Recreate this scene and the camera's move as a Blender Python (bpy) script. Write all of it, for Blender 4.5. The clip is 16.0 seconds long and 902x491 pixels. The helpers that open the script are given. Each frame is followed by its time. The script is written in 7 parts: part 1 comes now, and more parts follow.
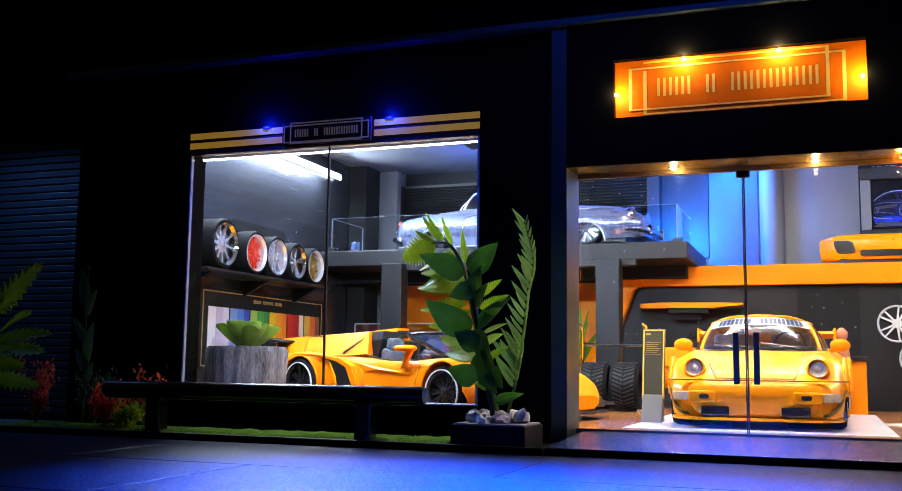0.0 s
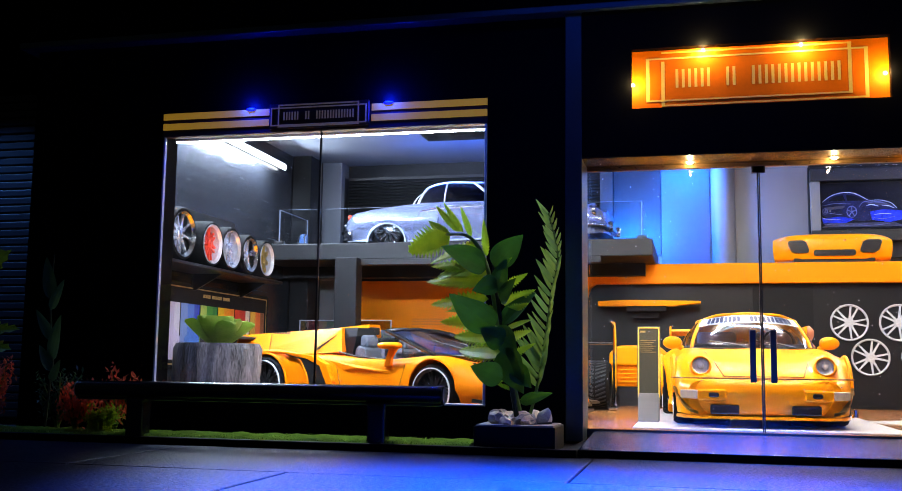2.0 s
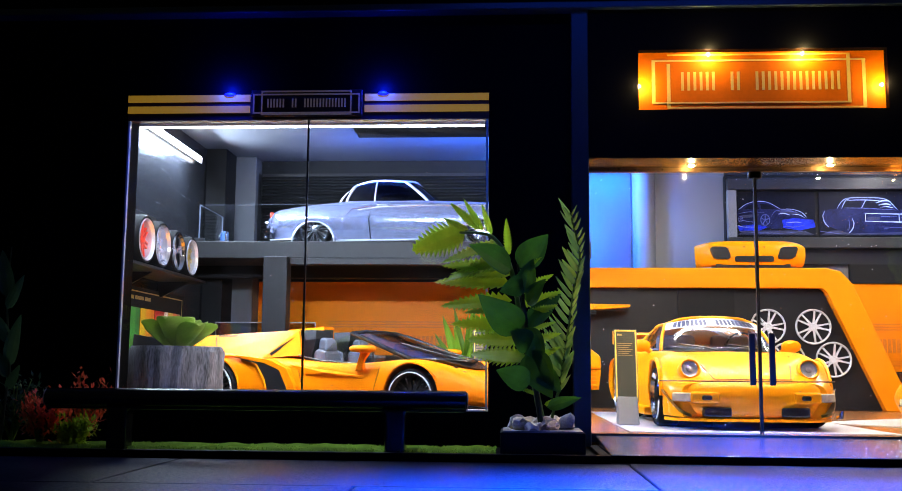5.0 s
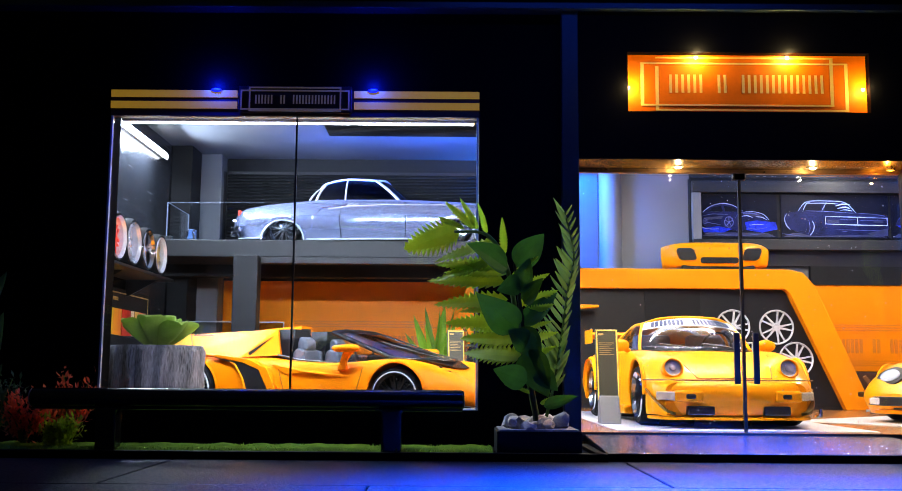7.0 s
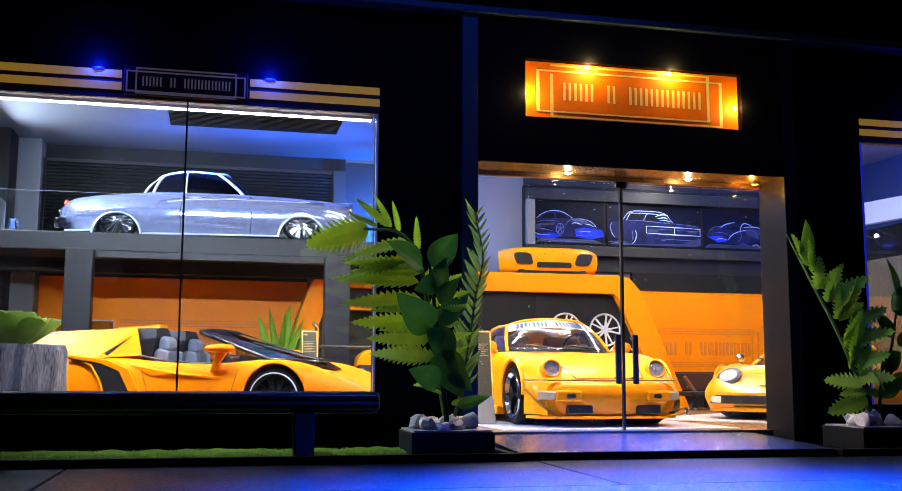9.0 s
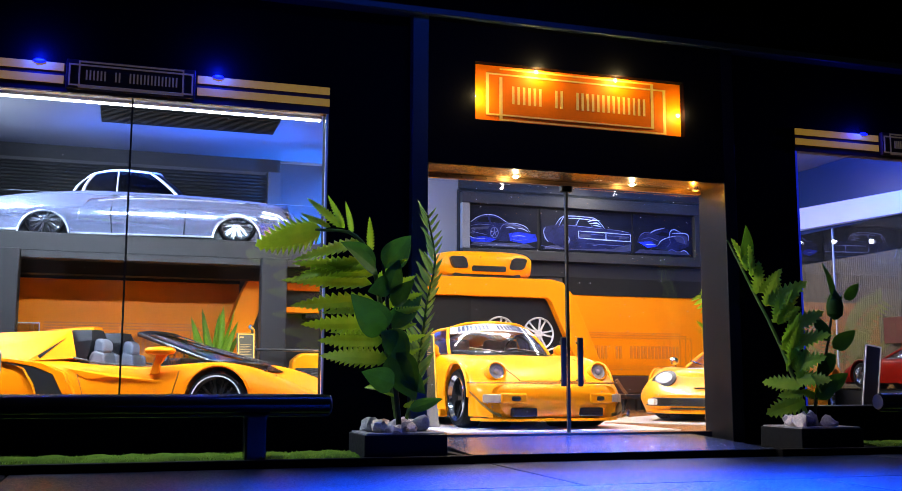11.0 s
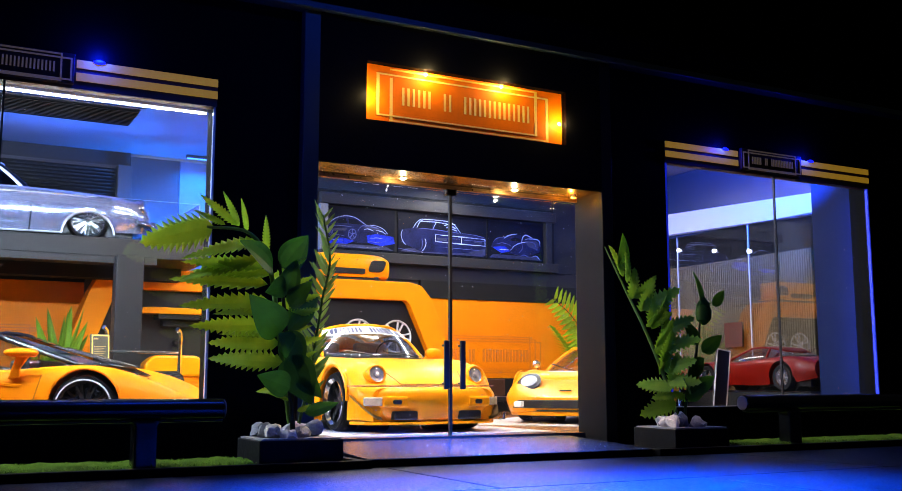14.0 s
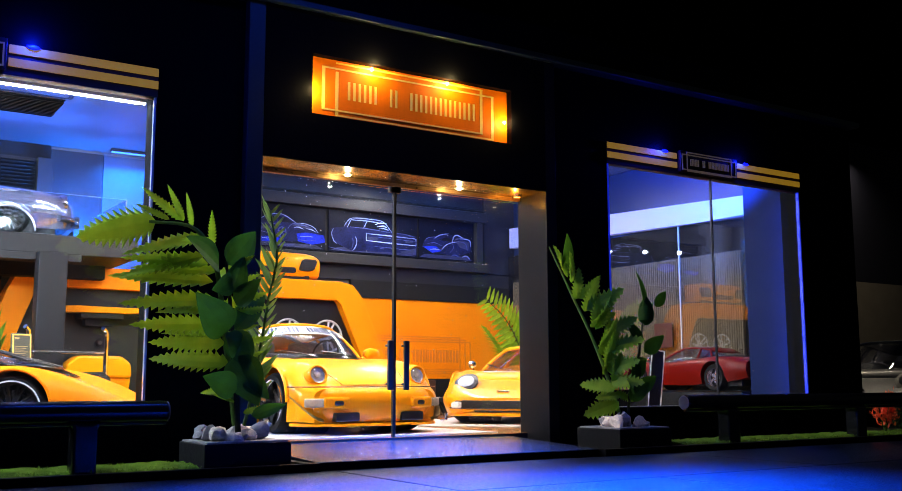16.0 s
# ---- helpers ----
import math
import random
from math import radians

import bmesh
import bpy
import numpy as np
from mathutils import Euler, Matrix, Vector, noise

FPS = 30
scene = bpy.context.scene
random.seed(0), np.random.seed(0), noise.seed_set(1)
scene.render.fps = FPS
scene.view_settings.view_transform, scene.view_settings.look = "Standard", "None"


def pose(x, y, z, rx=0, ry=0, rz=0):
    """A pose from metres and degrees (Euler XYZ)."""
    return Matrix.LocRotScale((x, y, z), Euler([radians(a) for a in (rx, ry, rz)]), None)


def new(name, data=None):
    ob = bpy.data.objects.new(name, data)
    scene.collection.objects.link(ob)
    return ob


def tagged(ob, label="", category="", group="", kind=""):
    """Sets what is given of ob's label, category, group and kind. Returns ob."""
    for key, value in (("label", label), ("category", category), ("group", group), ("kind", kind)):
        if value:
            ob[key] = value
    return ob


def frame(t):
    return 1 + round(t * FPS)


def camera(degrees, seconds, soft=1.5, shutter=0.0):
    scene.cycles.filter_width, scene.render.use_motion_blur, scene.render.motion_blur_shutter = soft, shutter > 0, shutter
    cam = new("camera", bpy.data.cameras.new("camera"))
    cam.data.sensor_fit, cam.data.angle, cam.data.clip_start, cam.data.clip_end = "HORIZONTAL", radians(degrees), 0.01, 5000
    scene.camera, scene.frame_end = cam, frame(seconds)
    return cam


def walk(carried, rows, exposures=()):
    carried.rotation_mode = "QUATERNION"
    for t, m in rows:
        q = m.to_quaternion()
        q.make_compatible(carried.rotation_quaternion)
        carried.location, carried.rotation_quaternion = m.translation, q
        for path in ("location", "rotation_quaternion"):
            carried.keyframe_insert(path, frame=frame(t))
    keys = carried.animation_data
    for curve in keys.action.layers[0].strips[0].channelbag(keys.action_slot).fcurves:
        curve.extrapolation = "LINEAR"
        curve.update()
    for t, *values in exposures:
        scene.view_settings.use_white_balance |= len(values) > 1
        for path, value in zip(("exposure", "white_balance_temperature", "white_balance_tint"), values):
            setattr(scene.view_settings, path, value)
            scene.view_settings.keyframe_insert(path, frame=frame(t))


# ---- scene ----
S = 1 / 18  # a 1:18 diorama: lengths below are in full-size metres, meshes and places are scaled by S

cam = camera(48.4, 16.0, soft=0.7)
# t, eye in 1:18 metres, yaw, pitch, roll
PATH = [
    (0.0, 2.342, -9.625, 0.595, 20.45, 6.86, 0.74),
    (0.5, 1.967, -9.596, 0.598, 18.27, 6.84, 0.69),
    (1.0, 1.321, -9.543, 0.592, 15.06, 6.83, 0.69),
    (1.5, 1.140, -9.528, 0.585, 14.17, 6.84, 0.70),
    (2.0, 0.973, -9.527, 0.579, 13.40, 6.85, 0.71),
    (2.5, 0.836, -9.517, 0.579, 12.82, 6.84, 0.76),
    (3.0, 0.673, -9.517, 0.567, 12.10, 6.87, 0.77),
    (3.5, 0.489, -9.509, 0.568, 11.20, 6.85, 0.78),
    (4.0, 0.283, -9.484, 0.565, 9.84, 6.88, 0.72),
    (4.2, -0.008, -9.445, 0.578, 8.06, 6.92, 0.60),
    (6.3, -0.992, -9.367, 0.545, 1.54, 7.23, 0.49),
    (6.5, -1.038, -9.383, 0.552, 1.15, 7.18, 0.44),
    (7.0, -1.181, -9.379, 0.549, 0.13, 7.22, 0.42),
    (7.5, -1.359, -9.377, 0.547, -1.20, 7.24, 0.32),
    (8.0, -2.004, -9.244, 0.530, -8.20, 7.41, 0.22),
    (8.5, -2.219, -9.176, 0.520, -11.05, 7.51, 0.21),
    (8.7, -2.277, -9.154, 0.530, -11.89, 7.46, 0.23),
    (10.8, -2.623, -9.036, 0.502, -17.33, 7.71, 0.16),
    (11.0, -2.639, -9.021, 0.510, -17.80, 7.69, 0.16),
    (11.5, -2.865, -8.926, 0.510, -21.68, 7.76, 0.13),
    (12.0, -3.053, -8.824, 0.512, -25.05, 7.83, 0.06),
    (12.5, -3.104, -8.783, 0.512, -25.98, 7.85, 0.05),
    (13.0, -3.138, -8.756, 0.513, -26.75, 7.85, 0.02),
    (13.5, -3.168, -8.723, 0.510, -27.47, 7.87, 0.03),
    (14.0, -3.187, -8.704, 0.515, -27.98, 7.85, -0.00),
    (14.5, -3.219, -8.664, 0.509, -28.67, 7.90, -0.02),
    (15.0, -3.252, -8.616, 0.513, -29.51, 7.88, -0.04),
    (15.5, -3.352, -8.469, 0.514, -32.21, 7.88, -0.12),
    (16.0, -3.371, -8.425, 0.515, -32.86, 7.88, -0.15),
]


def eye_pose(x, y, z, yaw, pitch, roll):
    return Matrix.Translation((x * S, y * S, z * S)) @ pose(0, 0, 0, 90 + pitch, 0, yaw) @ pose(0, 0, 0, 0, 0, roll)


walk(cam, [(t, eye_pose(*row)) for t, *row in PATH])


def at(x, y, z, rx=0, ry=0, rz=0):
    return pose(x * S, y * S, z * S, rx, ry, rz)


# ---- world and lights ----
world = bpy.data.worlds.new("night")
world.use_nodes = True
scene.world = world
world.node_tree.nodes["Background"].inputs[0].default_value = (0.85, 0.92, 1.0, 1)
world.node_tree.nodes["Background"].inputs[1].default_value = 0.009


def lamp(name, kind, m, power, colour, size=0.1, size_y=None, spread=None, cone=None):
    data = bpy.data.lights.new(name, kind)
    data.energy, data.color = power, colour
    if kind == "AREA":
        data.shape = "RECTANGLE"
        data.size, data.size_y = size * S, (size_y or size) * S
        if spread:
            data.spread = radians(spread)
    else:
        data.shadow_soft_size = size * S
        if kind == "SPOT":
            data.spot_size, data.spot_blend = radians(cone or 100), 0.9
    ob = new(name, data)
    ob.matrix_world = m
    return ob


COOL, WARM, BLUE = (0.66, 0.80, 1.0), (1.0, 0.74, 0.36), (0.02, 0.22, 1.0)
# LED strips of the room
lamp("header_strip_light", "AREA", at(-2.5, 0.20, 2.93, 58), 0.70, COOL, 3.5, 0.06, spread=114)
lamp("side_strip_light", "AREA", at(-5.68, 3.8, 3.93, 0, -74, 0), 2.2, COOL, 0.06, 5.2, spread=134)
lamp("side_strip_wash_light", "AREA", at(-5.62, 3.4, 3.93, 0, 40, 0), 1.1, COOL, 0.06, 4.6, spread=170)
lamp("ceiling_strip_light_a", "AREA", at(5.5, 5.2, 4.14), 0.72, (1, 0.93, 0.82), 0.08, 4.6)
lamp("ceiling_strip_light_b", "AREA", at(1.6, 3.6, 4.14), 0.8, (1, 0.94, 0.86), 3.4, 0.08)
# added lamp, unseen behind the door header, to brighten the car fronts
lamp("ceiling_strip_light_c", "AREA", at(1.6, 0.72, 4.14, 12), 0.95, (1, 0.92, 0.8), 3.2, 0.08)
lamp("back_blue_light", "AREA", at(0.95, 7.6, 4.15, 14), 0.42, (0.003, 0.15, 1), 0.8, 0.06, spread=120)
lamp("picture_blue_light", "AREA", at(5.4, 7.2, 4.17, 35), 0.075, BLUE, 4.6, 0.06)
lamp("louvre_blue_light", "AREA", at(-0.05, 7.0, 2.85, 105), 1.8, (0.01, 0.17, 1), 0.9, 0.1, spread=170)
# added lamp in mid-air, no strip behind it, to tint the ceiling blue
lamp("ceiling_blue_light", "AREA", at(-1.8, 6.2, 3.5, 176), 0.55, (0.03, 0.15, 1), 3.4, 0.6, spread=170)
lamp("right_blue_light", "AREA", at(6.5, 0.95, 3.2, 120, 0, -52), 1.6, (0.004, 0.13, 1), 1.2, 0.06, spread=115)
lamp("right_edge_light", "AREA", at(7.36, 0.2, 1.65, 90, 0, -30), 0.035, (0.01, 0.1, 1), 0.04, 2.6, spread=140)
# unseen lamp, added outside the room to brighten the far beige wall
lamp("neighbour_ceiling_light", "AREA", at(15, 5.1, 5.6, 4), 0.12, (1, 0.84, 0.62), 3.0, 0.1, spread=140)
# portal spots and sign LEDs
for x in (1.0, 2.305):
    lamp("portal_glow_light", "POINT", at(x, 0.2, 2.495), 0.05, WARM, 0.01)
    lamp("portal_spot_light", "SPOT", at(x, 0.2, 2.48), 0.34, WARM, 0.012, cone=140)
for x in (1.138, 2.016):
    lamp("sign_led_light", "POINT", at(x, -0.14, 3.585), 0.036, (1, 0.74, 0.30), 0.02)
for x in (0.50, 2.735):
    lamp("sign_led_light", "POINT", at(x, -0.13, 3.265), 0.022, (1, 0.74, 0.30), 0.02)
# blue LEDs on the fascia over both windows
for x in (-3.46, -1.96, 5.02, 6.38):
    lamp("fascia_led_light", "POINT", at(x, -0.085, 3.27), 0.10 if x < 0 else 0.03, (0.002, 0.012, 1), 0.02)
# added blue lamps without fixtures, tinting pilaster, paving and threshold
lamp("street_blue_light", "AREA", at(0.6, -2.3, 5.4, 8), 0.13, (0.01, 0.08, 1), 4.0, 0.3, spread=120)
lamp("ground_blue_light", "AREA", at(0.4, -3.3, 2.7, -2), 9.6, (0.001, 0.13, 1), 3.3, 0.3, spread=70)
lamp("threshold_blue_light", "AREA", at(1.5, -0.75, 3.0, 4), 0.8, (0.001, 0.12, 1), 0.7, 0.1, spread=46)
lamp("amber_spot_light", "POINT", at(3.03, 0.2, 2.47), 0.035, (1, 0.42, 0.04), 0.008)
# unseen blue lamp, added to bring up the shutter and the corner plant
lamp("neighbour_blue_light", "AREA", at(-7.9, 0.2, 3.9, 12, 0, 0), 0.14, (0.10, 0.30, 1), 1.6, 0.3, spread=110)


# ---- materials ----
def nodes_of(name):
    m = bpy.data.materials.new(name)
    m.use_nodes = True
    t = m.node_tree
    return m, t, t.nodes["Principled BSDF"]


def mat(name, colour, rough=0.5, metal=0.0, vary=0.12, scale=60.0, bump=0.0, bump_scale=400.0, coat=0.0, emit=None, strength=0.0, rough_vary=0.08, stretch=(1, 1, 1), spec=0.5):
    """A painted, plastic, metal or stone surface with variation at two scales."""
    m, t, b = nodes_of(name)
    n = t.nodes.new
    tex = n("ShaderNodeTexCoord")
    mp = n("ShaderNodeMapping")
    mp.inputs["Scale"].default_value = stretch
    t.links.new(tex.outputs["Object"], mp.inputs["Vector"])
    big, fine = n("ShaderNodeTexNoise"), n("ShaderNodeTexNoise")
    big.inputs["Scale"].default_value, fine.inputs["Scale"].default_value = scale, scale * 9
    big.inputs["Detail"].default_value = fine.inputs["Detail"].default_value = 4
    for k in (big, fine):
        t.links.new(mp.outputs["Vector"], k.inputs["Vector"])
    add = n("ShaderNodeMath")
    add.operation = "ADD"
    t.links.new(big.outputs["Fac"], add.inputs[0])
    t.links.new(fine.outputs["Fac"], add.inputs[1])
    ramp = n("ShaderNodeMapRange")
    ramp.inputs["From Min"].default_value, ramp.inputs["From Max"].default_value = 0.6, 1.4
    ramp.inputs["To Min"].default_value, ramp.inputs["To Max"].default_value = 1 - vary, 1 + vary
    t.links.new(add.outputs[0], ramp.inputs["Value"])
    mul = n("ShaderNodeMix")
    mul.data_type, mul.blend_type = "RGBA", "MULTIPLY"
    mul.inputs["Factor"].default_value = 1
    mul.inputs["A"].default_value = (*colour, 1)
    t.links.new(ramp.outputs["Result"], mul.inputs["B"])
    t.links.new(mul.outputs["Result"], b.inputs["Base Color"])
    rr = n("ShaderNodeMapRange")
    rr.inputs["To Min"].default_value, rr.inputs["To Max"].default_value = max(0.02, rough - rough_vary), min(1, rough + rough_vary)
    t.links.new(fine.outputs["Fac"], rr.inputs["Value"])
    t.links.new(rr.outputs["Result"], b.inputs["Roughness"])
    b.inputs["Metallic"].default_value = metal
    b.inputs["Coat Weight"].default_value = coat
    b.inputs["Coat Roughness"].default_value = 0.04
    b.inputs["Specular IOR Level"].default_value = spec
    if bump:
        bn, bp = n("ShaderNodeTexNoise"), n("ShaderNodeBump")
        bn.inputs["Scale"].default_value, bn.inputs["Detail"].default_value = bump_scale, 5
        bp.inputs["Strength"].default_value, bp.inputs["Distance"].default_value = bump, 0.0006
        t.links.new(mp.outputs["Vector"], bn.inputs["Vector"])
        t.links.new(bn.outputs["Fac"], bp.inputs["Height"])
        t.links.new(bp.outputs["Normal"], b.inputs["Normal"])
    if emit:
        b.inputs["Emission Color"].default_value = (*emit, 1)
        b.inputs["Emission Strength"].default_value = strength
    return m


def glass_mat(name, tint=(0.96, 0.98, 1.0), base=0.04, gloss=1.0, rough=0.0, dust=0.0):
    """A clear sheet: straight through, with a mirror image that grows towards grazing angles; dust adds smears and specks."""
    m, t, b = nodes_of(name)
    t.nodes.remove(b)
    n = t.nodes.new
    clear, shine, face, mix = n("ShaderNodeBsdfTransparent"), n("ShaderNodeBsdfGlossy"), n("ShaderNodeLayerWeight"), n("ShaderNodeMixShader")
    clear.inputs["Color"].default_value = (*tint, 1)
    shine.inputs["Color"].default_value = (gloss, gloss, gloss, 1)
    shine.inputs["Roughness"].default_value = rough
    face.inputs["Blend"].default_value = 0.5
    power, rng = n("ShaderNodeMath"), n("ShaderNodeMapRange")
    power.operation, power.inputs[1].default_value = "POWER", 5.0
    rng.inputs["To Min"].default_value, rng.inputs["To Max"].default_value = base, 1.0
    t.links.new(face.outputs["Facing"], power.inputs[0])
    t.links.new(power.outputs[0], rng.inputs["Value"])
    t.links.new(rng.outputs["Result"], mix.inputs[0])
    t.links.new(clear.outputs[0], mix.inputs[1])
    t.links.new(shine.outputs[0], mix.inputs[2])
    last = mix
    if dust:
        tex, smear, speck, film, over = n("ShaderNodeTexCoord"), n("ShaderNodeTexNoise"), n("ShaderNodeTexVoronoi"), n("ShaderNodeBsdfTranslucent"), n("ShaderNodeMixShader")
        smear.inputs["Scale"].default_value, smear.inputs["Detail"].default_value, smear.inputs["Distortion"].default_value = 22, 6, 1.5
        speck.inputs["Scale"].default_value = 330
        film.inputs["Color"].default_value = (0.8, 0.85, 1, 1)
        haze, dot, rare, both, add = (n("ShaderNodeMapRange"), n("ShaderNodeMapRange"), n("ShaderNodeMath"), n("ShaderNodeMath"), n("ShaderNodeMath"))
        for k in (smear, speck):
            t.links.new(tex.outputs["Object"], k.inputs["Vector"])
        haze.inputs["From Min"].default_value, haze.inputs["From Max"].default_value, haze.inputs["To Max"].default_value = 0.5, 0.85, dust
        dot.inputs["From Min"].default_value, dot.inputs["From Max"].default_value, dot.inputs["To Min"].default_value, dot.inputs["To Max"].default_value = 0.05, 0.16, dust * 110, 0.0
        rare.operation, rare.inputs[1].default_value = "GREATER_THAN", 0.86
        both.operation, add.operation = "MULTIPLY", "ADD"
        t.links.new(smear.outputs["Fac"], haze.inputs["Value"])
        t.links.new(speck.outputs["Distance"], dot.inputs["Value"])
        t.links.new(speck.outputs["Color"], rare.inputs[0])
        t.links.new(dot.outputs["Result"], both.inputs[0])
        t.links.new(rare.outputs[0], both.inputs[1])
        t.links.new(haze.outputs["Result"], add.inputs[0])
        t.links.new(both.outputs[0], add.inputs[1])
        t.links.new(add.outputs[0], over.inputs[0])
        t.links.new(mix.outputs[0], over.inputs[1])
        t.links.new(film.outputs[0], over.inputs[2])
        last = over
    t.links.new(last.outputs[0], t.nodes["Material Output"].inputs["Surface"])
    return m


def glow_mat(name, colour, strength):
    m, t, b = nodes_of(name)
    b.inputs["Base Color"].default_value = (*colour, 1)
    b.inputs["Emission Color"].default_value = (*colour, 1)
    b.inputs["Emission Strength"].default_value = strength
    return m


def leaf_mat(name, dark, light, rough=0.45):
    """A leaf: veins of lighter green, a waxy coat, light showing through."""
    m, t, b = nodes_of(name)
    n = t.nodes.new
    tex, noise_, mix, info, hsv = n("ShaderNodeTexCoord"), n("ShaderNodeTexNoise"), n("ShaderNodeMix"), n("ShaderNodeObjectInfo"), n("ShaderNodeHueSaturation")
    noise_.inputs["Scale"].default_value, noise_.inputs["Detail"].default_value = 160, 4
    mix.data_type = "RGBA"
    mix.inputs["A"].default_value, mix.inputs["B"].default_value = (*dark, 1), (*light, 1)
    t.links.new(tex.outputs["Object"], noise_.inputs["Vector"])
    t.links.new(noise_.outputs["Fac"], mix.inputs["Factor"])
    t.links.new(mix.outputs["Result"], hsv.inputs["Color"])
    rng = n("ShaderNodeMapRange")
    rng.inputs["To Min"].default_value, rng.inputs["To Max"].default_value = 0.75, 1.3
    t.links.new(info.outputs["Random"], rng.inputs["Value"])
    t.links.new(rng.outputs["Result"], hsv.inputs["Value"])
    t.links.new(hsv.outputs["Color"], b.inputs["Base Color"])
    b.inputs["Roughness"].default_value = rough
    b.inputs["Specular IOR Level"].default_value = 0.22
    trans, add = n("ShaderNodeBsdfTranslucent"), n("ShaderNodeMixShader")
    t.links.new(hsv.outputs["Color"], trans.inputs["Color"])
    add.inputs[0].default_value = 0.45
    t.links.new(b.outputs[0], add.inputs[1])
    t.links.new(trans.outputs[0], add.inputs[2])
    t.links.new(add.outputs[0], t.nodes["Material Output"].inputs["Surface"])
    return m


BLACK = mat("black_facade_paint", (0.0018, 0.0018, 0.002), 0.6, bump=0.15, spec=0.04)
POTBLACK = mat("black_planter_board", (0.004, 0.004, 0.0045), 0.5, bump=0.15, spec=0.12)
GLOSSBLACK = mat("black_lacquer", (0.003, 0.003, 0.004), 0.22, bump=0.05, spec=0.55)
DARKMETAL = mat("dark_anodised_metal", (0.065, 0.088, 0.092), 0.40, metal=0.9, vary=0.1, bump=0.08)
JAMB = mat("black_jamb", (0.007, 0.007, 0.008), 0.35, spec=0.08)
# blue light on the wall return is put into its base colour
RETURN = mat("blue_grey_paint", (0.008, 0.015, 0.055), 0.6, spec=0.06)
SILL = mat("slate_threshold", (0.016, 0.022, 0.036), 0.24, vary=0.4, scale=80, bump=0.5, bump_scale=500)
MATT = mat("matt_black_board", (0.008, 0.008, 0.009), 0.7, bump=0.2, spec=0.25)
GREY = mat("dark_grey_board", (0.017, 0.0172, 0.019), 0.5, bump=0.2, spec=0.3)
DARKGREY = mat("charcoal_board", (0.009, 0.009, 0.0105), 0.45, bump=0.2, spec=0.3)
SATIN = mat("satin_grey_panel", (0.024, 0.026, 0.032), 0.24, vary=0.06, bump=0.35, bump_scale=150, stretch=(1, 0.03, 1), spec=0.8)
MIDGREY = mat("grey_paint", (0.16, 0.165, 0.18), 0.5, bump=0.12)
PALE = mat("pale_grey_trim", (0.42, 0.44, 0.46), 0.45)
CEILING = mat("satin_ceiling_board", (0.125, 0.13, 0.145), 0.34, vary=0.25, scale=30, bump=0.6, bump_scale=45, spec=0.7)
ORANGE = mat("orange_gloss_board", (0.95, 0.262, 0.002), 0.42, vary=0.07, spec=0.10)
PAINT = mat("orange_car_paint", (0.95, 0.32, 0.001), 0.30, vary=0.03, coat=0.22, rough_vary=0.03, spec=0.2)
DEEPPAINT = mat("deep_orange_car_paint", (0.92, 0.225, 0.001), 0.40, vary=0.03, coat=0.0, rough_vary=0.03, spec=0.07)
SILVER = mat("silver_car_paint", (0.44, 0.50, 0.80), 0.14, metal=0.75, vary=0.012, coat=1.0, rough_vary=0.01)
RED = mat("red_car_paint", (0.13, 0.003, 0.001), 0.35, vary=0.04, coat=0.12, spec=0.12)
NAVY = mat("dark_blue_car_paint", (0.006, 0.012, 0.05), 0.35, vary=0.05, coat=0.2, spec=0.3)
CHROME = mat("chrome", (0.82, 0.83, 0.86), 0.12, metal=1.0, vary=0.04, rough_vary=0.05)
STEEL = mat("brushed_steel", (0.45, 0.46, 0.5), 0.28, metal=1.0, vary=0.1)
LAMPGREY = mat("pale_reflector", (0.46, 0.47, 0.52), 0.25, metal=0.4, vary=0.5, scale=700)
FAIRING = mat("dark_grey_carbon", (0.006, 0.0065, 0.008), 0.5, spec=0.15)
RUBBER = mat("tyre_rubber", (0.006, 0.006, 0.0065), 0.7, bump=0.3, spec=0.12)
TRIM = mat("black_trim", (0.01, 0.01, 0.011), 0.35)
SEAT = mat("grey_seat_leather", (0.10, 0.11, 0.14), 0.55, bump=0.2)
GOLD = mat("gold_wheel_paint", (0.62, 0.42, 0.10), 0.3, metal=0.9)
WHITE = mat("white_paint", (0.78, 0.78, 0.78), 0.4, vary=0.04)
REDPAINT = mat("red_wheel_paint", (0.70, 0.05, 0.02), 0.3, vary=0.05)
TARGA = glass_mat("dark_car_glass", (0.22, 0.23, 0.26), 0.05)
BRIGHT = mat("bright_metal_trim", (0.86, 0.88, 0.93), 0.22, metal=0.5, vary=0.05)
ALLOY = mat("polished_alloy", (0.80, 0.82, 0.86), 0.16, metal=0.95, vary=0.08)
DISHCHROME = mat("dished_chrome", (0.55, 0.57, 0.60), 0.14, metal=1.0, vary=0.05)
CARGLASS = glass_mat("car_glass", (0.86, 0.88, 0.90), 0.05)
SCREENGLASS = glass_mat("tinted_car_glass", (0.72, 0.76, 0.84), 0.07, rough=0.10)
SEATPALE = mat("pale_grey_trim_cloth", (0.34, 0.36, 0.42), 0.6, bump=0.2)
SEATDARK = mat("dark_seat_leather", (0.05, 0.055, 0.07), 0.5, bump=0.2)
PANE = glass_mat("window_glass", (0.97, 0.98, 0.99), 0.04, dust=0.004)
ACRYLIC = glass_mat("acrylic_sheet", (0.95, 0.965, 0.98), 0.05)
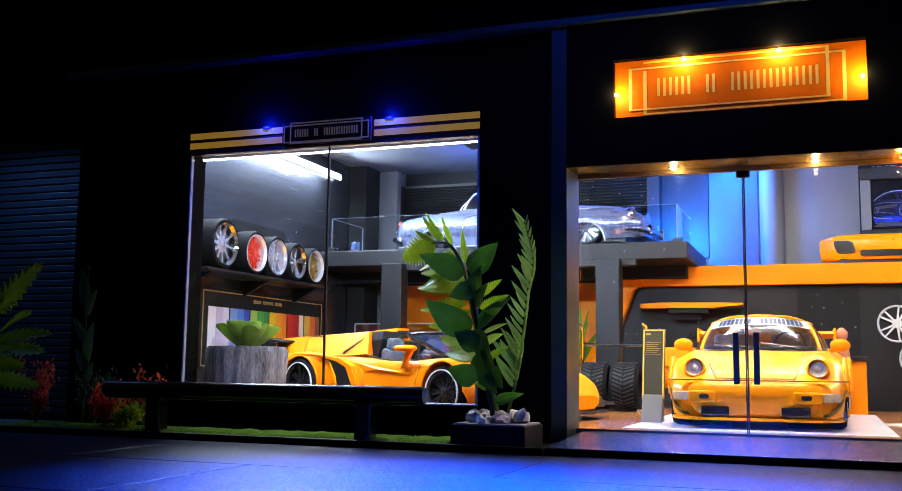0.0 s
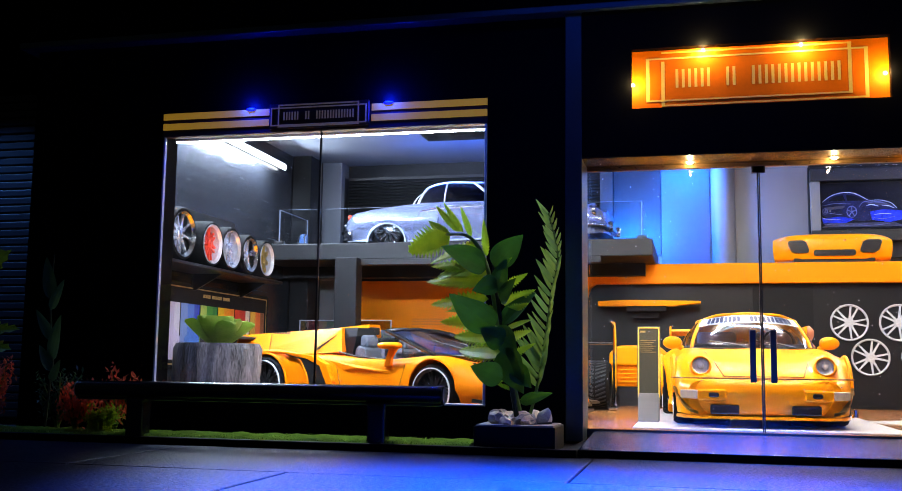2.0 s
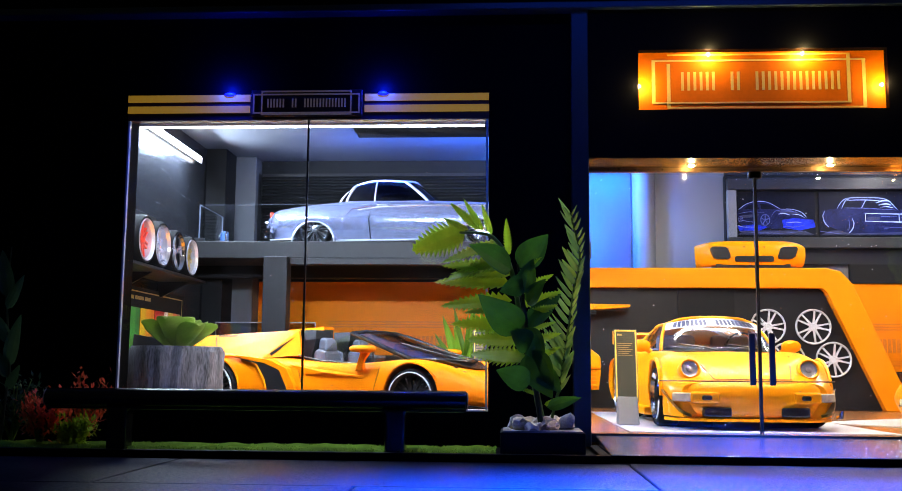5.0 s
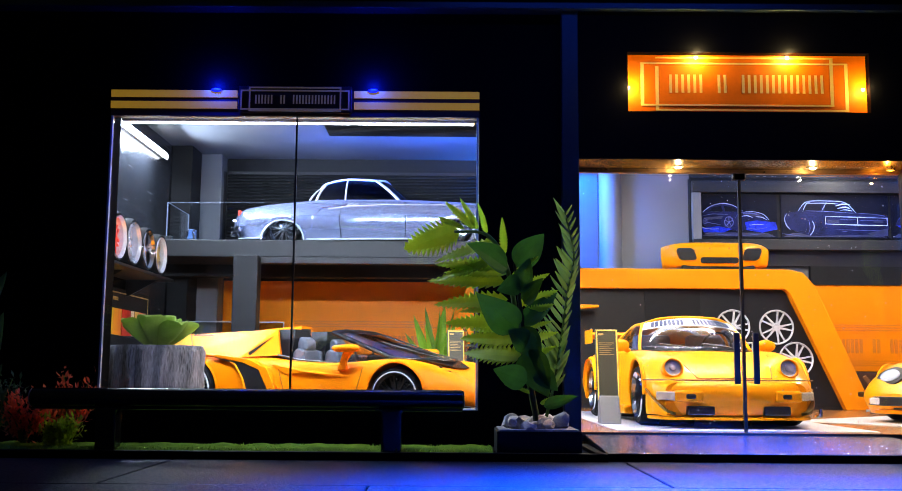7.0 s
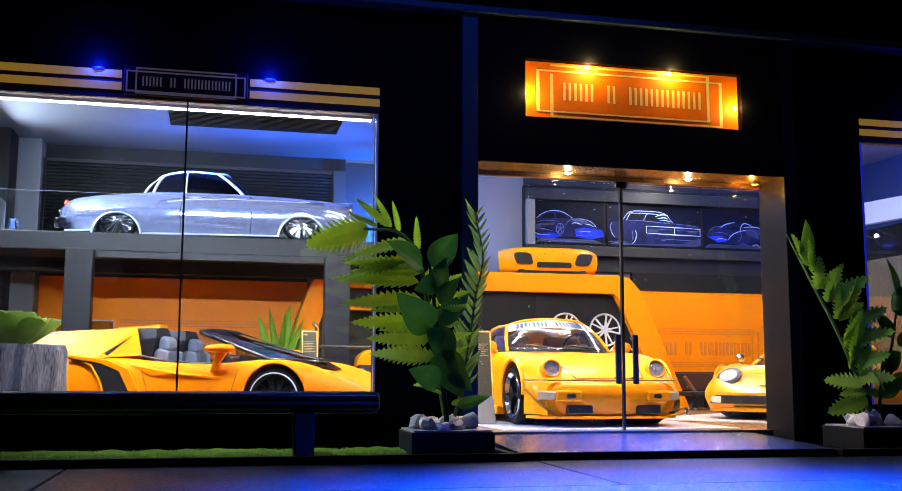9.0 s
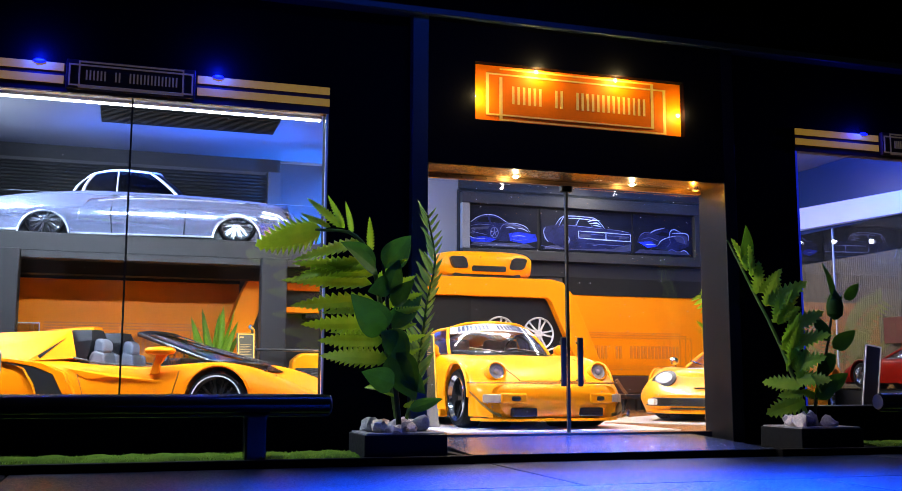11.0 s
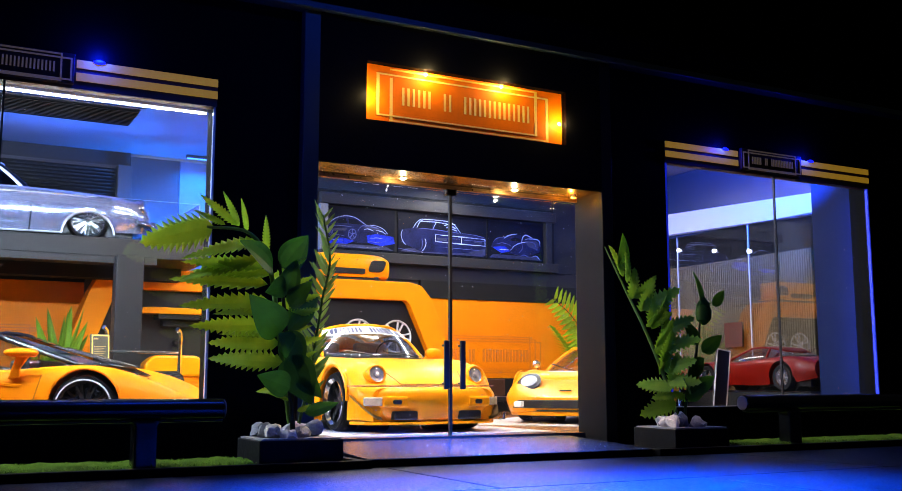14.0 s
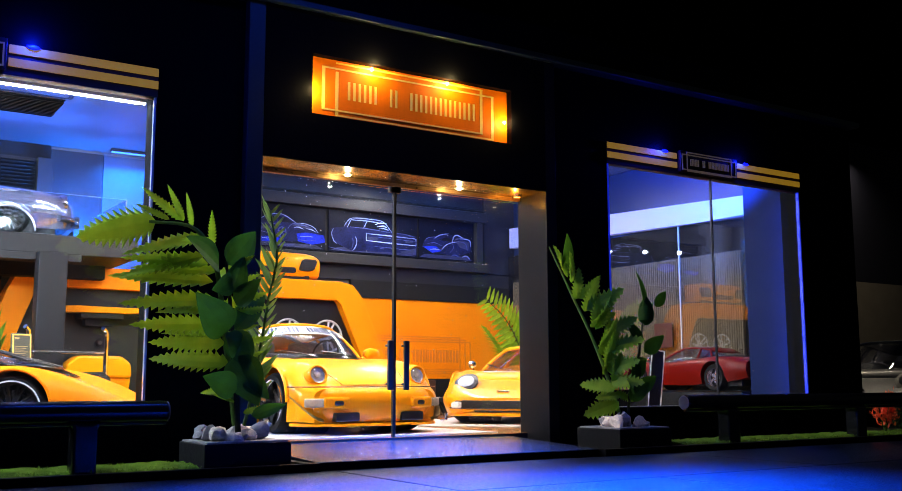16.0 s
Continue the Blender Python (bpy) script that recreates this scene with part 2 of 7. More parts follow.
SMOKEPANE = glass_mat("grey_acrylic_sheet", (0.72, 0.74, 0.78), 0.08, dust=0.0005)
CLEAREDGE = mat("clear_acrylic_edge", (0.16, 0.19, 0.26), 0.25, vary=0.3, scale=40)
EDGE = mat("acrylic_edge", (0.40, 0.46, 0.58), 0.2, vary=0.03)
LENS = glass_mat("lamp_lens", (0.92, 0.93, 0.95), 0.03, rough=0.06)
LED = glow_mat("white_led", (0.9, 0.95, 1.0), 12)
LEDWARM = glow_mat("warm_led", (1.0, 0.78, 0.38), 70)
LEDAMBER = glow_mat("amber_led", (1.0, 0.42, 0.04), 9)
LEDBLUE = glow_mat("blue_led", (0.012, 0.02, 1.0), 0.9)
EDGEBLUE = glow_mat("blue_lit_acrylic_edge", (0.02, 0.05, 1.0), 0.22)
BLUEGLOW = glow_mat("blue_strip", (0.05, 0.18, 1.0), 3)
SIGNRED = mat("orange_sign_panel", (0.94, 0.185, 0.001), 0.5, vary=0.06, spec=0.1)
SIGNYEL = mat("yellow_lettering", (0.98, 0.62, 0.09), 0.5, vary=0.05)
MAROON = mat("brown_plaque", (0.06, 0.022, 0.012), 0.5)
GOLDLINE = mat("gold_line", (0.55, 0.38, 0.14), 0.45, metal=0.3)
# faint emission stands in for light falling on the stripes and plaque lines
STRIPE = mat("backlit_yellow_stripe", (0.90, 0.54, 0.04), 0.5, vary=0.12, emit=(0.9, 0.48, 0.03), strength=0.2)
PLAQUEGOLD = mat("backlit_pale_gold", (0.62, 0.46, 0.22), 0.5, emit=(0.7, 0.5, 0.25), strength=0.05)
ETCH = mat("etched_orange", (0.70, 0.19, 0.006), 0.5)
CONCRETE = mat("grey_concrete", (0.21, 0.205, 0.225), 0.9, vary=1.0, scale=150, bump=1.0, bump_scale=260, stretch=(1, 1, 0.2))
STONE = mat("pebble", (0.62, 0.54, 0.46), 0.8, vary=0.4, scale=120, bump=0.5)
STONEDARK = mat("slate_pebble", (0.22, 0.21, 0.22), 0.7, vary=0.4, scale=120, bump=0.5)
FLOORW = mat("white_floor", (0.60, 0.61, 0.63), 0.3, vary=0.06)
WOOD = mat("oak_floor", (0.26, 0.105, 0.03), 0.25, vary=0.35, scale=40, stretch=(1, 8, 1))
SLATE = mat("dark_paving", (0.004, 0.0085, 0.021), 0.38, vary=0.95, scale=95, bump=1.0, bump_scale=620, rough_vary=0.25, spec=0.07)
JOINT = mat("dark_joint", (0.02, 0.02, 0.02), 0.9)
GRASS = mat("artificial_turf", (0.09, 0.16, 0.020), 1.0, spec=0.0, vary=0.4, scale=200)
FERN = leaf_mat("bright_fern_leaf", (0.17, 0.36, 0.010), (0.46, 0.64, 0.03))
DARKLEAF = leaf_mat("dark_green_leaf", (0.022, 0.075, 0.006), (0.055, 0.16, 0.012), 0.55)
MIDFERN = leaf_mat("green_fern_leaf", (0.10, 0.24, 0.012), (0.24, 0.40, 0.03))
PALELEAF = leaf_mat("pale_succulent_leaf", (0.15, 0.29, 0.04), (0.46, 0.54, 0.15))
PALMLEAF = leaf_mat("palm_leaf", (0.09, 0.20, 0.02), (0.26, 0.36, 0.08))
STEM = leaf_mat("green_stem", (0.06, 0.12, 0.02), (0.12, 0.2, 0.04))
DARKSTEM = leaf_mat("dark_stem", (0.015, 0.02, 0.01), (0.03, 0.05, 0.02))
CORAL = leaf_mat("coral_red_leaf", (0.72, 0.08, 0.03), (0.92, 0.22, 0.09))
TURFBLADE = leaf_mat("turf_blade", (0.085, 0.20, 0.015), (0.22, 0.36, 0.04), 0.8)
DUSKLEAF = leaf_mat("dull_green_leaf", (0.02, 0.06, 0.02), (0.05, 0.11, 0.05))
SKIN = mat("painted_resin", (0.45, 0.16, 0.08), 0.6)


# ---- building tools ----
def part(name, bm, m, parent=None, label="", smooth=False, place=None):
    """Links a bmesh (in full-size metres) as one mesh object, under a thing or a part if given."""
    bmesh.ops.remove_doubles(bm, verts=bm.verts, dist=1e-5)
    bmesh.ops.recalc_face_normals(bm, faces=bm.faces)
    bm.transform(Matrix.Diagonal((S, S, S, 1)))
    me = bpy.data.meshes.new(name)
    bm.to_mesh(me)
    bm.free()
    me.materials.append(m)
    if smooth:
        me.shade_smooth()
        me.set_sharp_from_angle(angle=radians(smooth if smooth > 1 else 38))
    ob = new(name, me)
    if parent is not None:
        ob.parent = parent
    if place is not None:
        ob.matrix_basis = place
    if label:
        ob["label"] = label
    return ob


def again(ob, parent, place):
    """The same mesh once more, as an object of its own."""
    o = new(ob.name.split(".")[0], ob.data)
    o.parent, o.matrix_basis = parent, place
    return o


def thing(name, label, category, m=None, group="", kind=""):
    ob = new(name)
    ob.empty_display_size = 0.01
    if m is not None:
        ob.matrix_basis = m
    return tagged(ob, label, category, group, kind)


def setting(name, bm, m, label, smooth=False):
    return tagged(part(name, bm, m, smooth=smooth), label, "structure", kind="structure")


def B():
    return bmesh.new()


def box(bm, x0, x1, y0, y1, z0, z1, bev=0.0, turn=None):
    vs = bmesh.ops.create_cube(bm, size=1)["verts"]
    for v in vs:
        v.co = Vector(((x0 + x1) / 2 + v.co.x * (x1 - x0), (y0 + y1) / 2 + v.co.y * (y1 - y0), (z0 + z1) / 2 + v.co.z * (z1 - z0)))
        if turn:
            v.co = turn @ v.co
    if bev:
        bm.normal_update()
        es = list({e for v in vs for e in v.link_edges})
        bmesh.ops.bevel(bm, geom=es, offset=bev, segments=2, affect="EDGES", profile=0.5)
    return bm


def prism(bm, pts, axis, a0, a1, bev=0.0):
    """A polygon given in the plane across axis (x: y,z; y: x,z; z: x,y), drawn out from a0 to a1."""
    put = {"x": lambda p, a: (a, p[0], p[1]), "y": lambda p, a: (p[0], a, p[1]), "z": lambda p, a: (p[0], p[1], a)}[axis]
    lo, hi = [bm.verts.new(put(p, a0)) for p in pts], [bm.verts.new(put(p, a1)) for p in pts]
    k = len(pts)
    fs = [bm.faces.new(lo), bm.faces.new(hi[::-1])]
    for i in range(k):
        fs.append(bm.faces.new((lo[i], hi[i], hi[(i + 1) % k], lo[(i + 1) % k])))
    if bev:
        bmesh.ops.recalc_face_normals(bm, faces=fs)
        es = list({e for f in fs for e in f.edges})
        bmesh.ops.bevel(bm, geom=es, offset=bev, segments=2, affect="EDGES", profile=0.5)
    return bm


def lathe(bm, prof, centre=(0, 0, 0), axis="y", seg=28, close=False, m=None):
    """A profile of (radius, along) turned about an axis through centre."""
    rows = []
    for r, a in prof:
        row = []
        for i in range(seg):
            c, s = math.cos(math.tau * i / seg) * r, math.sin(math.tau * i / seg) * r
            p = Vector({"y": (c, a, s), "z": (c, s, a), "x": (a, c, s)}[axis])
            p = (m @ p if m else p) + Vector(centre)
            row.append(bm.verts.new(p))
        rows.append(row)
    k = len(rows)
    for j in range(k if close else k - 1):
        u, w = rows[j], rows[(j + 1) % k]
        for i in range(seg):
            bm.faces.new((u[i], u[(i + 1) % seg], w[(i + 1) % seg], w[i]))
    if not close:
        for row in (rows[0], rows[-1]):
            bm.faces.new(row)
    return bm


def tube(bm, pts, r, seg=8, r_end=None):
    pts = [Vector(p) for p in pts]
    rows, k = [], len(pts)
    side = None
    for j, p in enumerate(pts):
        d = (pts[min(j + 1, k - 1)] - pts[max(j - 1, 0)]).normalized()
        ref = Vector((0, 0, 1)) if abs(d.z) < 0.9 else Vector((1, 0, 0))
        side = d.cross(ref).normalized() if side is None else (side - d * side.dot(d)).normalized()
        up = d.cross(side)
        rad = r + ((r_end if r_end is not None else r) - r) * j / max(1, k - 1)
        rows.append([bm.verts.new(p + (side * math.cos(math.tau * i / seg) + up * math.sin(math.tau * i / seg)) * rad) for i in range(seg)])
    for u, w in zip(rows, rows[1:]):
        for i in range(seg):
            bm.faces.new((u[i], u[(i + 1) % seg], w[(i + 1) % seg], w[i]))
    bm.faces.new(rows[0]), bm.faces.new(rows[-1])
    return bm


def spline(xs, ys, x):
    xs, ys = np.asarray(xs, float), np.asarray(ys, float)
    g = np.gradient(ys, xs)
    i = int(np.clip(np.searchsorted(xs, x) - 1, 0, len(xs) - 2))
    h = xs[i + 1] - xs[i]
    t = (x - xs[i]) / h
    return (2 * t**3 - 3 * t**2 + 1) * ys[i] + (t**3 - 2 * t**2 + t) * h * g[i] + (3 * t**2 - 2 * t**3) * ys[i + 1] + (t**3 - t**2) * h * g[i + 1]


def curve(pts, sub):
    """A smooth line through points."""
    ks = np.arange(len(pts))
    ts = np.linspace(0, len(pts) - 1, (len(pts) - 1) * sub + 1)
    return [tuple(spline(ks, [p[c] for p in pts], t) for c in range(len(pts[0]))) for t in ts]


def body(bm, stations, arches=(), nx=84, sub=4, inner=0.55):
    """A car's skin: half sections [(y, z) ...] from sill to middle at places along x; wheel arches (x, z, radius) are cut out of the flanks."""
    xs = [s[0] for s in stations]
    want = list(np.linspace(xs[0], xs[-1], nx))
    for cx, cz, r in arches:
        want += [cx + r * k for k in (-1, -0.995, -0.97, -0.93, -0.87, 0.87, 0.93, 0.97, 0.995, 1)]
    want = sorted(x for x in set(want) if xs[0] <= x <= xs[-1])
    rows = []
    for x in want:
        ctrl = [(spline(xs, [s[1][k][0] for s in stations], x), spline(xs, [s[1][k][1] for s in stations], x)) for k in range(len(stations[0][1]))]
        sec = curve(ctrl, sub)
        wide = max(p[0] for p in sec)
        low = -9
        for cx, cz, r in arches:
            if abs(x - cx) < r:
                low = max(low, cz + math.sqrt(r * r - (x - cx) ** 2))
        half = [(max(0.0, y), max(z, low) if y > inner * wide else z) for y, z in sec]
        half[-1] = (0.0, half[-1][1])
        ring = [(y, z) for y, z in half] + [(-y, z) for y, z in half[-2::-1]]
        rows.append([bm.verts.new((x, y, z)) for y, z in ring])
    for u, w in zip(rows, rows[1:]):
        for i in range(len(u) - 1):
            bm.faces.new((u[i], u[i + 1], w[i + 1], w[i]))
        bm.faces.new((u[-1], u[0], w[0], w[-1]))
    bm.faces.new(rows[0]), bm.faces.new(rows[-1][::-1])
    return bm


def arch_lip(bm, cx, cz, r, y, thick=0.03, deep=0.05, a0=0, a1=180):
    """A rolled wheel-arch edge on the flank at y."""
    pts = [(cx + r * math.cos(radians(a)), y, cz + r * math.sin(radians(a))) for a in np.linspace(a0, a1, 22)]
    return tube(bm, pts, thick, 8)


def well(bm, cx, cz, r, y0, y1):
    """The dark hollow behind a wheel."""
    return lathe(bm, [(r, y0), (r, y1)], (cx, 0, cz), "y", 24)


def panel(bm, quad, deep=0.01, n=(1, 1)):
    """A thin slab over four corners."""
    a, b, c, d = (Vector(p) for p in quad)
    nrm = (b - a).cross(d - a).normalized() * deep
    vs = [bm.verts.new(p) for p in (a, b, c, d)] + [bm.verts.new(p + nrm) for p in (a, b, c, d)]
    for f in ((0, 1, 2, 3), (7, 6, 5, 4), (0, 4, 5, 1), (1, 5, 6, 2), (2, 6, 7, 3), (3, 7, 4, 0)):
        bm.faces.new([vs[i] for i in f])
    return bm


def sheet(bm, grid, inward, deep=0.008):
    """A thin curved sheet over a grid of points, thickened towards a point."""
    top = [[bm.verts.new(p) for p in row] for row in grid]
    low = [[bm.verts.new(p + (inward - p).normalized() * deep) for p in row] for row in grid]
    for g, flip in ((top, 1), (low, -1)):
        for u, w in zip(g, g[1:]):
            for i in range(len(u) - 1):
                bm.faces.new((u[i], u[i + 1], w[i + 1], w[i])[::flip])
    rim = lambda g: g[0] + [r[-1] for r in g[1:]] + g[-1][-2::-1] + [r[0] for r in g[-2:0:-1]]
    a, b = rim(top), rim(low)
    for i in range(len(a)):
        j = (i + 1) % len(a)
        bm.faces.new((a[i], a[j], b[j], b[i]))
    return bm


def cabin(car, belt, roof, posts, paint, glass, pillar=0.03, crown=0.04, bulge=0.03, trim=None, seal=None, thin=(), thin_r=0.014):
    """Greenhouse between a half outline at the belt and one at the roof, each (x, y, z) from the middle of the front to the middle of the rear; posts are the points that carry pillars."""
    sub = 5
    mirrored = lambda p: (p[0], -p[1], p[2])
    cb, cr = ([Vector(p) for p in curve([mirrored(c[1]), *c, mirrored(c[-2])], sub)[sub:-sub]] for c in (belt, roof))
    for c in (cb, cr):
        for v in c:
            v.y = max(0.0, v.y)
    n = len(cb)
    mid = Vector((sum(v.x for v in cb) / n, 0, cb[0].z))
    flip = lambda v: Vector((v.x, -v.y, v.z))
    cut = [p * sub for p in posts]

    def face(lows, highs):
        rows = []
        for j in range(6):
            t = j / 5
            rows.append([a.lerp(b, t) + ((a.lerp(b, 0.5) - mid) * Vector((1, 1, 0))).normalized() * bulge * 4 * t * (1 - t) for a, b in zip(lows, highs)])
        return rows

    def pair(i, j):
        return cb[i:j + 1], cr[i:j + 1]

    lo, hi = pair(0, cut[0])
    part("windscreen", sheet(B(), face([flip(v) for v in lo[:0:-1]] + lo, [flip(v) for v in hi[:0:-1]] + hi), mid), glass, car, smooth=60)
    lo, hi = pair(cut[-1], n - 1)
    part("rear_window", sheet(B(), face(lo + [flip(v) for v in lo[-2::-1]], hi + [flip(v) for v in hi[-2::-1]]), mid), glass, car, smooth=60)
    for i, j in zip(cut, cut[1:]):
        lo, hi = pair(i, j)
        part("side_window", sheet(B(), face(lo, hi), mid), glass, car, smooth=60)
        part("side_window", sheet(B(), face([flip(v) for v in lo], [flip(v) for v in hi]), mid), glass, car, smooth=60)
    for q in (lambda v: v, flip):
        for k in cut:
            line = [q(r[0]) for r in face([cb[k]], [cr[k]])]
            part("pillar", tube(B(), line, thin_r if k // sub in thin else pillar, 8), trim or paint, car, smooth=True)
        part("roof_rail", tube(B(), [q(v) for v in cr], pillar * 0.8, 8), trim or paint, car, smooth=True)
        part("window_seal", tube(B(), [q(v) for v in cb], pillar * 0.6, 8), seal or TRIM, car, smooth=True)
    wide = max(v.y for v in cr)
    rows = []
    for v in cr:
        rows.append([Vector((v.x, v.y * k, v.z + 0.012 + crown * (1 - k * k) * (v.y / wide) ** 2)) for k in np.linspace(-1, 1, 11)])
    part("roof", sheet(B(), rows, mid, 0.03), paint, car, smooth=60)


def wheel(car, x, y, z, r, rim_r, width, m_rim, spokes=5, style="split", side=-1, lip=CHROME, turn=0.0, label="", dish=0.06, disc=STEEL):
    """A wheel whose face looks to side * y. Tyre, rim, spokes and hub cap."""
    w = part("wheel", lathe(B(), [(rim_r * 0.98, -width / 2 + 0.01), (r * 0.93, -width / 2), (r, -width / 2 + 0.04), (r, width / 2 - 0.04), (r * 0.93, width / 2), (rim_r * 0.98, width / 2 - 0.01)], seg=36, close=True), RUBBER, car, label, smooth=True, place=at(x, y, z, 0, 0, 0 if side < 0 else 180))
    part("rim", lathe(B(), [(rim_r, -width / 2 - 0.008), (rim_r * 1.02, -width / 2 + 0.01), (rim_r * 0.92, -width / 2 + 0.05), (rim_r * 0.9, width / 2), (rim_r * 0.96, width / 2), (rim_r * 0.88, -width / 2 + 0.03)], seg=36, close=True), lip, w, smooth=True)
    if disc is STEEL:
        part("brake_disc", lathe(B(), [(rim_r * 0.7, 0.03), (rim_r * 0.7, 0.05)], seg=24), disc, w)
    else:
        part("inner_barrel", lathe(B(), [(rim_r * 0.89, dish - width / 2 + 0.05), (rim_r * 0.89, dish - width / 2 + 0.07)], seg=28), disc, w)
    bm = B()
    y0 = -width / 2 + dish
    for i in range(spokes):
        a = math.tau * i / spokes + turn
        for off in ((-0.11, 0.11) if style == "split" else (-0.2, 0.2) if style == "mesh" else (0,)):
            tip = a + off * (1.6 if style == "mesh" else 1)
            root = a - off * (0.6 if style == "mesh" else -0.4)
            p, q = Vector((math.cos(root) * rim_r * 0.16, y0 - 0.01, math.sin(root) * rim_r * 0.16)), Vector((math.cos(tip) * rim_r * 0.92, y0 + 0.005, math.sin(tip) * rim_r * 0.92))
            d = (q - p).normalized()
            s = Vector((-d.z, 0, d.x)) * rim_r * (0.042 if style == "mesh" else 0.055 if style == "split" else 0.11)
            e = Vector((0, 0.035, 0))
            vs = [bm.verts.new(v) for v in (p - s, p + s, q + s * 0.8, q - s * 0.8, p - s + e, p + s + e, q + s * 0.8 + e, q - s * 0.8 + e)]
            for f in ((0, 1, 2, 3), (7, 6, 5, 4), (0, 4, 5, 1), (1, 5, 6, 2), (2, 6, 7, 3), (3, 7, 4, 0)):
                bm.faces.new([vs[k] for k in f])
    part("spokes", bm, m_rim, w)
    part("hub", lathe(B(), [(rim_r * 0.2, y0 + 0.03), (rim_r * 0.2, y0 - 0.02), (rim_r * 0.1, y0 - 0.035)], seg=16), m_rim, w, smooth=True)
    return w


def bars(bm, x, z, word, h, y0, y1, stroke=None, pitch=None):
    """Lettering as plain upright bars: one short pair for each sign of the word (1), gaps for blanks (0)."""
    st, p = stroke or h * 0.16, pitch or h * 0.78
    for c in word:
        if c:
            for k in (0, 1):
                box(bm, x + k * p * 0.5, x + k * p * 0.5 + st, y0, y1, z, z + h)
        x += p
    return x


WORD = (1, 1, 1, 0, 1, 0, 1, 1, 1, 1, 1, 1, 1)


def frame_lines(bm, x0, x1, z0, z1, w, y0, y1):
    box(bm, x0, x1, y0, y1, z1 - w, z1)
    box(bm, x0, x1, y0, y1, z0, z0 + w)
    box(bm, x0, x0 + w, y0, y1, z0 + w, z1 - w)
    box(bm, x1 - w, x1, y0, y1, z0 + w, z1 - w)
    return bm


# ---- ground ----
setting("ground", box(B(), -20, 26, -14, 12, -0.45, -0.19), JOINT, "dark ground under the paving of the display")
pavement = tagged(new("pavement"), "dark slate paving slabs, wet-looking under blue light", "paving", kind="structure")
slab_bm = box(B(), 0.008, 3.592, 0.008, 1.792, -0.035, 0, 0.012)
slab = None
for row in range(5):
    for col in range(8):
        m = at(-14.2 + col * 3.6 + (row % 2) * 1.7, -3.02 - row * 1.8, -0.15)
        if slab is None:
            slab = part("slab", slab_bm, SLATE, pavement, place=m)
        else:
            again(slab, pavement, m)

# added screens hide the world colour; their darkness is in the near-black base
VOID = mat("dark_room_wall", (0.004, 0.004, 0.005), 0.9, spec=0.0)
setting("backdrop_north", box(B(), -20, 26, 11.7, 12, -0.19, 14), VOID, "added near-black screen hiding the world colour behind the display")
setting("backdrop_west", box(B(), -20, -19.7, -7, 11.7, -0.19, 14), VOID, "added near-black screen hiding the world colour to the side")
setting("backdrop_east", box(B(), 25.7, 26, -7, 11.7, -0.19, 14), VOID, "added near-black screen hiding the world colour to the side")

# ---- shell of the showroom ----
setting("floor", box(B(), -5.85, 8.75, 0.3, 8.0, -0.15, 0), WOOD, "oak-brown showroom floor")
setting("ceiling", box(B(), -6.05, 8.95, 0.3, 8.2, 4.25, 4.37), CEILING, "satin grey ceiling washed by blue light")
setting("wall_west", box(B(), -6.05, -5.85, 0.3, 8.2, -0.15, 4.25), SATIN, "dark grey side wall with wheels and a colour board")
setting("wall_north", box(B(), -5.85, 8.95, 8.0, 8.2, -0.15, 4.25), MIDGREY, "grey back wall lit blue from above")
setting("wall_east", box(B(), 8.75, 8.95, 0.3, 8.0, -0.15, 4.25), MATT, "black side wall behind the screen")
setting("trim_cornice", box(B(), -6.2, 8.68, -0.16, 0.3, 4.0, 4.07, 0.01), DARKMETAL, "narrow satin cornice along the shop front")
setting("roof_edge", box(B(), -6.1, 8.6, -0.1, 0.3, 4.072, 4.4), BLACK, "dark roof edge above the shop front")

# ---- shop front ----
bm = B()
box(bm, -6.05, -4.47, 0, 0.3, -0.15, 4.0)
box(bm, -4.47, -0.94, 0, 0.3, -0.15, 0.2)
box(bm, -4.47, -0.94, 0.003, 0.3, 3.22, 4.0)
box(bm, -0.94, -0.16, 0, 0.3, -0.15, 4.0)
setting("wall_south_west", bm, BLACK, "black shop front round the west window")
bm = B()
box(bm, 3.36, 4.18, 0, 0.3, -0.15, 4.0)
box(bm, 4.18, 7.52, 0, 0.3, -0.15, 0.25)
box(bm, 4.18, 7.52, 0.003, 0.3, 3.25, 4.0)
box(bm, 7.52, 8.58, 0, 0.3, -0.15, 4.0)
box(bm, 8.58, 8.93, 0.21, 0.3, -0.15, 4.0)
setting("wall_south_east", bm, BLACK, "black shop front round the east window")
bm = B()
box(bm, 0, 3.22, -0.1, 0.5, 2.569, 3.02)
box(bm, 0, 3.22, -0.1, 0.5, 3.60, 4.0)
box(bm, 0, 0.47, -0.1, 0.5, 3.02, 3.60)
box(bm, 2.77, 3.22, -0.1, 0.5, 3.02, 3.60)
box(bm, 0.47, 2.77, 0.03, 0.5, 3.02, 3.60)
setting("portal_header", bm, BLACK, "black header over the glass doors")
setting("trim_pilaster", box(B(), -0.16, 0, -0.1, 0.42, -0.1, 4.0, 0.008), DARKMETAL, "narrow dark pilaster catching blue light")
setting("trim_door_jamb", box(B(), 3.22, 3.36, -0.1, 0.41, -0.1, 4.0, 0.008), JAMB, "dark metal jamb of the doorway")
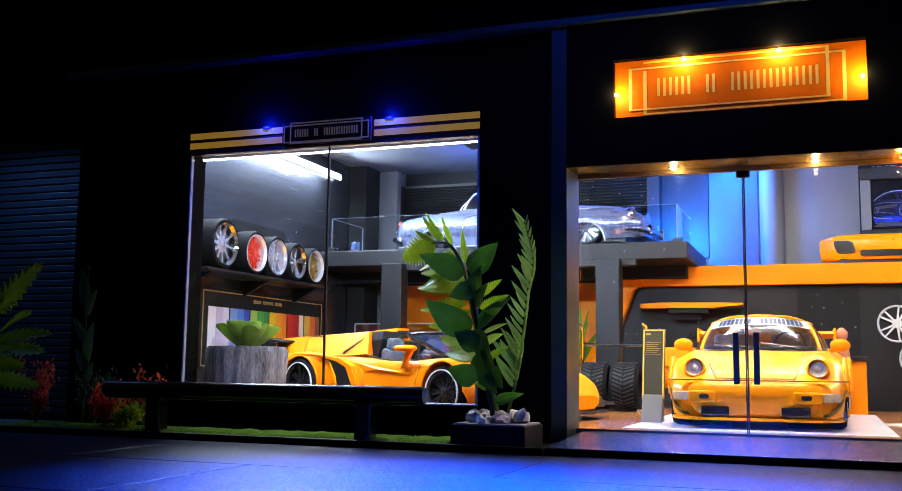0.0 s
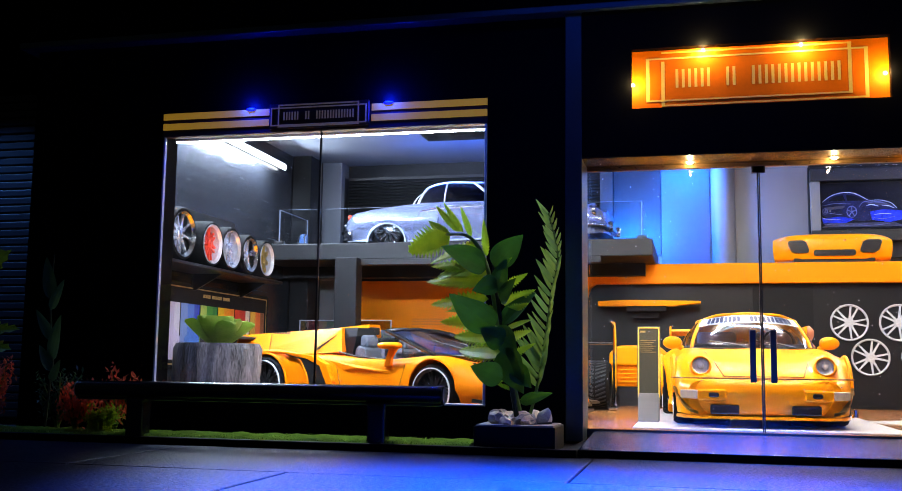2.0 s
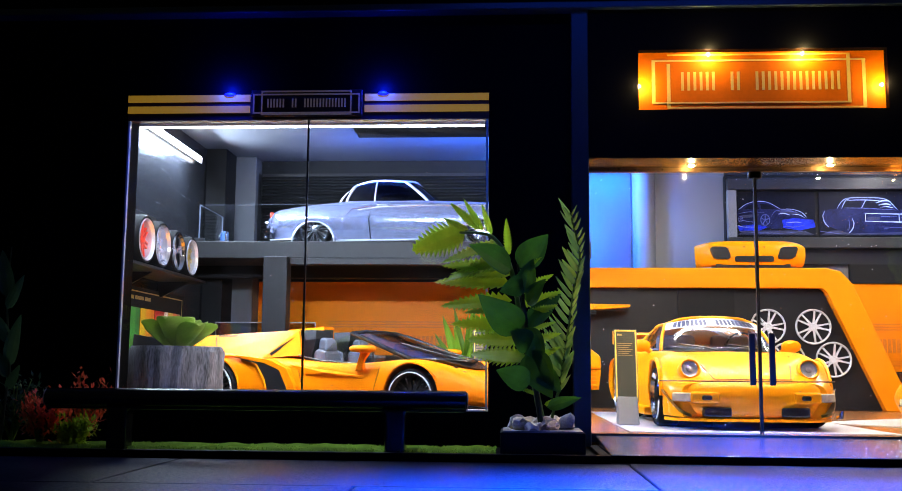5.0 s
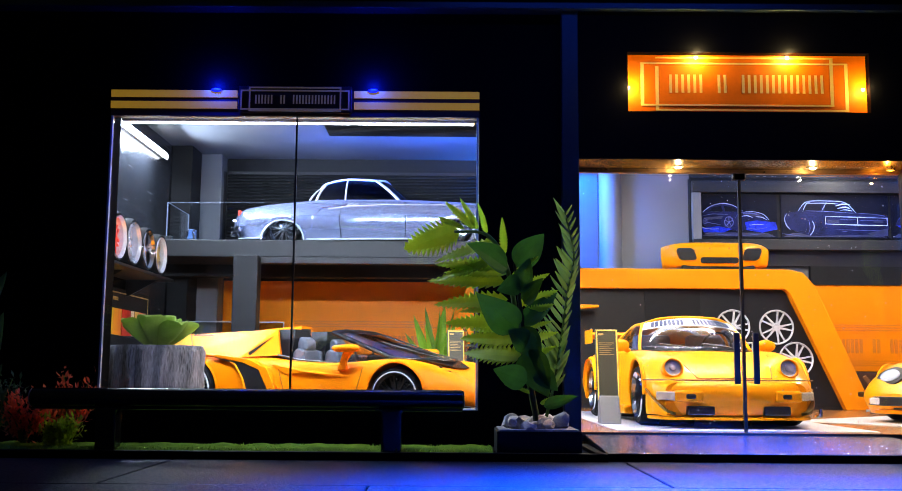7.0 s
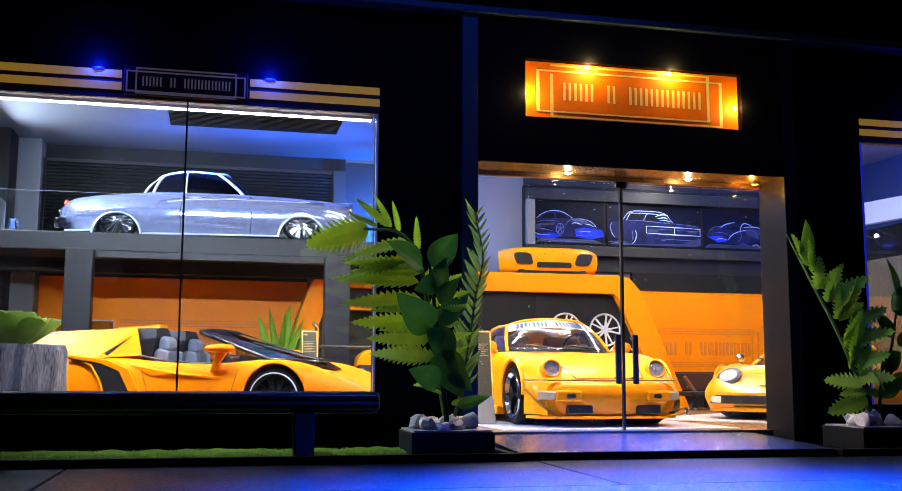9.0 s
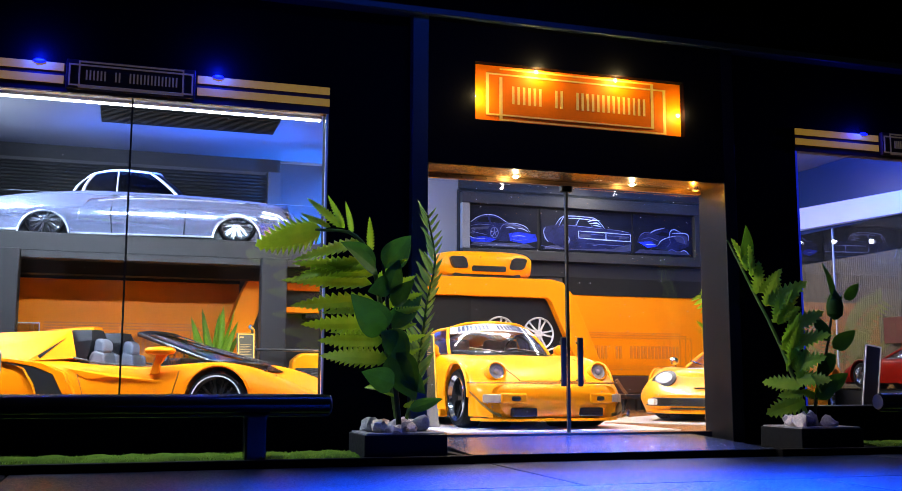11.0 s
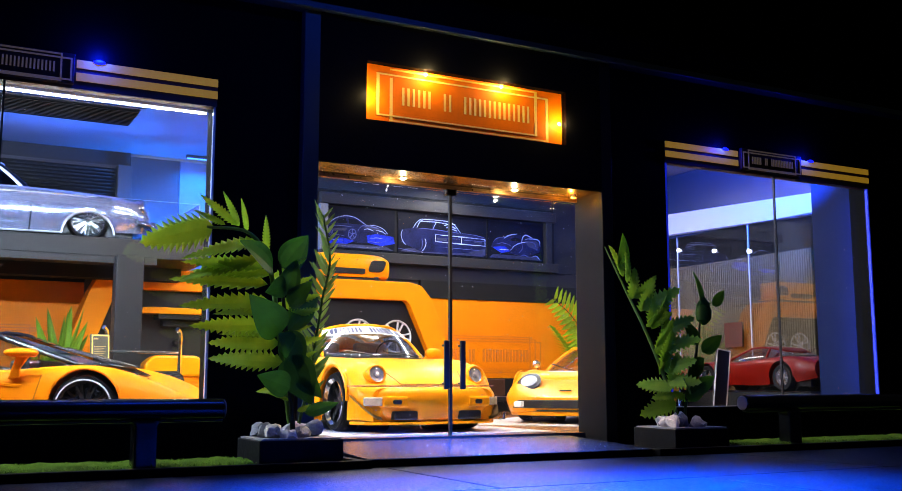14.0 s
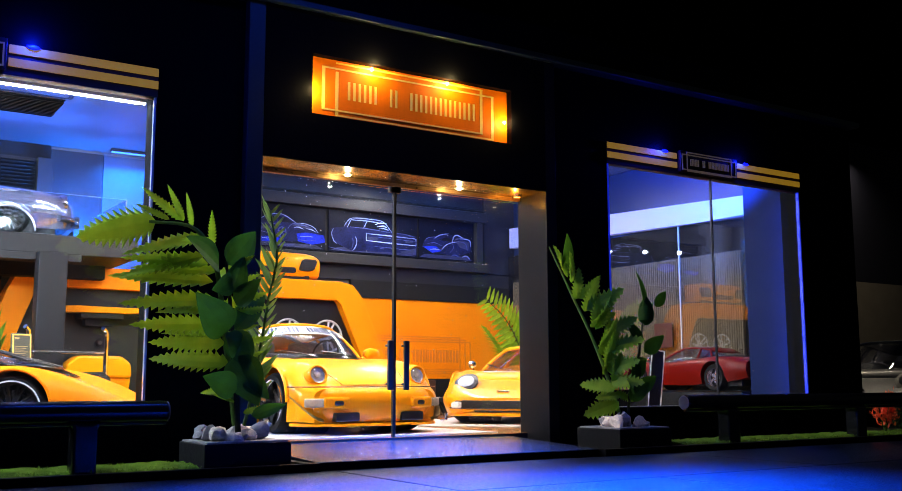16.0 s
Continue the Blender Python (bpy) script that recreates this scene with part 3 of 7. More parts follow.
setting("trim_sill", prism(B(), [(-1.15, -0.15), (0.28, -0.15), (0.28, -0.02), (-1.15, -0.085)], "x", 0.07, 2.96, 0.008), SILL, "dark threshold slab in front of the doors")
setting("trim_riser", box(B(), 0.0, 3.22, 0.283, 0.299, -0.085, -0.003), SILL, "black riser under the doors")
setting("trim_sill_edge", box(B(), 0.07, 2.96, -1.16, -1.1505, -0.15, -0.09), BLACK, "black front edge of the threshold")
setting("soffit_plate", box(B(), 0.0, 3.22, -0.095, 0.355, 2.556, 2.5685), mat("bronze_soffit", (0.13, 0.075, 0.025), 0.26, metal=0.75, vary=0.02, rough_vary=0.02), "glossy bronze plate under the portal header")
setting("soffit_trim", box(B(), 0.0, 3.22, 0.36, 0.42, 2.52, 2.568, 0.006), mat("bronze_strip", (0.16, 0.095, 0.04), 0.3, metal=0.8), "bronze strip over the doors")

for name, x0, x1, zt in (("window_1", -4.47, -0.94, 3.22), ("window_2", 4.18, 7.52, 3.25)):
    win = tagged(new(name), "tall shop window of two clear panes with glowing edges", "window", kind="structure")
    mid = (x0 + x1) / 2 + 0.02
    z0, z1 = (0.2, zt - 0.25) if x0 < 0 else (0.25, zt - 0.25)
    for a, b in ((x0 + 0.03, mid - 0.008), (mid + 0.008, x1 - 0.03)):
        p = part("pane", box(B(), a, b, 0.004, 0.024, z0 + 0.01, z1), PANE, win)
        p.visible_shadow = False
    part("pane_joint", box(B(), mid - 0.008, mid + 0.008, 0.0, 0.03, z0 + 0.01, z1), TRIM, win)
    for a in (x0, x1 - 0.03):
        part("lit_edge", box(B(), a + 0.004, a + 0.022, -0.006, 0.035, z0 + 0.013, z1 if x0 > 0 else z1 + 0.2), EDGE if x0 < 0 else EDGEBLUE, win, "pale acrylic edge" if x0 < 0 else "blue-lit acrylic edge")
    part("sill", box(B(), x0, x1, 0.003, 0.3, z0 - 0.002, z0 + 0.012), PALE if x0 < 0 else GREY, win)


def fascia(x0, x1, zt, p0, p1):
    f = thing("fascia_sign", "brown fascia with yellow stripes and a small framed plaque", "sign", at(0, 0, 0), "window fascias")
    part("board", box(B(), x0, x1, -0.012, 0.09, zt - 0.25, zt), MAROON, f)
    for z in (zt - 0.07, zt - 0.18):
        for a, b in ((x0, p0 - 0.02), (p1 + 0.02, x1)):
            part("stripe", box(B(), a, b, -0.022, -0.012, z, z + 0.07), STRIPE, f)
    pl = part("plaque", box(B(), p0, p1, -0.06, -0.012, zt - 0.225, zt + 0.035, 0.006), MAROON, f, "dark brown plaque")
    bm = frame_lines(B(), p0 + 0.02, p1 - 0.02, zt - 0.20, zt - 0.005, 0.014, -0.066, -0.06)
    frame_lines(bm, p0 + 0.1, p1 - 0.1, zt - 0.215, zt + 0.025, 0.014, -0.066, -0.06)
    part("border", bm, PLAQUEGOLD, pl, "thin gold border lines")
    bm = B()
    w = (p1 - p0 - 0.3) / 13
    bars(bm, p0 + 0.16, zt - 0.14, WORD, 0.085, -0.067, -0.06, 0.014, w)
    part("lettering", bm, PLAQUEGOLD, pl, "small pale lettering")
    for x in (p0 - 0.22, p1 + 0.2):
        part("led", lathe(B(), [(0.016, -0.012), (0.02, -0.03), (0.014, -0.04), (0.004, -0.044)], (x, 0, zt + 0.0), "y", 20, m=Matrix.Diagonal((2.6, 1, 1))), LEDBLUE, f, "small blue LED")
    return f


fascia(-4.47, -0.94, 3.22, -3.24, -2.16)
fascia(4.18, 7.52, 3.25, 5.3, 6.28)

sign = thing("illuminated_sign", "orange shop sign lit by warm LEDs, with yellow lettering and frames", "sign", at(0, 0, 0))
part("panel", box(B(), 0.472, 2.768, -0.02, 0.028, 3.022, 3.598), SIGNRED, sign)
bm = B()
for x, z0, z1 in ((0.621, 3.096, 3.522), (2.437, 3.096, 3.578), (0.763, 3.048, 3.486), (2.578, 3.048, 3.522)):
    box(bm, x - 0.016, x + 0.016, -0.0235, -0.02, z0, z1)
for z, x0, x1 in ((3.570, 0.75, 2.453), (3.514, 0.605, 2.594), (3.104, 0.605, 2.453), (3.056, 0.747, 2.594)):
    box(bm, x0, x1, -0.0265, -0.0237, z - 0.008, z + 0.008)
part("line_border", bm, SIGNYEL, sign)
bm = B()
bars(bm, 0.88, 3.225, WORD, 0.18, -0.0235, -0.02, 0.026, 0.116)
part("lettering", bm, SIGNYEL, sign, "yellow lettering")
for x, z in ((1.138, 3.575), (2.016, 3.575), (0.482, 3.27), (2.735, 3.265)):
    part("led", lathe(B(), [(0.016, -0.020), (0.016, -0.026), (0.006, -0.031)], (x, 0, z), "y", 12), LEDWARM, sign)

# glass doors
for k, (a, b) in enumerate(((0.02, 1.636), (1.638, 3.2))):
    d = tagged(new("door_%d" % (k + 1)), "frameless glass door with a tall black handle, closed", "door", kind="structure")
    p = part("pane", box(B(), a, b, 0.38, 0.405, -0.035, 2.5), PANE, d)
    p.visible_shadow = False
    x = b - 0.013 if k == 0 else a + 0.001
    part("edge_strip", box(B(), x, x + 0.012, 0.372, 0.413, -0.035, 2.5), TRIM, d)
    h = 1.545 if k == 0 else 1.73
    bm = tube(tube(B(), [(h, 0.31, 0.52), (h, 0.385, 0.52)], 0.012), [(h, 0.31, 0.90), (h, 0.385, 0.90)], 0.012)
    box(bm, h - 0.028, h + 0.028, 0.28, 0.315, 0.46, 0.95, 0.008)
    part("door_handle", bm, TRIM, d)
    part("hinge", box(B(), x - 0.05, x + 0.062, 0.36, 0.425, 2.46, 2.52, 0.004), TRIM, d)

for x in (1.0, 2.305):
    s = thing("recessed_spotlight", "small warm LED spotlight set in the portal soffit", "lamp", at(x, 0.2, 2.556), "portal spotlights")
    part("bezel", lathe(B(), [(0.05, 0.0), (0.05, -0.01), (0.034, -0.01), (0.034, 0.0)], axis="z", seg=20), STEEL, s)
    part("bulb", lathe(B(), [(0.026, -0.004), (0.026, -0.02), (0.010, -0.026)], axis="z", seg=16), LEDWARM, s)


am = thing("amber_spotlight", "small amber LED spotlight beside the door jamb", "lamp", at(3.06, 0.2, 2.556))
part("bezel", lathe(B(), [(0.04, 0.0), (0.04, -0.03), (0.028, -0.03), (0.028, 0.0)], axis="z", seg=20), STEEL, am)
part("bulb", lathe(B(), [(0.027, -0.004), (0.027, -0.026), (0.008, -0.034)], axis="z", seg=16), LEDAMBER, am)


def strip(name, label, x0, x1, y0, y1, z0, z1, glow, house, side):
    s = thing(name, label, "lamp", at(0, 0, 0), "led strips")
    part("housing", box(B(), x0, x1, y0, y1, z0, z1, 0.006), house, s)
    g = 0.012
    if side == "d":
        part("diffuser", box(B(), x0 + g, x1 - g, y0 + g, y1 - g, z0 - 0.014, z0), glow, s)
    elif side == "f":
        part("diffuser", box(B(), x0 + g, x1 - g, y1, y1 + 0.012, z0 + g, z1 - g), glow, s)
    else:
        part("diffuser", box(B(), x1, x1 + 0.02, y0 + g, y1 - g, z0 - 0.03, z1 - 0.03), glow, s)
    return s


strip("led_strip", "white LED strip behind the window fascia", -4.42, -0.98, 0.15, 0.21, 2.955, 3.0, LED, WHITE, "d")
strip("led_strip", "bright white LED strip along the side wall", -5.85, -5.78, 1.2, 6.4, 3.93, 4.02, LED, WHITE, "s")
strip("led_strip", "white LED strip on the ceiling", 5.44, 5.56, 2.9, 7.6, 4.2, 4.25, LED, WHITE, "d")
# body of the added, unseen strip behind the door header
strip("led_strip", "white LED strip on the ceiling behind the door header", 0.0, 3.2, 0.66, 0.74, 4.2, 4.25, LED, WHITE, "d")
strip("led_strip", "white LED strip on the ceiling above the doors", -0.1, 3.3, 3.56, 3.64, 4.2, 4.25, LED, WHITE, "d")
strip("led_strip", "blue LED strip along the top of the back wall", 0.55, 1.36, 7.56, 7.64, 4.2, 4.25, BLUEGLOW, GREY, "d")
strip("led_strip", "blue LED strip above the pictures", 3.0, 7.8, 7.16, 7.24, 4.2, 4.25, BLUEGLOW, GREY, "d")
strip("led_strip", "blue LED strip behind the window fascia", 4.25, 7.45, 0.3, 0.36, 3.1, 3.16, BLUEGLOW, GREY, "d")

# ceiling grille
v = thing("ceiling_vent", "dark rectangular grille in the ceiling", "vent", at(0, 0, 0))
part("frame", frame_lines(B(), -3.19, -0.6, 0, 1.0, 0.06, 0, 0.05), MATT, v, place=at(0, 5.1, 4.25, 90))
part("backing", box(B(), -3.13, -0.66, 5.15, 6.05, 4.235, 4.246), TRIM, v)
slat = None
for i in range(12):
    m = at(-1.9, 5.2 + i * 0.072, 4.222, 30)
    slat = part("slat", box(B(), -1.23, 1.23, -0.03, 0.03, -0.004, 0.004), MATT, v, place=m) if slat is None else again(slat, v, m)

# track lamps inside above the front
for x in (-3.69, -2.32, -0.95, 0.42, 1.79):
    s = thing("track_spotlight", "small white ceiling spotlight", "lamp", at(x, 0.8, 4.25), "ceiling spotlights")
    part("stem", tube(B(), [(0, 0, 0), (0, 0, -0.12)], 0.015), WHITE, s)
    part("head", lathe(B(), [(0.03, 0.02), (0.05, -0.1), (0.035, -0.1)], (0, 0, -0.14), "z", 16), WHITE, s, smooth=True)
    part("bulb", lathe(B(), [(0.034, -0.236), (0.034, -0.244), (0.01, -0.25)], axis="z", seg=14), LEDWARM, s)

# ---- back wall pieces ----
setting("wall_panel_shelf", box(B(), -5.85, -5.16, 7.55, 8.0, 0, 4.25, 0.01), MIDGREY, "grey upright panel in the corner")
lv = thing("louvre_panel", "black horizontal louvre panel with grey side posts", "shutter", at(0, 0, 0))
part("backing", box(B(), -5.15, -0.5, 7.9, 8.0, 2.5, 4.02), TRIM, lv)
slat = None
for i in range(26):
    m = at(-2.82, 7.86, 2.54 + i * 0.056, 35)
    slat = part("slat", box(B(), -2.3, 2.3, -0.035, 0.035, -0.006, 0.006), MATT, lv, place=m) if slat is None else again(slat, lv, m)
for a in (-5.155, -0.5):
    part("post", box(B(), a - (0.12 if a < -1 else 0), a + (0 if a < -1 else 0.22), 7.72, 7.99, 2.45, 4.0, 0.008), GREY, lv)
setting("wall_panel_dark", box(B(), -0.275, 0.52, 7.93, 7.995, 2.5, 4.2, 0.006), GREY, "charcoal wall panel beside the louvres")
# added panel: darker, bluer grey deepens the blue light on the wall
setting("wall_panel_column", box(B(), 0.53, 1.34, 7.95, 7.995, 2.27, 4.2, 0.006), mat("slate_grey_board", (0.055, 0.068, 0.10), 0.5, bump=0.2, spec=0.3), "added dark panel beside the column, its grey tinted for the blue light")
setting("trim_band", box(B(), -5.15, -0.28, 7.93, 7.995, 4.02, 4.25), MATT, "black band above the louvres")
col = thing("half_round_column", "pale half-round column lit blue", "column", at(1.56, 7.98, 2.25))
part("shaft", lathe(B(), [(0.2, 0), (0.2, 2.0)], axis="z", seg=28), MIDGREY, col, smooth=True)

# orange cladding with etched logo lines, black band
for x0, x1, lx in ((-5.15, -0.9, -3.9), (5.0, 8.74, 5.15)):
    cl = tagged(new("wall_cladding"), "glossy orange wall cladding with etched lettering and lines", "cladding", kind="structure")
    part("board", box(B(), x0, x1, 7.93, 7.998, 0.62, 2.1, 0.008), ORANGE, cl)
    part("black_band", box(B(), x0, x1, 7.90, 7.998, 2.1, 2.42), MATT, cl)
    part("plinth", box(B(), x0, x1, 7.80, 7.998, 0, 0.62), MATT, cl)
    bm = B()
    for k in range(3):
        box(bm, lx, lx + 2.35 + 0.12 * k - 0.1, 7.922, 7.93, 1.40 - k * 0.045, 1.418 - k * 0.045)
        box(bm, lx + 2.35 + 0.12 * k - 0.118, lx + 2.35 + 0.12 * k - 0.1, 7.922, 7.93, 0.78, 1.40 - k * 0.045)
        box(bm, lx, lx + 2.3, 7.922, 7.93, 0.72 + k * 0.035, 0.732 + k * 0.035)
    part("etched_lines", bm, ETCH, cl)
    bm = B()
    bars(bm, lx + 0.28, 0.93, WORD, 0.24, 7.922, 7.93, 0.05, 0.15)
    part("etched_lettering", bm, ETCH, cl)

# picture gallery
setting("wall_panel_corner", box(B(), 7.97, 8.74, 7.93, 7.995, 2.69, 4.24, 0.006), GREY, "charcoal wall panel beside the pictures")
setting("wall_panel_top", box(B(), 2.95, 7.96, 7.94, 7.995, 3.97, 4.24, 0.006), GREY, "charcoal wall panel above the pictures")
pic = thing("picture_gallery", "long dark frame with three night photographs of cars", "picture", at(0, 0, 0))
part("backboard", box(B(), 2.93, 7.95, 7.86, 7.998, 2.75, 3.95, 0.01), MATT, pic)
part("top_rail", box(B(), 2.95, 7.9, 7.72, 7.86, 3.68, 3.88, 0.01), GREY, pic)
part("side_post", box(B(), 2.95, 3.1, 7.74, 7.86, 2.86, 3.68, 0.01), MIDGREY, pic)
part("side_post", box(B(), 7.68, 7.82, 7.74, 7.86, 2.86, 3.68, 0.01), GREY, pic)
part("ledge", box(B(), 2.95, 7.95, 7.7, 7.86, 2.68, 2.86, 0.01), GREY, pic)
part("under_board", box(B(), 2.93, 8.74, 7.9, 7.998, 2.42, 2.68), GREY, pic)
PHOTO = mat("night_photograph", (0.004, 0.005, 0.014), 0.4, vary=0.4, spec=0.08)
LINE = mat("photo_highlight", (0.34, 0.42, 0.85), 0.4, vary=0.9, scale=160)
DIMLINE = mat("photo_faint_highlight", (0.06, 0.08, 0.30), 0.4, vary=0.9, scale=140)
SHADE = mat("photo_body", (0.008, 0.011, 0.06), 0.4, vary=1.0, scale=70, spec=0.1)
SHEEN = mat("photo_reflection", (0.014, 0.018, 0.07), 0.4, vary=0.9, scale=150)
INKBLUE = mat("photo_blue_light", (0.01, 0.03, 0.62), 0.4, vary=0.9, scale=60, spec=0.1)


def strokes(bm, put, lines, k=1.0):
    """Tapered brush strokes along smooth lines, as flat raised ribbons."""
    for r, line in lines:
        pts = [Vector((a, b)) for a, b in put(curve(line, 5) if len(line) > 2 else line)]
        n = len(pts)
        lo, hi = [], []
        for j, p in enumerate(pts):
            d = (pts[min(j + 1, n - 1)] - pts[max(j - 1, 0)]).normalized()
            w = r * k * (0.35 + 0.65 * math.sin(math.pi * (j + 0.5) / n))
            lo.append(p + Vector((-d.y, d.x)) * w)
            hi.append(p - Vector((-d.y, d.x)) * w)
        for j in range(n - 1):
            prism(bm, [lo[j], lo[j + 1], hi[j + 1], hi[j]], "y", 7.8215, 7.826)
    return bm


def photo(x0, x1, outline, glass, lights, faint, fills, wheels, glow=()):
    """A night photograph: dark car shape, windows, soft fills, thin highlights, wheels; all in fractions of the picture."""
    ph = part("photograph", box(B(), x0, x1, 7.835, 7.86, 2.9, 3.66), PHOTO, pic, "dark photograph of a car with blue highlights")
    w, h = x1 - x0, 0.76
    put = lambda pts: [(x0 + a * w, 2.9 + b * h) for a, b in pts]
    part("car_shape", prism(B(), put(outline), "y", 7.830, 7.835), SHADE, ph)
    part("road_sheen", prism(B(), put([(0.02, 0.03), (0.98, 0.03), (0.86, 0.12), (0.10, 0.12)]), "y", 7.832, 7.835), SHEEN, ph)
    for shapes, ink, y, name in ((glow, INKBLUE, 7.829, "blue_glow"), (fills, SHEEN, 7.8285, "panel_sheen"), (glass, PHOTO, 7.827, "car_window")):
        for g in shapes:
            part(name, prism(B(), put(g), "y", y - 0.002, y + 0.0015), ink, ph)
    part("faint_highlights", strokes(B(), put, faint), DIMLINE, ph)
    part("highlights", strokes(B(), put, lights), LINE, ph)
    for a, b, r in wheels:
        bm = B()
        c = put([(a, b)])[0]
        lathe(bm, [(r, 7.82), (r, 7.826), (r * 0.86, 7.826), (r * 0.86, 7.82)], (c[0], 0, c[1]), "y", 22, close=True, m=Matrix.Diagonal((0.8, 1, 1)))
        for k in range(5):
            t = math.tau * k / 5 + 0.3
            tube(bm, [(c[0], 7.823, c[1]), (c[0] + r * 0.68 * math.cos(t), 7.823, c[1] + r * 0.85 * math.sin(t))], r * 0.07, 4)
        part("wheel_picture", bm, DIMLINE, ph)


photo(3.1, 4.43, [(.03, .30), (.02, .52), (.07, .64), (.16, .74), (.30, .78), (.44, .74), (.58, .60), (.80, .54), (.90, .40), (.88, .22), (.5, .16), (.1, .22)],
      [[(.10, .60), (.17, .70), (.27, .73), (.30, .60)], [(.32, .60), (.31, .73), (.42, .71), (.53, .60)]],
      [(.006, [(.03, .58), (.10, .68), (.18, .75), (.30, .785), (.42, .75), (.56, .61)]), (.007, [(.54, .49), (.60, .51), (.68, .47)]), (.006, [(.72, .49), (.80, .47), (.86, .42)]), (.005, [(.58, .60), (.70, .60), (.82, .54), (.89, .42)]), (.005, [(.02, .24), (.10, .20), (.24, .20)]), (.006, [(.63, .29), (.74, .31), (.82, .30)])],
      [(.005, [(.04, .50), (.14, .54), (.26, .54), (.36, .53)]), (.004, [(.06, .36), (.14, .33), (.26, .30)]), (.005, [(.45, .44), (.50, .56), (.60, .60)]), (.005, [(.60, .22), (.74, .20), (.86, .24)]), (.004, [(.04, .10), (.3, .07), (.55, .09)]), (.004, [(.3, .05), (.6, .06), (.84, .10)]), (.004, [(.52, .57), (.62, .585), (.76, .55)]), (.008, [(.56, .56), (.68, .56), (.78, .52)])],
      [[(.52, .55), (.60, .58), (.78, .53), (.84, .46), (.66, .50)], [(.05, .46), (.30, .50), (.28, .44), (.06, .40)]],
      [(.37, .36, .10), (.06, .38, .05)], [[(.58, .36), (.74, .40), (.98, .36), (1.0, .20), (.80, .12), (.60, .18)], [(.02, .22), (.24, .26), (.40, .20), (.30, .12), (.04, .12)]])
photo(4.5, 6.36, [(.04, .26), (.03, .56), (.10, .60), (.17, .62), (.25, .85), (.60, .83), (.70, .58), (.99, .53), (1.0, .22), (.9, .10), (.3, .05), (.22, .08)],
      [[(.19, .62), (.25, .79), (.38, .79), (.37, .62)], [(.40, .62), (.41, .79), (.54, .78), (.60, .60)]],
      [(.007, [(.16, .62), (.20, .76), (.26, .85), (.44, .86), (.60, .82), (.70, .58)]), (.006, [(.20, .62), (.24, .80), (.27, .82)]), (.006, [(.38, .63), (.42, .81)]), (.010, [(.51, .74), (.57, .79), (.64, .78)]), (.011, [(.53, .69), (.60, .72), (.64, .69)]), (.007, [(.55, .64), (.60, .66), (.66, .63)]),
       (.008, [(.41, .50), (.70, .49), (.99, .47)]), (.009, [(.41, .33), (.70, .31), (.99, .30)]), (.006, [(.41, .50), (.41, .33)]), (.006, [(.985, .47), (.985, .30)]), (.007, [(.71, .49), (.71, .31)]),
       (.008, [(.29, .40), (.305, .28), (.29, .15), (.26, .06)]), (.007, [(.05, .56), (.03, .44), (.05, .28), (.08, .20)]), (.007, [(.25, .80), (.40, .81), (.54, .79)])],
      [(.006, [(.23, .63), (.42, .62), (.68, .58)]), (.004, [(.55, .43), (.69, .43)]), (.004, [(.73, .42), (.97, .41)]), (.005, [(.72, .58), (.86, .56), (.97, .52)]), (.005, [(.26, .38), (.265, .22), (.25, .1)]), (.005, [(.5, .20), (.70, .19), (.92, .18)]), (.005, [(.0, .10), (.10, .07), (.20, .04)]), (.006, [(.57, .16), (.61, .16)])],
      [[(.43, .43), (.54, .43), (.54, .36), (.43, .36)], [(.86, .42), (.95, .415), (.95, .36), (.86, .365)], [(.80, .12), (.99, .24), (.99, .06), (.88, .05)]], [])
photo(6.4, 7.66, [(.06, .30), (.10, .46), (.26, .56), (.46, .68), (.62, .66), (.80, .60), (.94, .50), (.95, .26), (.7, .10), (.3, .18)],
      [[(.36, .50), (.47, .58), (.58, .56), (.62, .48)]],
      [(.010, [(.28, .54), (.38, .63), (.52, .68)]), (.007, [(.60, .46), (.63, .62), (.70, .66), (.80, .60)]), (.007, [(.66, .56), (.80, .58), (.92, .55), (.94, .40)]), (.006, [(.40, .24), (.48, .38), (.60, .46), (.72, .50)]), (.006, [(.20, .24), (.28, .26), (.38, .25)]), (.006, [(.78, .10), (.86, .14), (.93, .06)])],
      [(.005, [(.10, .44), (.16, .53), (.28, .57)]), (.004, [(.14, .38), (.28, .42), (.44, .34)]), (.004, [(.56, .20), (.62, .32), (.60, .44)]), (.006, [(.58, .10), (.64, .15), (.72, .10)]), (.005, [(.74, .50), (.84, .46), (.88, .28)])],
      [[(.66, .50), (.80, .54), (.92, .48), (.90, .30), (.74, .36)]], [], [[(.08, .30), (.3, .34), (.40, .22), (.24, .16)]])

# ---- mezzanine ----
mez = thing("mezzanine_platform", "dark grey raised platform on square posts carrying a silver car", "platform", at(0, 0, 0))
part("deck", box(B(), -5.85, 0.46, 5.5, 7.9, 2.24, 2.5, 0.015), GREY, mez)
part("under_rail", box(B(), -4.05, -0.3, 5.42, 5.6, 2.14, 2.235, 0.006), GREY, mez)
part("rear_beam", box(B(), -5.85, 0.3, 6.6, 6.9, 2.05, 2.24), MATT, mez)
for x in (-4.4, -0.87):
    part("post", box(B(), x, x + 0.36, 5.22, 5.5, 0, 2.24, 0.012), DARKGREY, mez)
part("corner_post", box(B(), -5.84, -5.5, 6.9, 7.5, 0, 2.24, 0.01), MATT, mez)
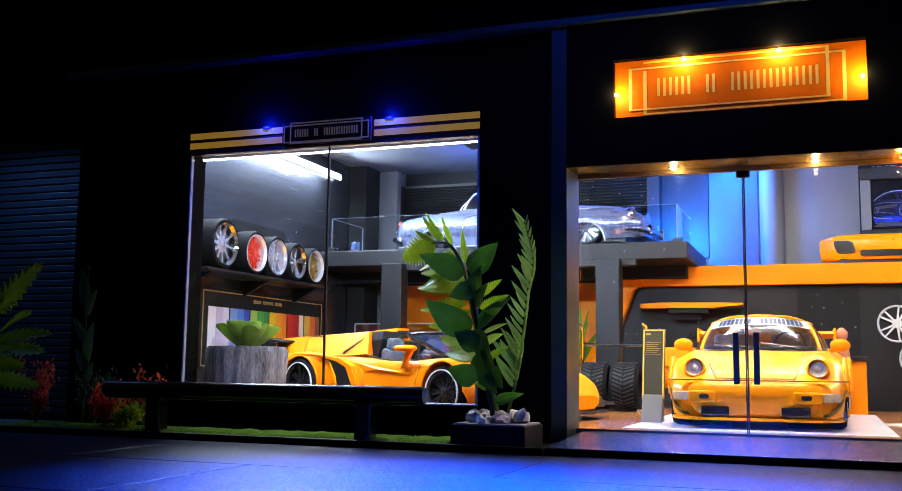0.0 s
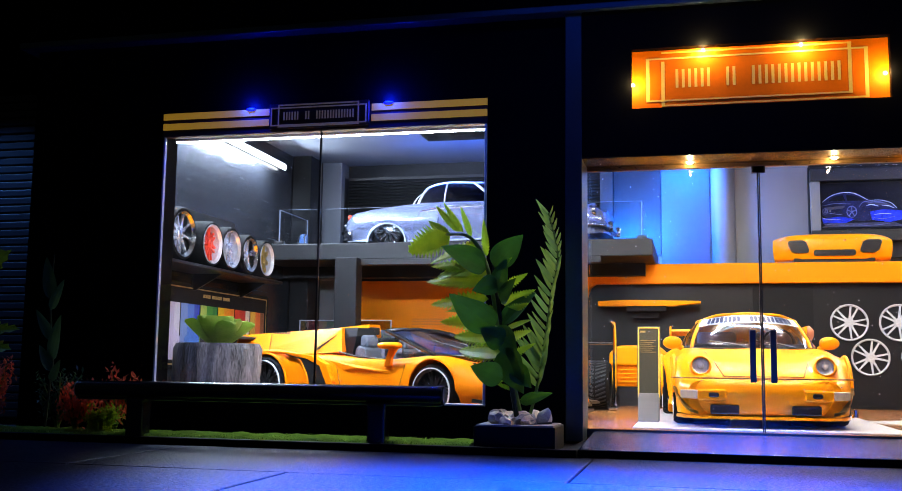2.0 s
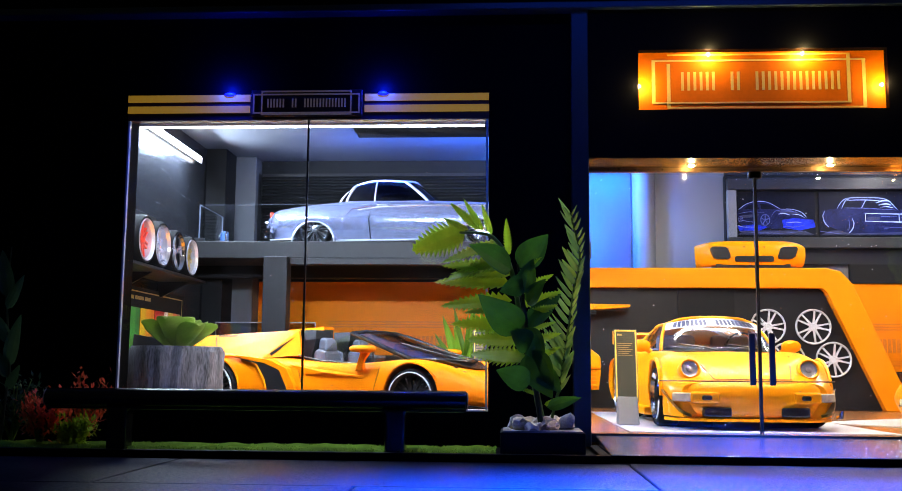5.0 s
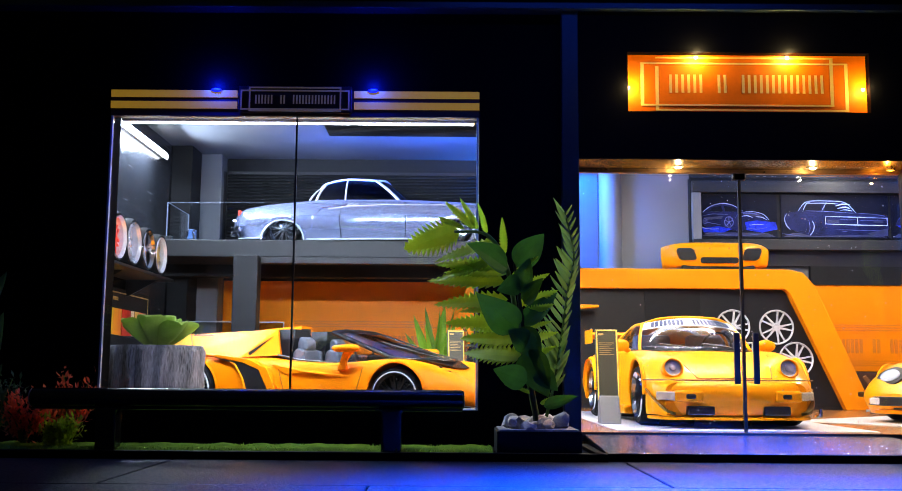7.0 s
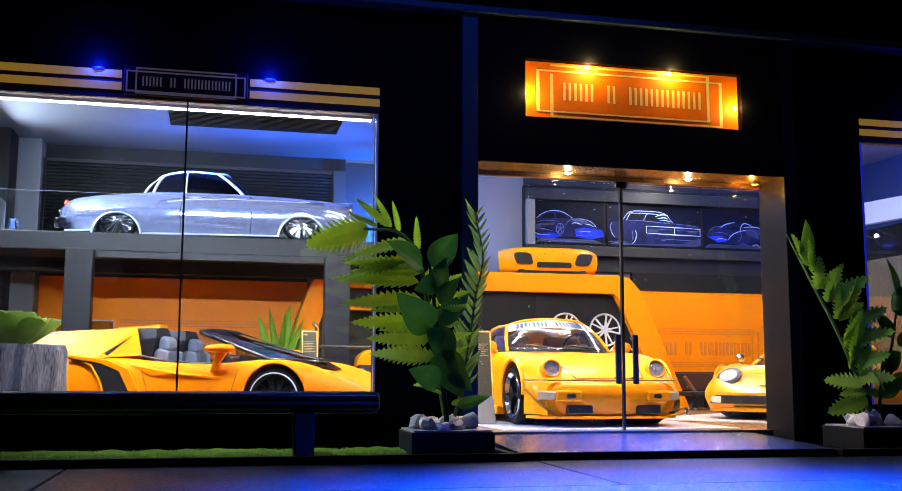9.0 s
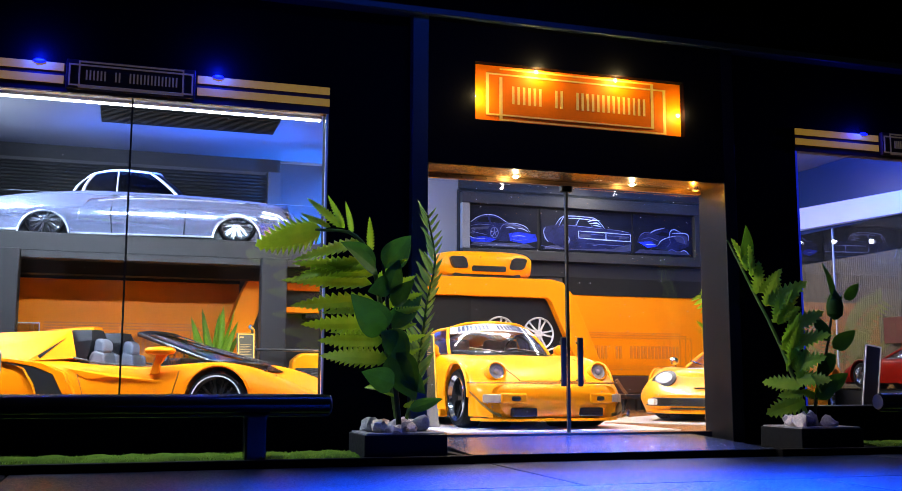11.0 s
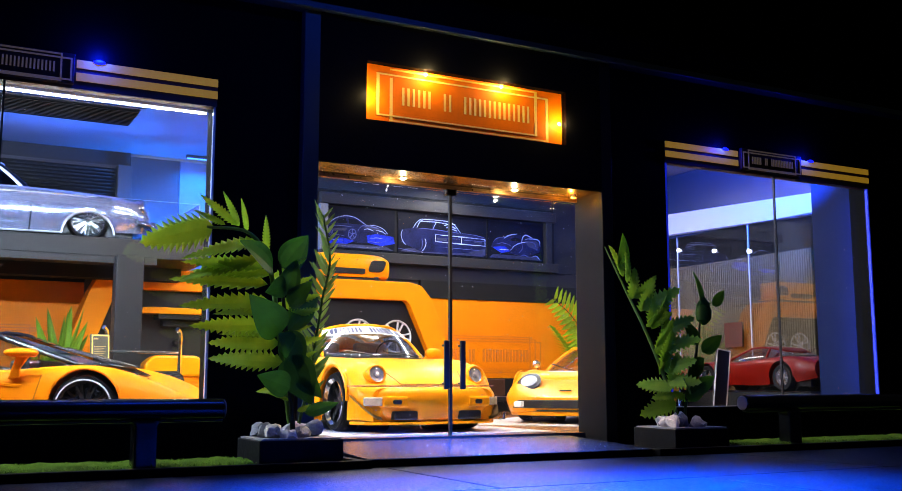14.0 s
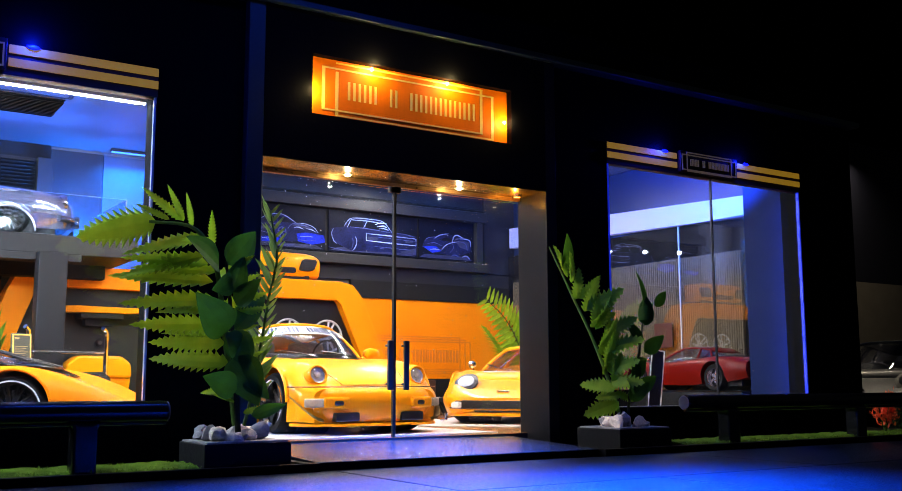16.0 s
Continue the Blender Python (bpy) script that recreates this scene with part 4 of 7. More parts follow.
part("corner_post", box(B(), -5.84, -5.5, 6.9, 7.5, 2.5, 4.25, 0.01), MATT, mez)
sc = thing("acrylic_screen", "clear acrylic sheets round the edge of the platform", "screen", at(0, 0, 0))
for a, b in ((-5.5, -2.75), (-2.74, 0.3)):
    p = part("sheet", box(B(), a, b, 5.58, 5.592, 2.5, 3.07), ACRYLIC, sc)
    p.visible_shadow = False
    part("top_edge", box(B(), a, b, 5.58, 5.592, 3.07, 3.075), CLEAREDGE, sc)
for a in (-5.5, 0.3):
    p = part("sheet", box(B(), a - 0.006, a + 0.006, 5.6, 7.2 if a > 0 else 6.788, 2.5, 3.07), ACRYLIC, sc)
    p.visible_shadow = False
    part("end_edge", box(B(), a - 0.008, a + 0.008, 5.577, 5.6, 2.5, 3.076), CLEAREDGE, sc)
    part("side_edge", box(B(), a - 0.007, a + 0.007, 5.6, 7.2 if a > 0 else 6.8, 3.07, 3.076), EDGE, sc)
    if a < 0:
        part("rear_edge", box(B(), a - 0.007, a + 0.007, 6.79, 6.805, 2.5, 3.07), EDGE, sc)
    part("clip", box(B(), a - 0.08, a + 0.08, 5.56, 5.64, 2.5, 2.56, 0.006), TRIM, sc)

lb = thing("acrylic_barrier", "clear acrylic barrier with pale edges standing on the floor", "barrier", at(0, 6.48, 0))
for a, b in ((-5.45, -4.66), (-4.64, -3.84)):
    p = part("sheet", box(B(), a, b, -0.006, 0.006, 0, 1.31), SMOKEPANE, lb)
    p.visible_shadow = False
    part("top_edge", box(B(), a, b, -0.01, 0.01, 1.31, 1.325), EDGE, lb)
    part("end_edge", box(B(), b - 0.012, b, -0.011, 0.011, 0.001, 1.31), EDGE, lb)
part("end_edge", box(B(), -5.462, -5.45, -0.011, 0.011, 0.001, 1.325), EDGE, lb)

# ---- orange arch with dark workshop wall ----
arch = thing("display_arch", "orange arch with slanted legs framing a dark workshop wall", "arch", at(0, 0, 0))


outer = [(-1.62, 0), (-0.98, 1.86), (-0.86, 2.1), (-0.62, 2.25), (4.28, 2.25), (4.5, 2.2), (4.68, 2.0), (5.56, 0)]
inner = [(5.12, 0), (4.28, 1.86), (4.2, 1.93), (-0.5, 1.93), (-0.6, 1.86), (-1.26, 0)]
part("frame", prism(B(), outer + inner, "y", 6.85, 7.35, 0.012), ORANGE, arch)
part("back_wall", prism(B(), [(-1.3, 0), (-0.55, 1.95), (4.22, 1.95), (5.15, 0)], "y", 7.0, 7.06), DARKGREY, arch)
part("panel", box(B(), 1.95, 2.85, 6.97, 7.0, 0.0, 1.92), MATT, arch)
part("seam", box(B(), 1.826, 1.832, 6.846, 6.851, 1.93, 2.25), ETCH, arch)
setting("wall_top_shelf", box(B(), -0.6, 4.3, 7.0, 7.99, 2.2, 2.245), GREY, "shelf on top of the arch")
RIMGREY = mat("pale_alloy", (0.72, 0.73, 0.75), 0.35, metal=0.3)
for x, z in ((3.37, 1.32), (4.08, 1.32), (3.66, 0.79), (4.38, 0.80)):
    rm = thing("rim_exhibit", "pale grey ten-spoke alloy rim hung on the dark wall", "wheel", at(x, 6.97, z), "rims on the wall")
    part("ring", lathe(B(), [(0.272, -0.02), (0.285, 0.0), (0.272, 0.025), (0.252, 0.0)], seg=36, close=True), RIMGREY, rm, smooth=True)
    part("hub", lathe(B(), [(0.065, 0.02), (0.07, -0.015), (0.04, -0.02), (0.035, -0.01)], seg=20), RIMGREY, rm)
    sp = None
    for i in range(10):
        m = at(0, 0, 0, 0, (i // 2) * 72 + (12 if i % 2 else -12), 0)
        sp = part("spoke", prism(B(), [(0.045, -0.017), (0.25, -0.012), (0.25, 0.012), (0.045, 0.017)], "y", -0.012, 0.012), RIMGREY, rm, place=m) if sp is None else again(sp, rm, m)
sw = thing("spoiler_on_bracket", "orange rear spoiler on a dark wall bracket", "spoiler", at(0, 0, 0))
part("blade", prism(B(), [(-0.45, 1.56), (-0.45, 1.64), (-0.05, 1.66), (1.15, 1.64), (1.15, 1.6), (0.7, 1.56)], "y", 6.62, 6.9, 0.012), PAINT, sw)
part("bracket", box(box(B(), 0.0, 0.62, 6.65, 6.995, 1.48, 1.56, 0.01), 0.1, 0.5, 6.8, 6.995, 1.38, 1.48), MATT, sw)
k = thing("wall_fitting", "round dark fitting on the workshop wall", "fitting", at(0.34, 6.95, 1.14))
part("knob", lathe(B(), [(0.05, 0.05), (0.06, -0.02), (0.03, -0.06)], seg=16), TRIM, k, smooth=True)

ts = thing("axle_stand", "small brown and black axle stand on the workshop floor", "stand", at(5.32, 6.3, 0))
part("handle", tube(B(), [(-0.12, 0, 0.54), (-0.02, 0, 0.40), (0.09, 0, 0.27)], 0.03, 8), mat("brown_steel", (0.22, 0.09, 0.03), 0.45), ts, smooth=True)
part("leg", tube(B(), [(0.12, 0, 0.27), (-0.03, 0, 0.03)], 0.032, 8), TRIM, ts, smooth=True)
part("cross_bar", box(B(), 0.06, 0.30, -0.04, 0.04, 0.235, 0.285, 0.01), STEEL, ts)
part("rear_leg", tube(B(), [(0.26, 0.04, 0.25), (0.30, 0.10, 0.03)], 0.028, 8), TRIM, ts, smooth=True)
part("foot", box(B(), -0.10, 0.06, -0.06, 0.06, 0.0, 0.03, 0.01), PALE, ts)

# floor pads
pad = tagged(part("floor_pad", box(B(), 0.42, 2.95, 0.45, 5.3, 0.002, 0.012), FLOORW), "white glossy display pad under a parked car", "pad", "display pads")
pad2 = tagged(part("floor_pad", box(B(), -1.5, 1.6, -2.0, 3.0, 0.002, 0.012), FLOORW, place=at(5.3, 2.9, 0, 0, 0, -51)), "white glossy display pad set at an angle", "pad", "display pads")


# ---- cars (front along local +x, middle of the floor at the origin) ----
def sections(rows):
    """Stations from rows of x and y, z pairs, sill to middle."""
    return [(r[0], [(r[i], r[i + 1]) for i in range(1, len(r), 2)]) for r in rows]


def round_lamp(car, x, y, z, r, tilt, ring, ring_label="", yaw=0, deep=0.16):
    """An upright round headlight: long body-coloured housing, bright reflector, domed lens, bulb."""
    turn = Euler((0, radians(-tilt), radians(yaw))).to_matrix()
    lampo = part("headlight", lathe(B(), [(r * 0.7, -deep), (r * 1.18, -deep * 0.6), (r * 1.27, -0.05), (r * 1.27, 0.0), (r * 1.20, 0.026), (r * 1.08, 0.032), (r * 0.99, 0.018), (r * 0.94, -0.02)], (x, y, z), "x", 36, m=turn), ring, car, ring_label, smooth=60)
    part("reflector", lathe(B(), [(r * 0.96, 0.0), (r * 0.94, 0.006), (r * 0.5, -0.012)], (x, y, z), "x", 28, m=turn), LAMPGREY, lampo, "pale reflector", smooth=True)
    part("lens", lathe(B(), [(r * 0.98, 0.012), (r * 0.8, 0.036), (r * 0.4, 0.052), (0.004, 0.056)], (x, y, z), "x", 32, m=turn), LENS, lampo, smooth=True)
    part("bulb", lathe(B(), [(r * 0.4, 0.0), (r * 0.34, 0.01), (0.005, 0.016)], (x, y, z), "x", 14, m=turn), LAMPGREY, lampo)


def coupe_911(m):
    car = thing("sports_car", "orange widebody sports coupe with round headlights and a white screen banner", "car", m)
    st = sections([
        (-2.12, .62, .30, .74, .48, .70, .58, .56, .62, .30, .62, 0, .62),
        (-1.75, .90, .24, .96, .46, .90, .66, .74, .76, .42, .74, 0, .75),
        (-1.02, .99, .20, 1.03, .46, .98, .70, .80, .84, .50, .86, 0, .87),
        (-0.45, .86, .16, .89, .44, .87, .68, .78, .82, .50, .80, 0, .80),
        (0.30, .82, .16, .85, .42, .83, .66, .74, .80, .50, .79, 0, .79),
        (0.72, .84, .16, .86, .42, .83, .64, .69, .79, .48, .79, 0, .80),
        (1.00, .865, .16, .885, .42, .85, .64, .68, .785, .45, .76, 0, .77),
        (1.30, .865, .16, .885, .42, .845, .63, .65, .765, .42, .71, 0, .72),
        (1.50, .845, .16, .86, .42, .82, .61, .62, .725, .40, .665, 0, .67),
        (1.60, .83, .16, .85, .40, .80, .55, .60, .66, .40, .63, 0, .635),
        (1.68, .80, .16, .82, .38, .78, .50, .60, .58, .40, .595, 0, .60),
        (1.78, .80, .14, .82, .36, .76, .46, .60, .51, .40, .55, 0, .555),
        (1.90, .70, .12, .72, .34, .68, .43, .58, .46, .40, .47, 0, .475),
    ])
    part("body", body(B(), st, ((1.22, .33, .37), (-1.02, .34, .39))), PAINT, car, smooth=45)
    # bumper: a curved band with a chin lip
    bm = B()
    rows = []
    for a in [math.sin(k * math.pi / 48) for k in range(-24, 25)]:
        y = 0.838 * a
        x = 1.54 + 0.46 * (1 - min(1, abs(a)) ** 3.0) ** 0.5
        rows.append([bm.verts.new((x + dx, y * k, z)) for dx, k, z in ((-.25, .9, .478), (-.05, .97, .474), (-.005, .995, .45), (.02, 1.005, .40), (.025, 1.005, .32), (.0, 1.0, .22), (-.03, .985, .13), (-.25, .95, .12))])
    for u, w in zip(rows, rows[1:]):
        for i in range(7):
            bm.faces.new((u[i], u[i + 1], w[i + 1], w[i]))
    part("front_bumper", bm, PAINT, car, smooth=50)
    bm = B()
    prism(bm, [(1.95, -0.64), (2.0, -0.4), (2.015, 0), (2.0, 0.4), (1.95, 0.64), (1.83, 0.775), (1.6, 0.84), (1.6, -0.84), (1.83, -0.775)], "z", 0.085, 0.118, 0.008)
    part("chin_spoiler", bm, PAINT, car)
    bm = B()
    for s in (-1, 1):
        box(bm, 1.90, 2.005, s * 0.38 - 0.135, s * 0.38 + 0.135, 0.135, 0.225, 0.012)
    part("brake_duct", bm, TRIM, car, "dark rectangular air openings")
    for s in (-1, 1):
        bez = part("fog_light_surround", box(B(), -0.14, 0.14, -0.016, 0.12, 0.264, 0.376, 0.02, turn=Matrix.Translation((1.99, s * 0.50, 0)) @ pose(0, 0, 0, 0, 0, 90 + s * 9)), PAINT, car)
        part("indicator", box(B(), -0.10, 0.10, -0.020, 0.06, 0.278, 0.366, 0.012, turn=Matrix.Translation((1.905, s * 0.71, 0)) @ pose(0, 0, 0, 0, 0, 90 + s * 33)), mat("pale_lens", (0.55, 0.44, 0.30), 0.15, vary=0.4, scale=400), bez, "pale indicator lens")
        part("vent", box(B(), -0.055 - 0.02 * s, 0.055 - 0.02 * s, -0.022, 0.02, 0.29, 0.348, 0.02, turn=Matrix.Translation((1.99, s * 0.50, 0)) @ pose(0, 0, 0, 0, 0, 90 + s * 9)), TRIM, bez)
        round_lamp(car, 1.735, s * 0.595, 0.60, 0.086, 17, PAINT, deep=0.42)
        # canard fin on the bumper corner
        bm = B()
        rows = []
        for t in np.linspace(0, 1, 9):
            p = Vector((1.97 - 0.36 * t ** 1.5, s * (0.63 + 0.20 * t ** 0.7), 0.13 + 0.23 * t ** 1.4))
            rows.append([bm.verts.new(p), bm.verts.new(p + Vector((0.05, s * 0.04, 0.015))), bm.verts.new(p + Vector((0.05, s * 0.04, 0.04))), bm.verts.new(p + Vector((-.01, 0, 0.03)))])
        for u, w in zip(rows, rows[1:]):
            for i in range(4):
                bm.faces.new((u[i], u[(i + 1) % 4], w[(i + 1) % 4], w[i]))
        part("canard", bm, mat("bronze_fin", (0.26, 0.19, 0.08), 0.35, metal=0.9), car, "dark bronze canard fin", smooth=True)
        # mirror
        mir = part("mirror", lathe(B(), [(0.02, -0.09), (0.075, -0.075), (0.1, -0.03), (0.095, 0.03), (0.06, 0.055), (0.015, 0.06)], (0.28, s * 0.86, 0.87), "x", 20, m=Matrix.Diagonal((1, 1.1, 0.75))), PAINT, car, smooth=True)
        part("stalk", tube(B(), [(0.26, s * 0.74, 0.8), (0.26, s * 0.84, 0.85)], 0.03), PAINT, mir)
        part("arch_flare", arch_lip(arch_lip(B(), 1.22, .33, .375, s * 0.86, 0.022), -1.02, .34, .395, s * 0.995, 0.024), PAINT, car)
        part("side_skirt", box(B(), -0.6, 0.82, s * 0.87 - 0.05, s * 0.87 + 0.05, 0.10, 0.19, 0.015), PAINT, car)
        part("wheel_well", well(B(), 1.22, .33, .36, s * 0.3, s * 0.66), TRIM, car)
        part("wheel_well", well(B(), -1.02, .34, .38, s * 0.3, s * 0.64), TRIM, car)
        wheel(car, 1.22, s * 0.74, 0.315, 0.315, 0.245, 0.25, TRIM, 10, "solid", -1 if s < 0 else 1, lip=DISHCHROME, label="black tyre on a deep chrome-lipped rim", dish=0.1, disc=TRIM)
        wheel(car, -1.02, s * 0.82, 0.325, 0.325, 0.25, 0.32, TRIM, 10, "solid", -1 if s < 0 else 1, lip=DISHCHROME, label="black tyre on a deep chrome-lipped rim", dish=0.12, disc=TRIM)
    # hood seam, bonnet badge, cowl grille
    part("cowl_grille", box(B(), 0.64, 0.72, -0.44, 0.44, 0.79, 0.806, 0.006), TRIM, car)
    bm = B()
    for s in (-1, 1):
        tube(bm, [(0.95, s * 0.60, .775), (1.3, s * 0.53, .738), (1.6, s * 0.45, .637), (1.86, s * 0.38, .505)], 0.006, 5)
    tube(bm, [(1.56 + 0.40 * (1 - abs(a) ** 3.4) ** 0.5, 0.89 * a, .481) for a in np.linspace(-0.99, 0.99, 25)], 0.007, 5)
    tube(bm, [(1.87, -0.38, .50), (1.875, 0, .50), (1.87, 0.38, .50)], 0.004, 5)
    part("panel_gap", bm, mat("shadow_gap", (0.12, 0.04, 0.003), 0.6), car)
    belt = [(0.64, 0.0, .795), (0.58, 0.36, .80), (0.37, 0.645, .805), (-0.1, 0.745, .83), (-0.75, 0.73, .85), (-1.3, 0.55, .84), (-1.6, 0.3, .79), (-1.64, 0.0, .78)]
    roof = [(0.12, 0.0, 1.205), (0.09, 0.32, 1.195), (-0.04, 0.52, 1.135), (-0.25, 0.565, 1.125), (-0.6, 0.55, 1.09), (-1.0, 0.43, 1.0), (-1.22, 0.25, .95), (-1.25, 0.0, .945)]
    cabin(car, belt, roof, (2, 4, 5), PAINT, SCREENGLASS, 0.021, 0.075)
    # sun strip along the top of the screen
    mid = Vector((-0.35, 0, .8))

    def on_screen(u, t, off):
        y = 0.54 * u
        lo = Vector((0.64 - 0.26 * abs(u) ** 2, y * 1.22, .795))
        hi = Vector((0.12 - 0.15 * abs(u) ** 2, y * 0.97, 1.205 - 0.065 * abs(u) ** 2.4))
        p = lo.lerp(hi, t)
        return p + ((lo + hi) / 2 - mid).normalized() * (0.03 * 4 * t * (1 - t) + off)

    us = np.linspace(-0.95, 0.95, 19)
    ban = part("screen_banner", sheet(B(), [[on_screen(u, t, 0.012) for u in us] for t in (0.72, 0.84, 0.97)], mid, 0.004), WHITE, car, "white sun strip", smooth=True)
    bm = B()
    for i in range(10):
        if i == 4:
            continue
        u0 = -0.80 + i * 0.165
        for a in (0.0, 0.08):
            sheet(bm, [[on_screen(u0 + a, t, 0.018), on_screen(u0 + a + 0.058, t, 0.018)] for t in (0.755, 0.93)], mid, 0.003)
    part("lettering", bm, mat("navy_ink", (0.012, 0.02, 0.07), 0.4), ban, "dark blue lettering")
    bm = B()
    for y in (-0.05, 0.45):
        tube(bm, [(0.65, y, .81), (0.63, y - 0.16, .85), (0.56, y - 0.42, .885)], 0.011, 6)
    part("wiper", bm, TRIM, car)
    part("dashboard", box(B(), 0.15, 0.40, -0.62, 0.62, .70, .86, 0.04), TRIM, car)
    part("carpet", box(B(), -0.85, 0.6, -0.8, 0.8, .34, .42), SEATPALE, car)
    part("rear_shelf", box(B(), -1.0, -0.46, -0.74, 0.74, .5, .86, 0.03), SEATPALE, car)
    for y in (-0.33, 0.33):
        part("seat", box(box(B(), -0.52, -0.38, y - 0.23, y + 0.23, .45, 1.02, 0.05), -0.5, 0.0, y - 0.23, y + 0.23, .36, .5, 0.04), SEATPALE, car)
    part("steering_wheel", lathe(B(), [(0.17, -0.012), (0.182, 0), (0.17, 0.012), (0.158, 0)], (0.10, 0.33, .87), "x", 24, close=True, m=Euler((0, radians(20), 0)).to_matrix()), TRIM, car)
    # white hoop stands in for the ceiling strip's arc mirrored in the windscreen
    bm = B()
    pts = [(-0.58, 0.52 * math.cos(a), 0.62 + 0.5 * math.sin(a)) for a in np.linspace(0, math.pi, 14)]
    part("roll_bar", tube(bm, pts, 0.022, 8), WHITE, car)
    # rear wing
    w = part("rear_wing", prism(B(), [(-2.2, 1.02), (-1.72, 1.07), (-1.74, 1.1), (-2.2, 1.07)], "y", -0.86, 0.86), PAINT, car)
    for s in (-1, 1):
        part("wing_stay", box(B(), -2.05, -1.85, s * 0.5 - 0.015, s * 0.5 + 0.015, 0.74, 1.05), TRIM, w)
        part("end_plate", box(B(), -2.25, -1.7, s * 0.87 - 0.012, s * 0.87 + 0.012, 0.95, 1.14, 0.006), PAINT, w)
    part("tow_hook", tube(B(), [(1.88, 0.82, 0.13), (1.96, 0.83, 0.14), (1.96, 0.83, 0.2)], 0.02), CHROME, car)
    part("underbody", box(B(), -2.0, 1.85, -0.7, 0.7, 0.1, 0.3), TRIM, car)
    return car


coupe_911(at(1.63, 2.72, 0.012, 0, 0, -88.7))


def hull(bm, pts):
    """The convex solid over points."""
    bmesh.ops.convex_hull(bm, input=[bm.verts.new(p) for p in pts])
    return bm


def on_tri(tri, uvw, off):
    """A point on a triangle by its weights, lifted off the face."""
    p, q, r = (Vector(v) for v in tri)
    nrm = (q - p).cross(r - p).normalized()
    return p * uvw[0] + q * uvw[1] + r * uvw[2] + nrm * off


def roadster(m):
    car = thing("open_supercar", "orange wedge-shaped open supercar with a large rear wing and black wheels", "car", m)
    st = sections([
        (-2.30, .78, .30, .86, .45, .84, .58, .50, .64, 0, .64),
        (-1.90, .95, .22, 1.0, .45, .94, .68, .50, .74, 0, .74),
        (-1.32, .98, .20, 1.02, .45, .95, .735, .56, .78, 0, .78),
        (-0.85, .95, .14, .99, .40, .93, .68, .58, .76, 0, .76),
        (-0.40, .92, .12, .96, .34, .90, .655, .60, .70, 0, .66),
        (0.10, .92, .12, .95, .34, .90, .635, .62, .64, 0, .60),
        (0.60, .92, .12, .96, .34, .90, .625, .58, .63, 0, .62),
        (1.00, .94, .14, .99, .40, .89, .655, .52, .68, 0, .68),
        (1.33, .96, .18, 1.01, .42, .87, .675, .48, .65, 0, .645),
        (1.70, .95, .16, 1.0, .36, .85, .60, .46, .575, 0, .565),
        (2.10, .84, .12, .92, .28, .78, .44, .42, .43, 0, .42),
        (2.42, .40, .12, .50, .20, .44, .27, .24, .28, 0, .28),
    ])
    part("body", body(B(), st, ((1.30, .32, .335), (-1.32, .335, .37))), DEEPPAINT, car, smooth=34)
    for s in (-1, 1):
        part("arch_edge", arch_lip(arch_lip(B(), 1.30, .32, .335, s * 0.985, 0.014), -1.32, .335, .37, s * 1.0, 0.014), DEEPPAINT, car)
        part("wheel_well", well(B(), 1.30, .32, .325, s * 0.35, s * 0.71), TRIM, car)
        part("wheel_well", well(B(), -1.32, .335, .36, s * 0.35, s * 0.67), TRIM, car)
        for x, r, wd in ((1.30, 0.30, 0.27), (-1.32, 0.335, 0.34)):
            w = wheel(car, x, s * 0.86, r, r, r * 0.84, wd, TRIM, 10, "split", -1 if s < 0 else 1, TRIM, label="black multi-spoke wheel with a white rim stripe")
            part("rim_stripe", lathe(B(), [(r * 0.87, -wd / 2 - 0.012), (r * 0.87, -wd / 2 + 0.01), (r * 0.825, -wd / 2 + 0.01), (r * 0.825, -wd / 2 - 0.012)], seg=40, close=True), WHITE, w, "white rim stripe")
        # deep side intake behind the door, with a raised fender edge and a door blade
        part("side_intake", prism(B(), [(-0.50, .13), (-0.20, .13), (-0.27, .36), (-0.38, .56), (-0.60, .64), (-0.98, .70), (-0.74, .64), (-0.60, .44)], "y", s * 0.90, s * 1.006), TRIM, car, "black side air intake")
        part("fender_edge", tube(B(), [(-1.5, s * 0.955, .725), (-1.1, s * 0.965, .725), (-0.85, s * 0.985, .69), (-0.70, s * 1.0, .62), (-0.59, s * 1.01, .45), (-0.50, s * 1.0, .14)], 0.014, 7), DEEPPAINT, car, smooth=True)
        part("intake_blade", prism(B(), [(-0.20, .13), (-0.08, .13), (-0.16, .36), (-0.28, .585), (-0.52, .68), (-1.0, .735), (-0.98, .705), (-0.60, .645), (-0.385, .565), (-0.275, .365)], "y", s * 0.90, s * 1.014, 0.006), DEEPPAINT, car)
        bm = tube(B(), [(0.90, s * 0.955, .60), (0.84, s * 0.985, .36), (0.72, s * 0.96, .15)], 0.0035, 5)
        tube(bm, [(-0.18, s * 0.935, .60), (-0.10, s * 0.965, .40), (-0.04, s * 0.95, .15)], 0.0035, 5)
        part("door_gap", bm, TRIM, car)
        part("door_crease", hull(B(), [(-0.30, s * 0.93, .63), (0.80, s * 0.955, .50), (0.80, s * 0.955, .47), (-0.05, s * 0.955, .52), (0.2, s * 0.985, .545), (0.2, s * 0.90, .52)]), DEEPPAINT, car)
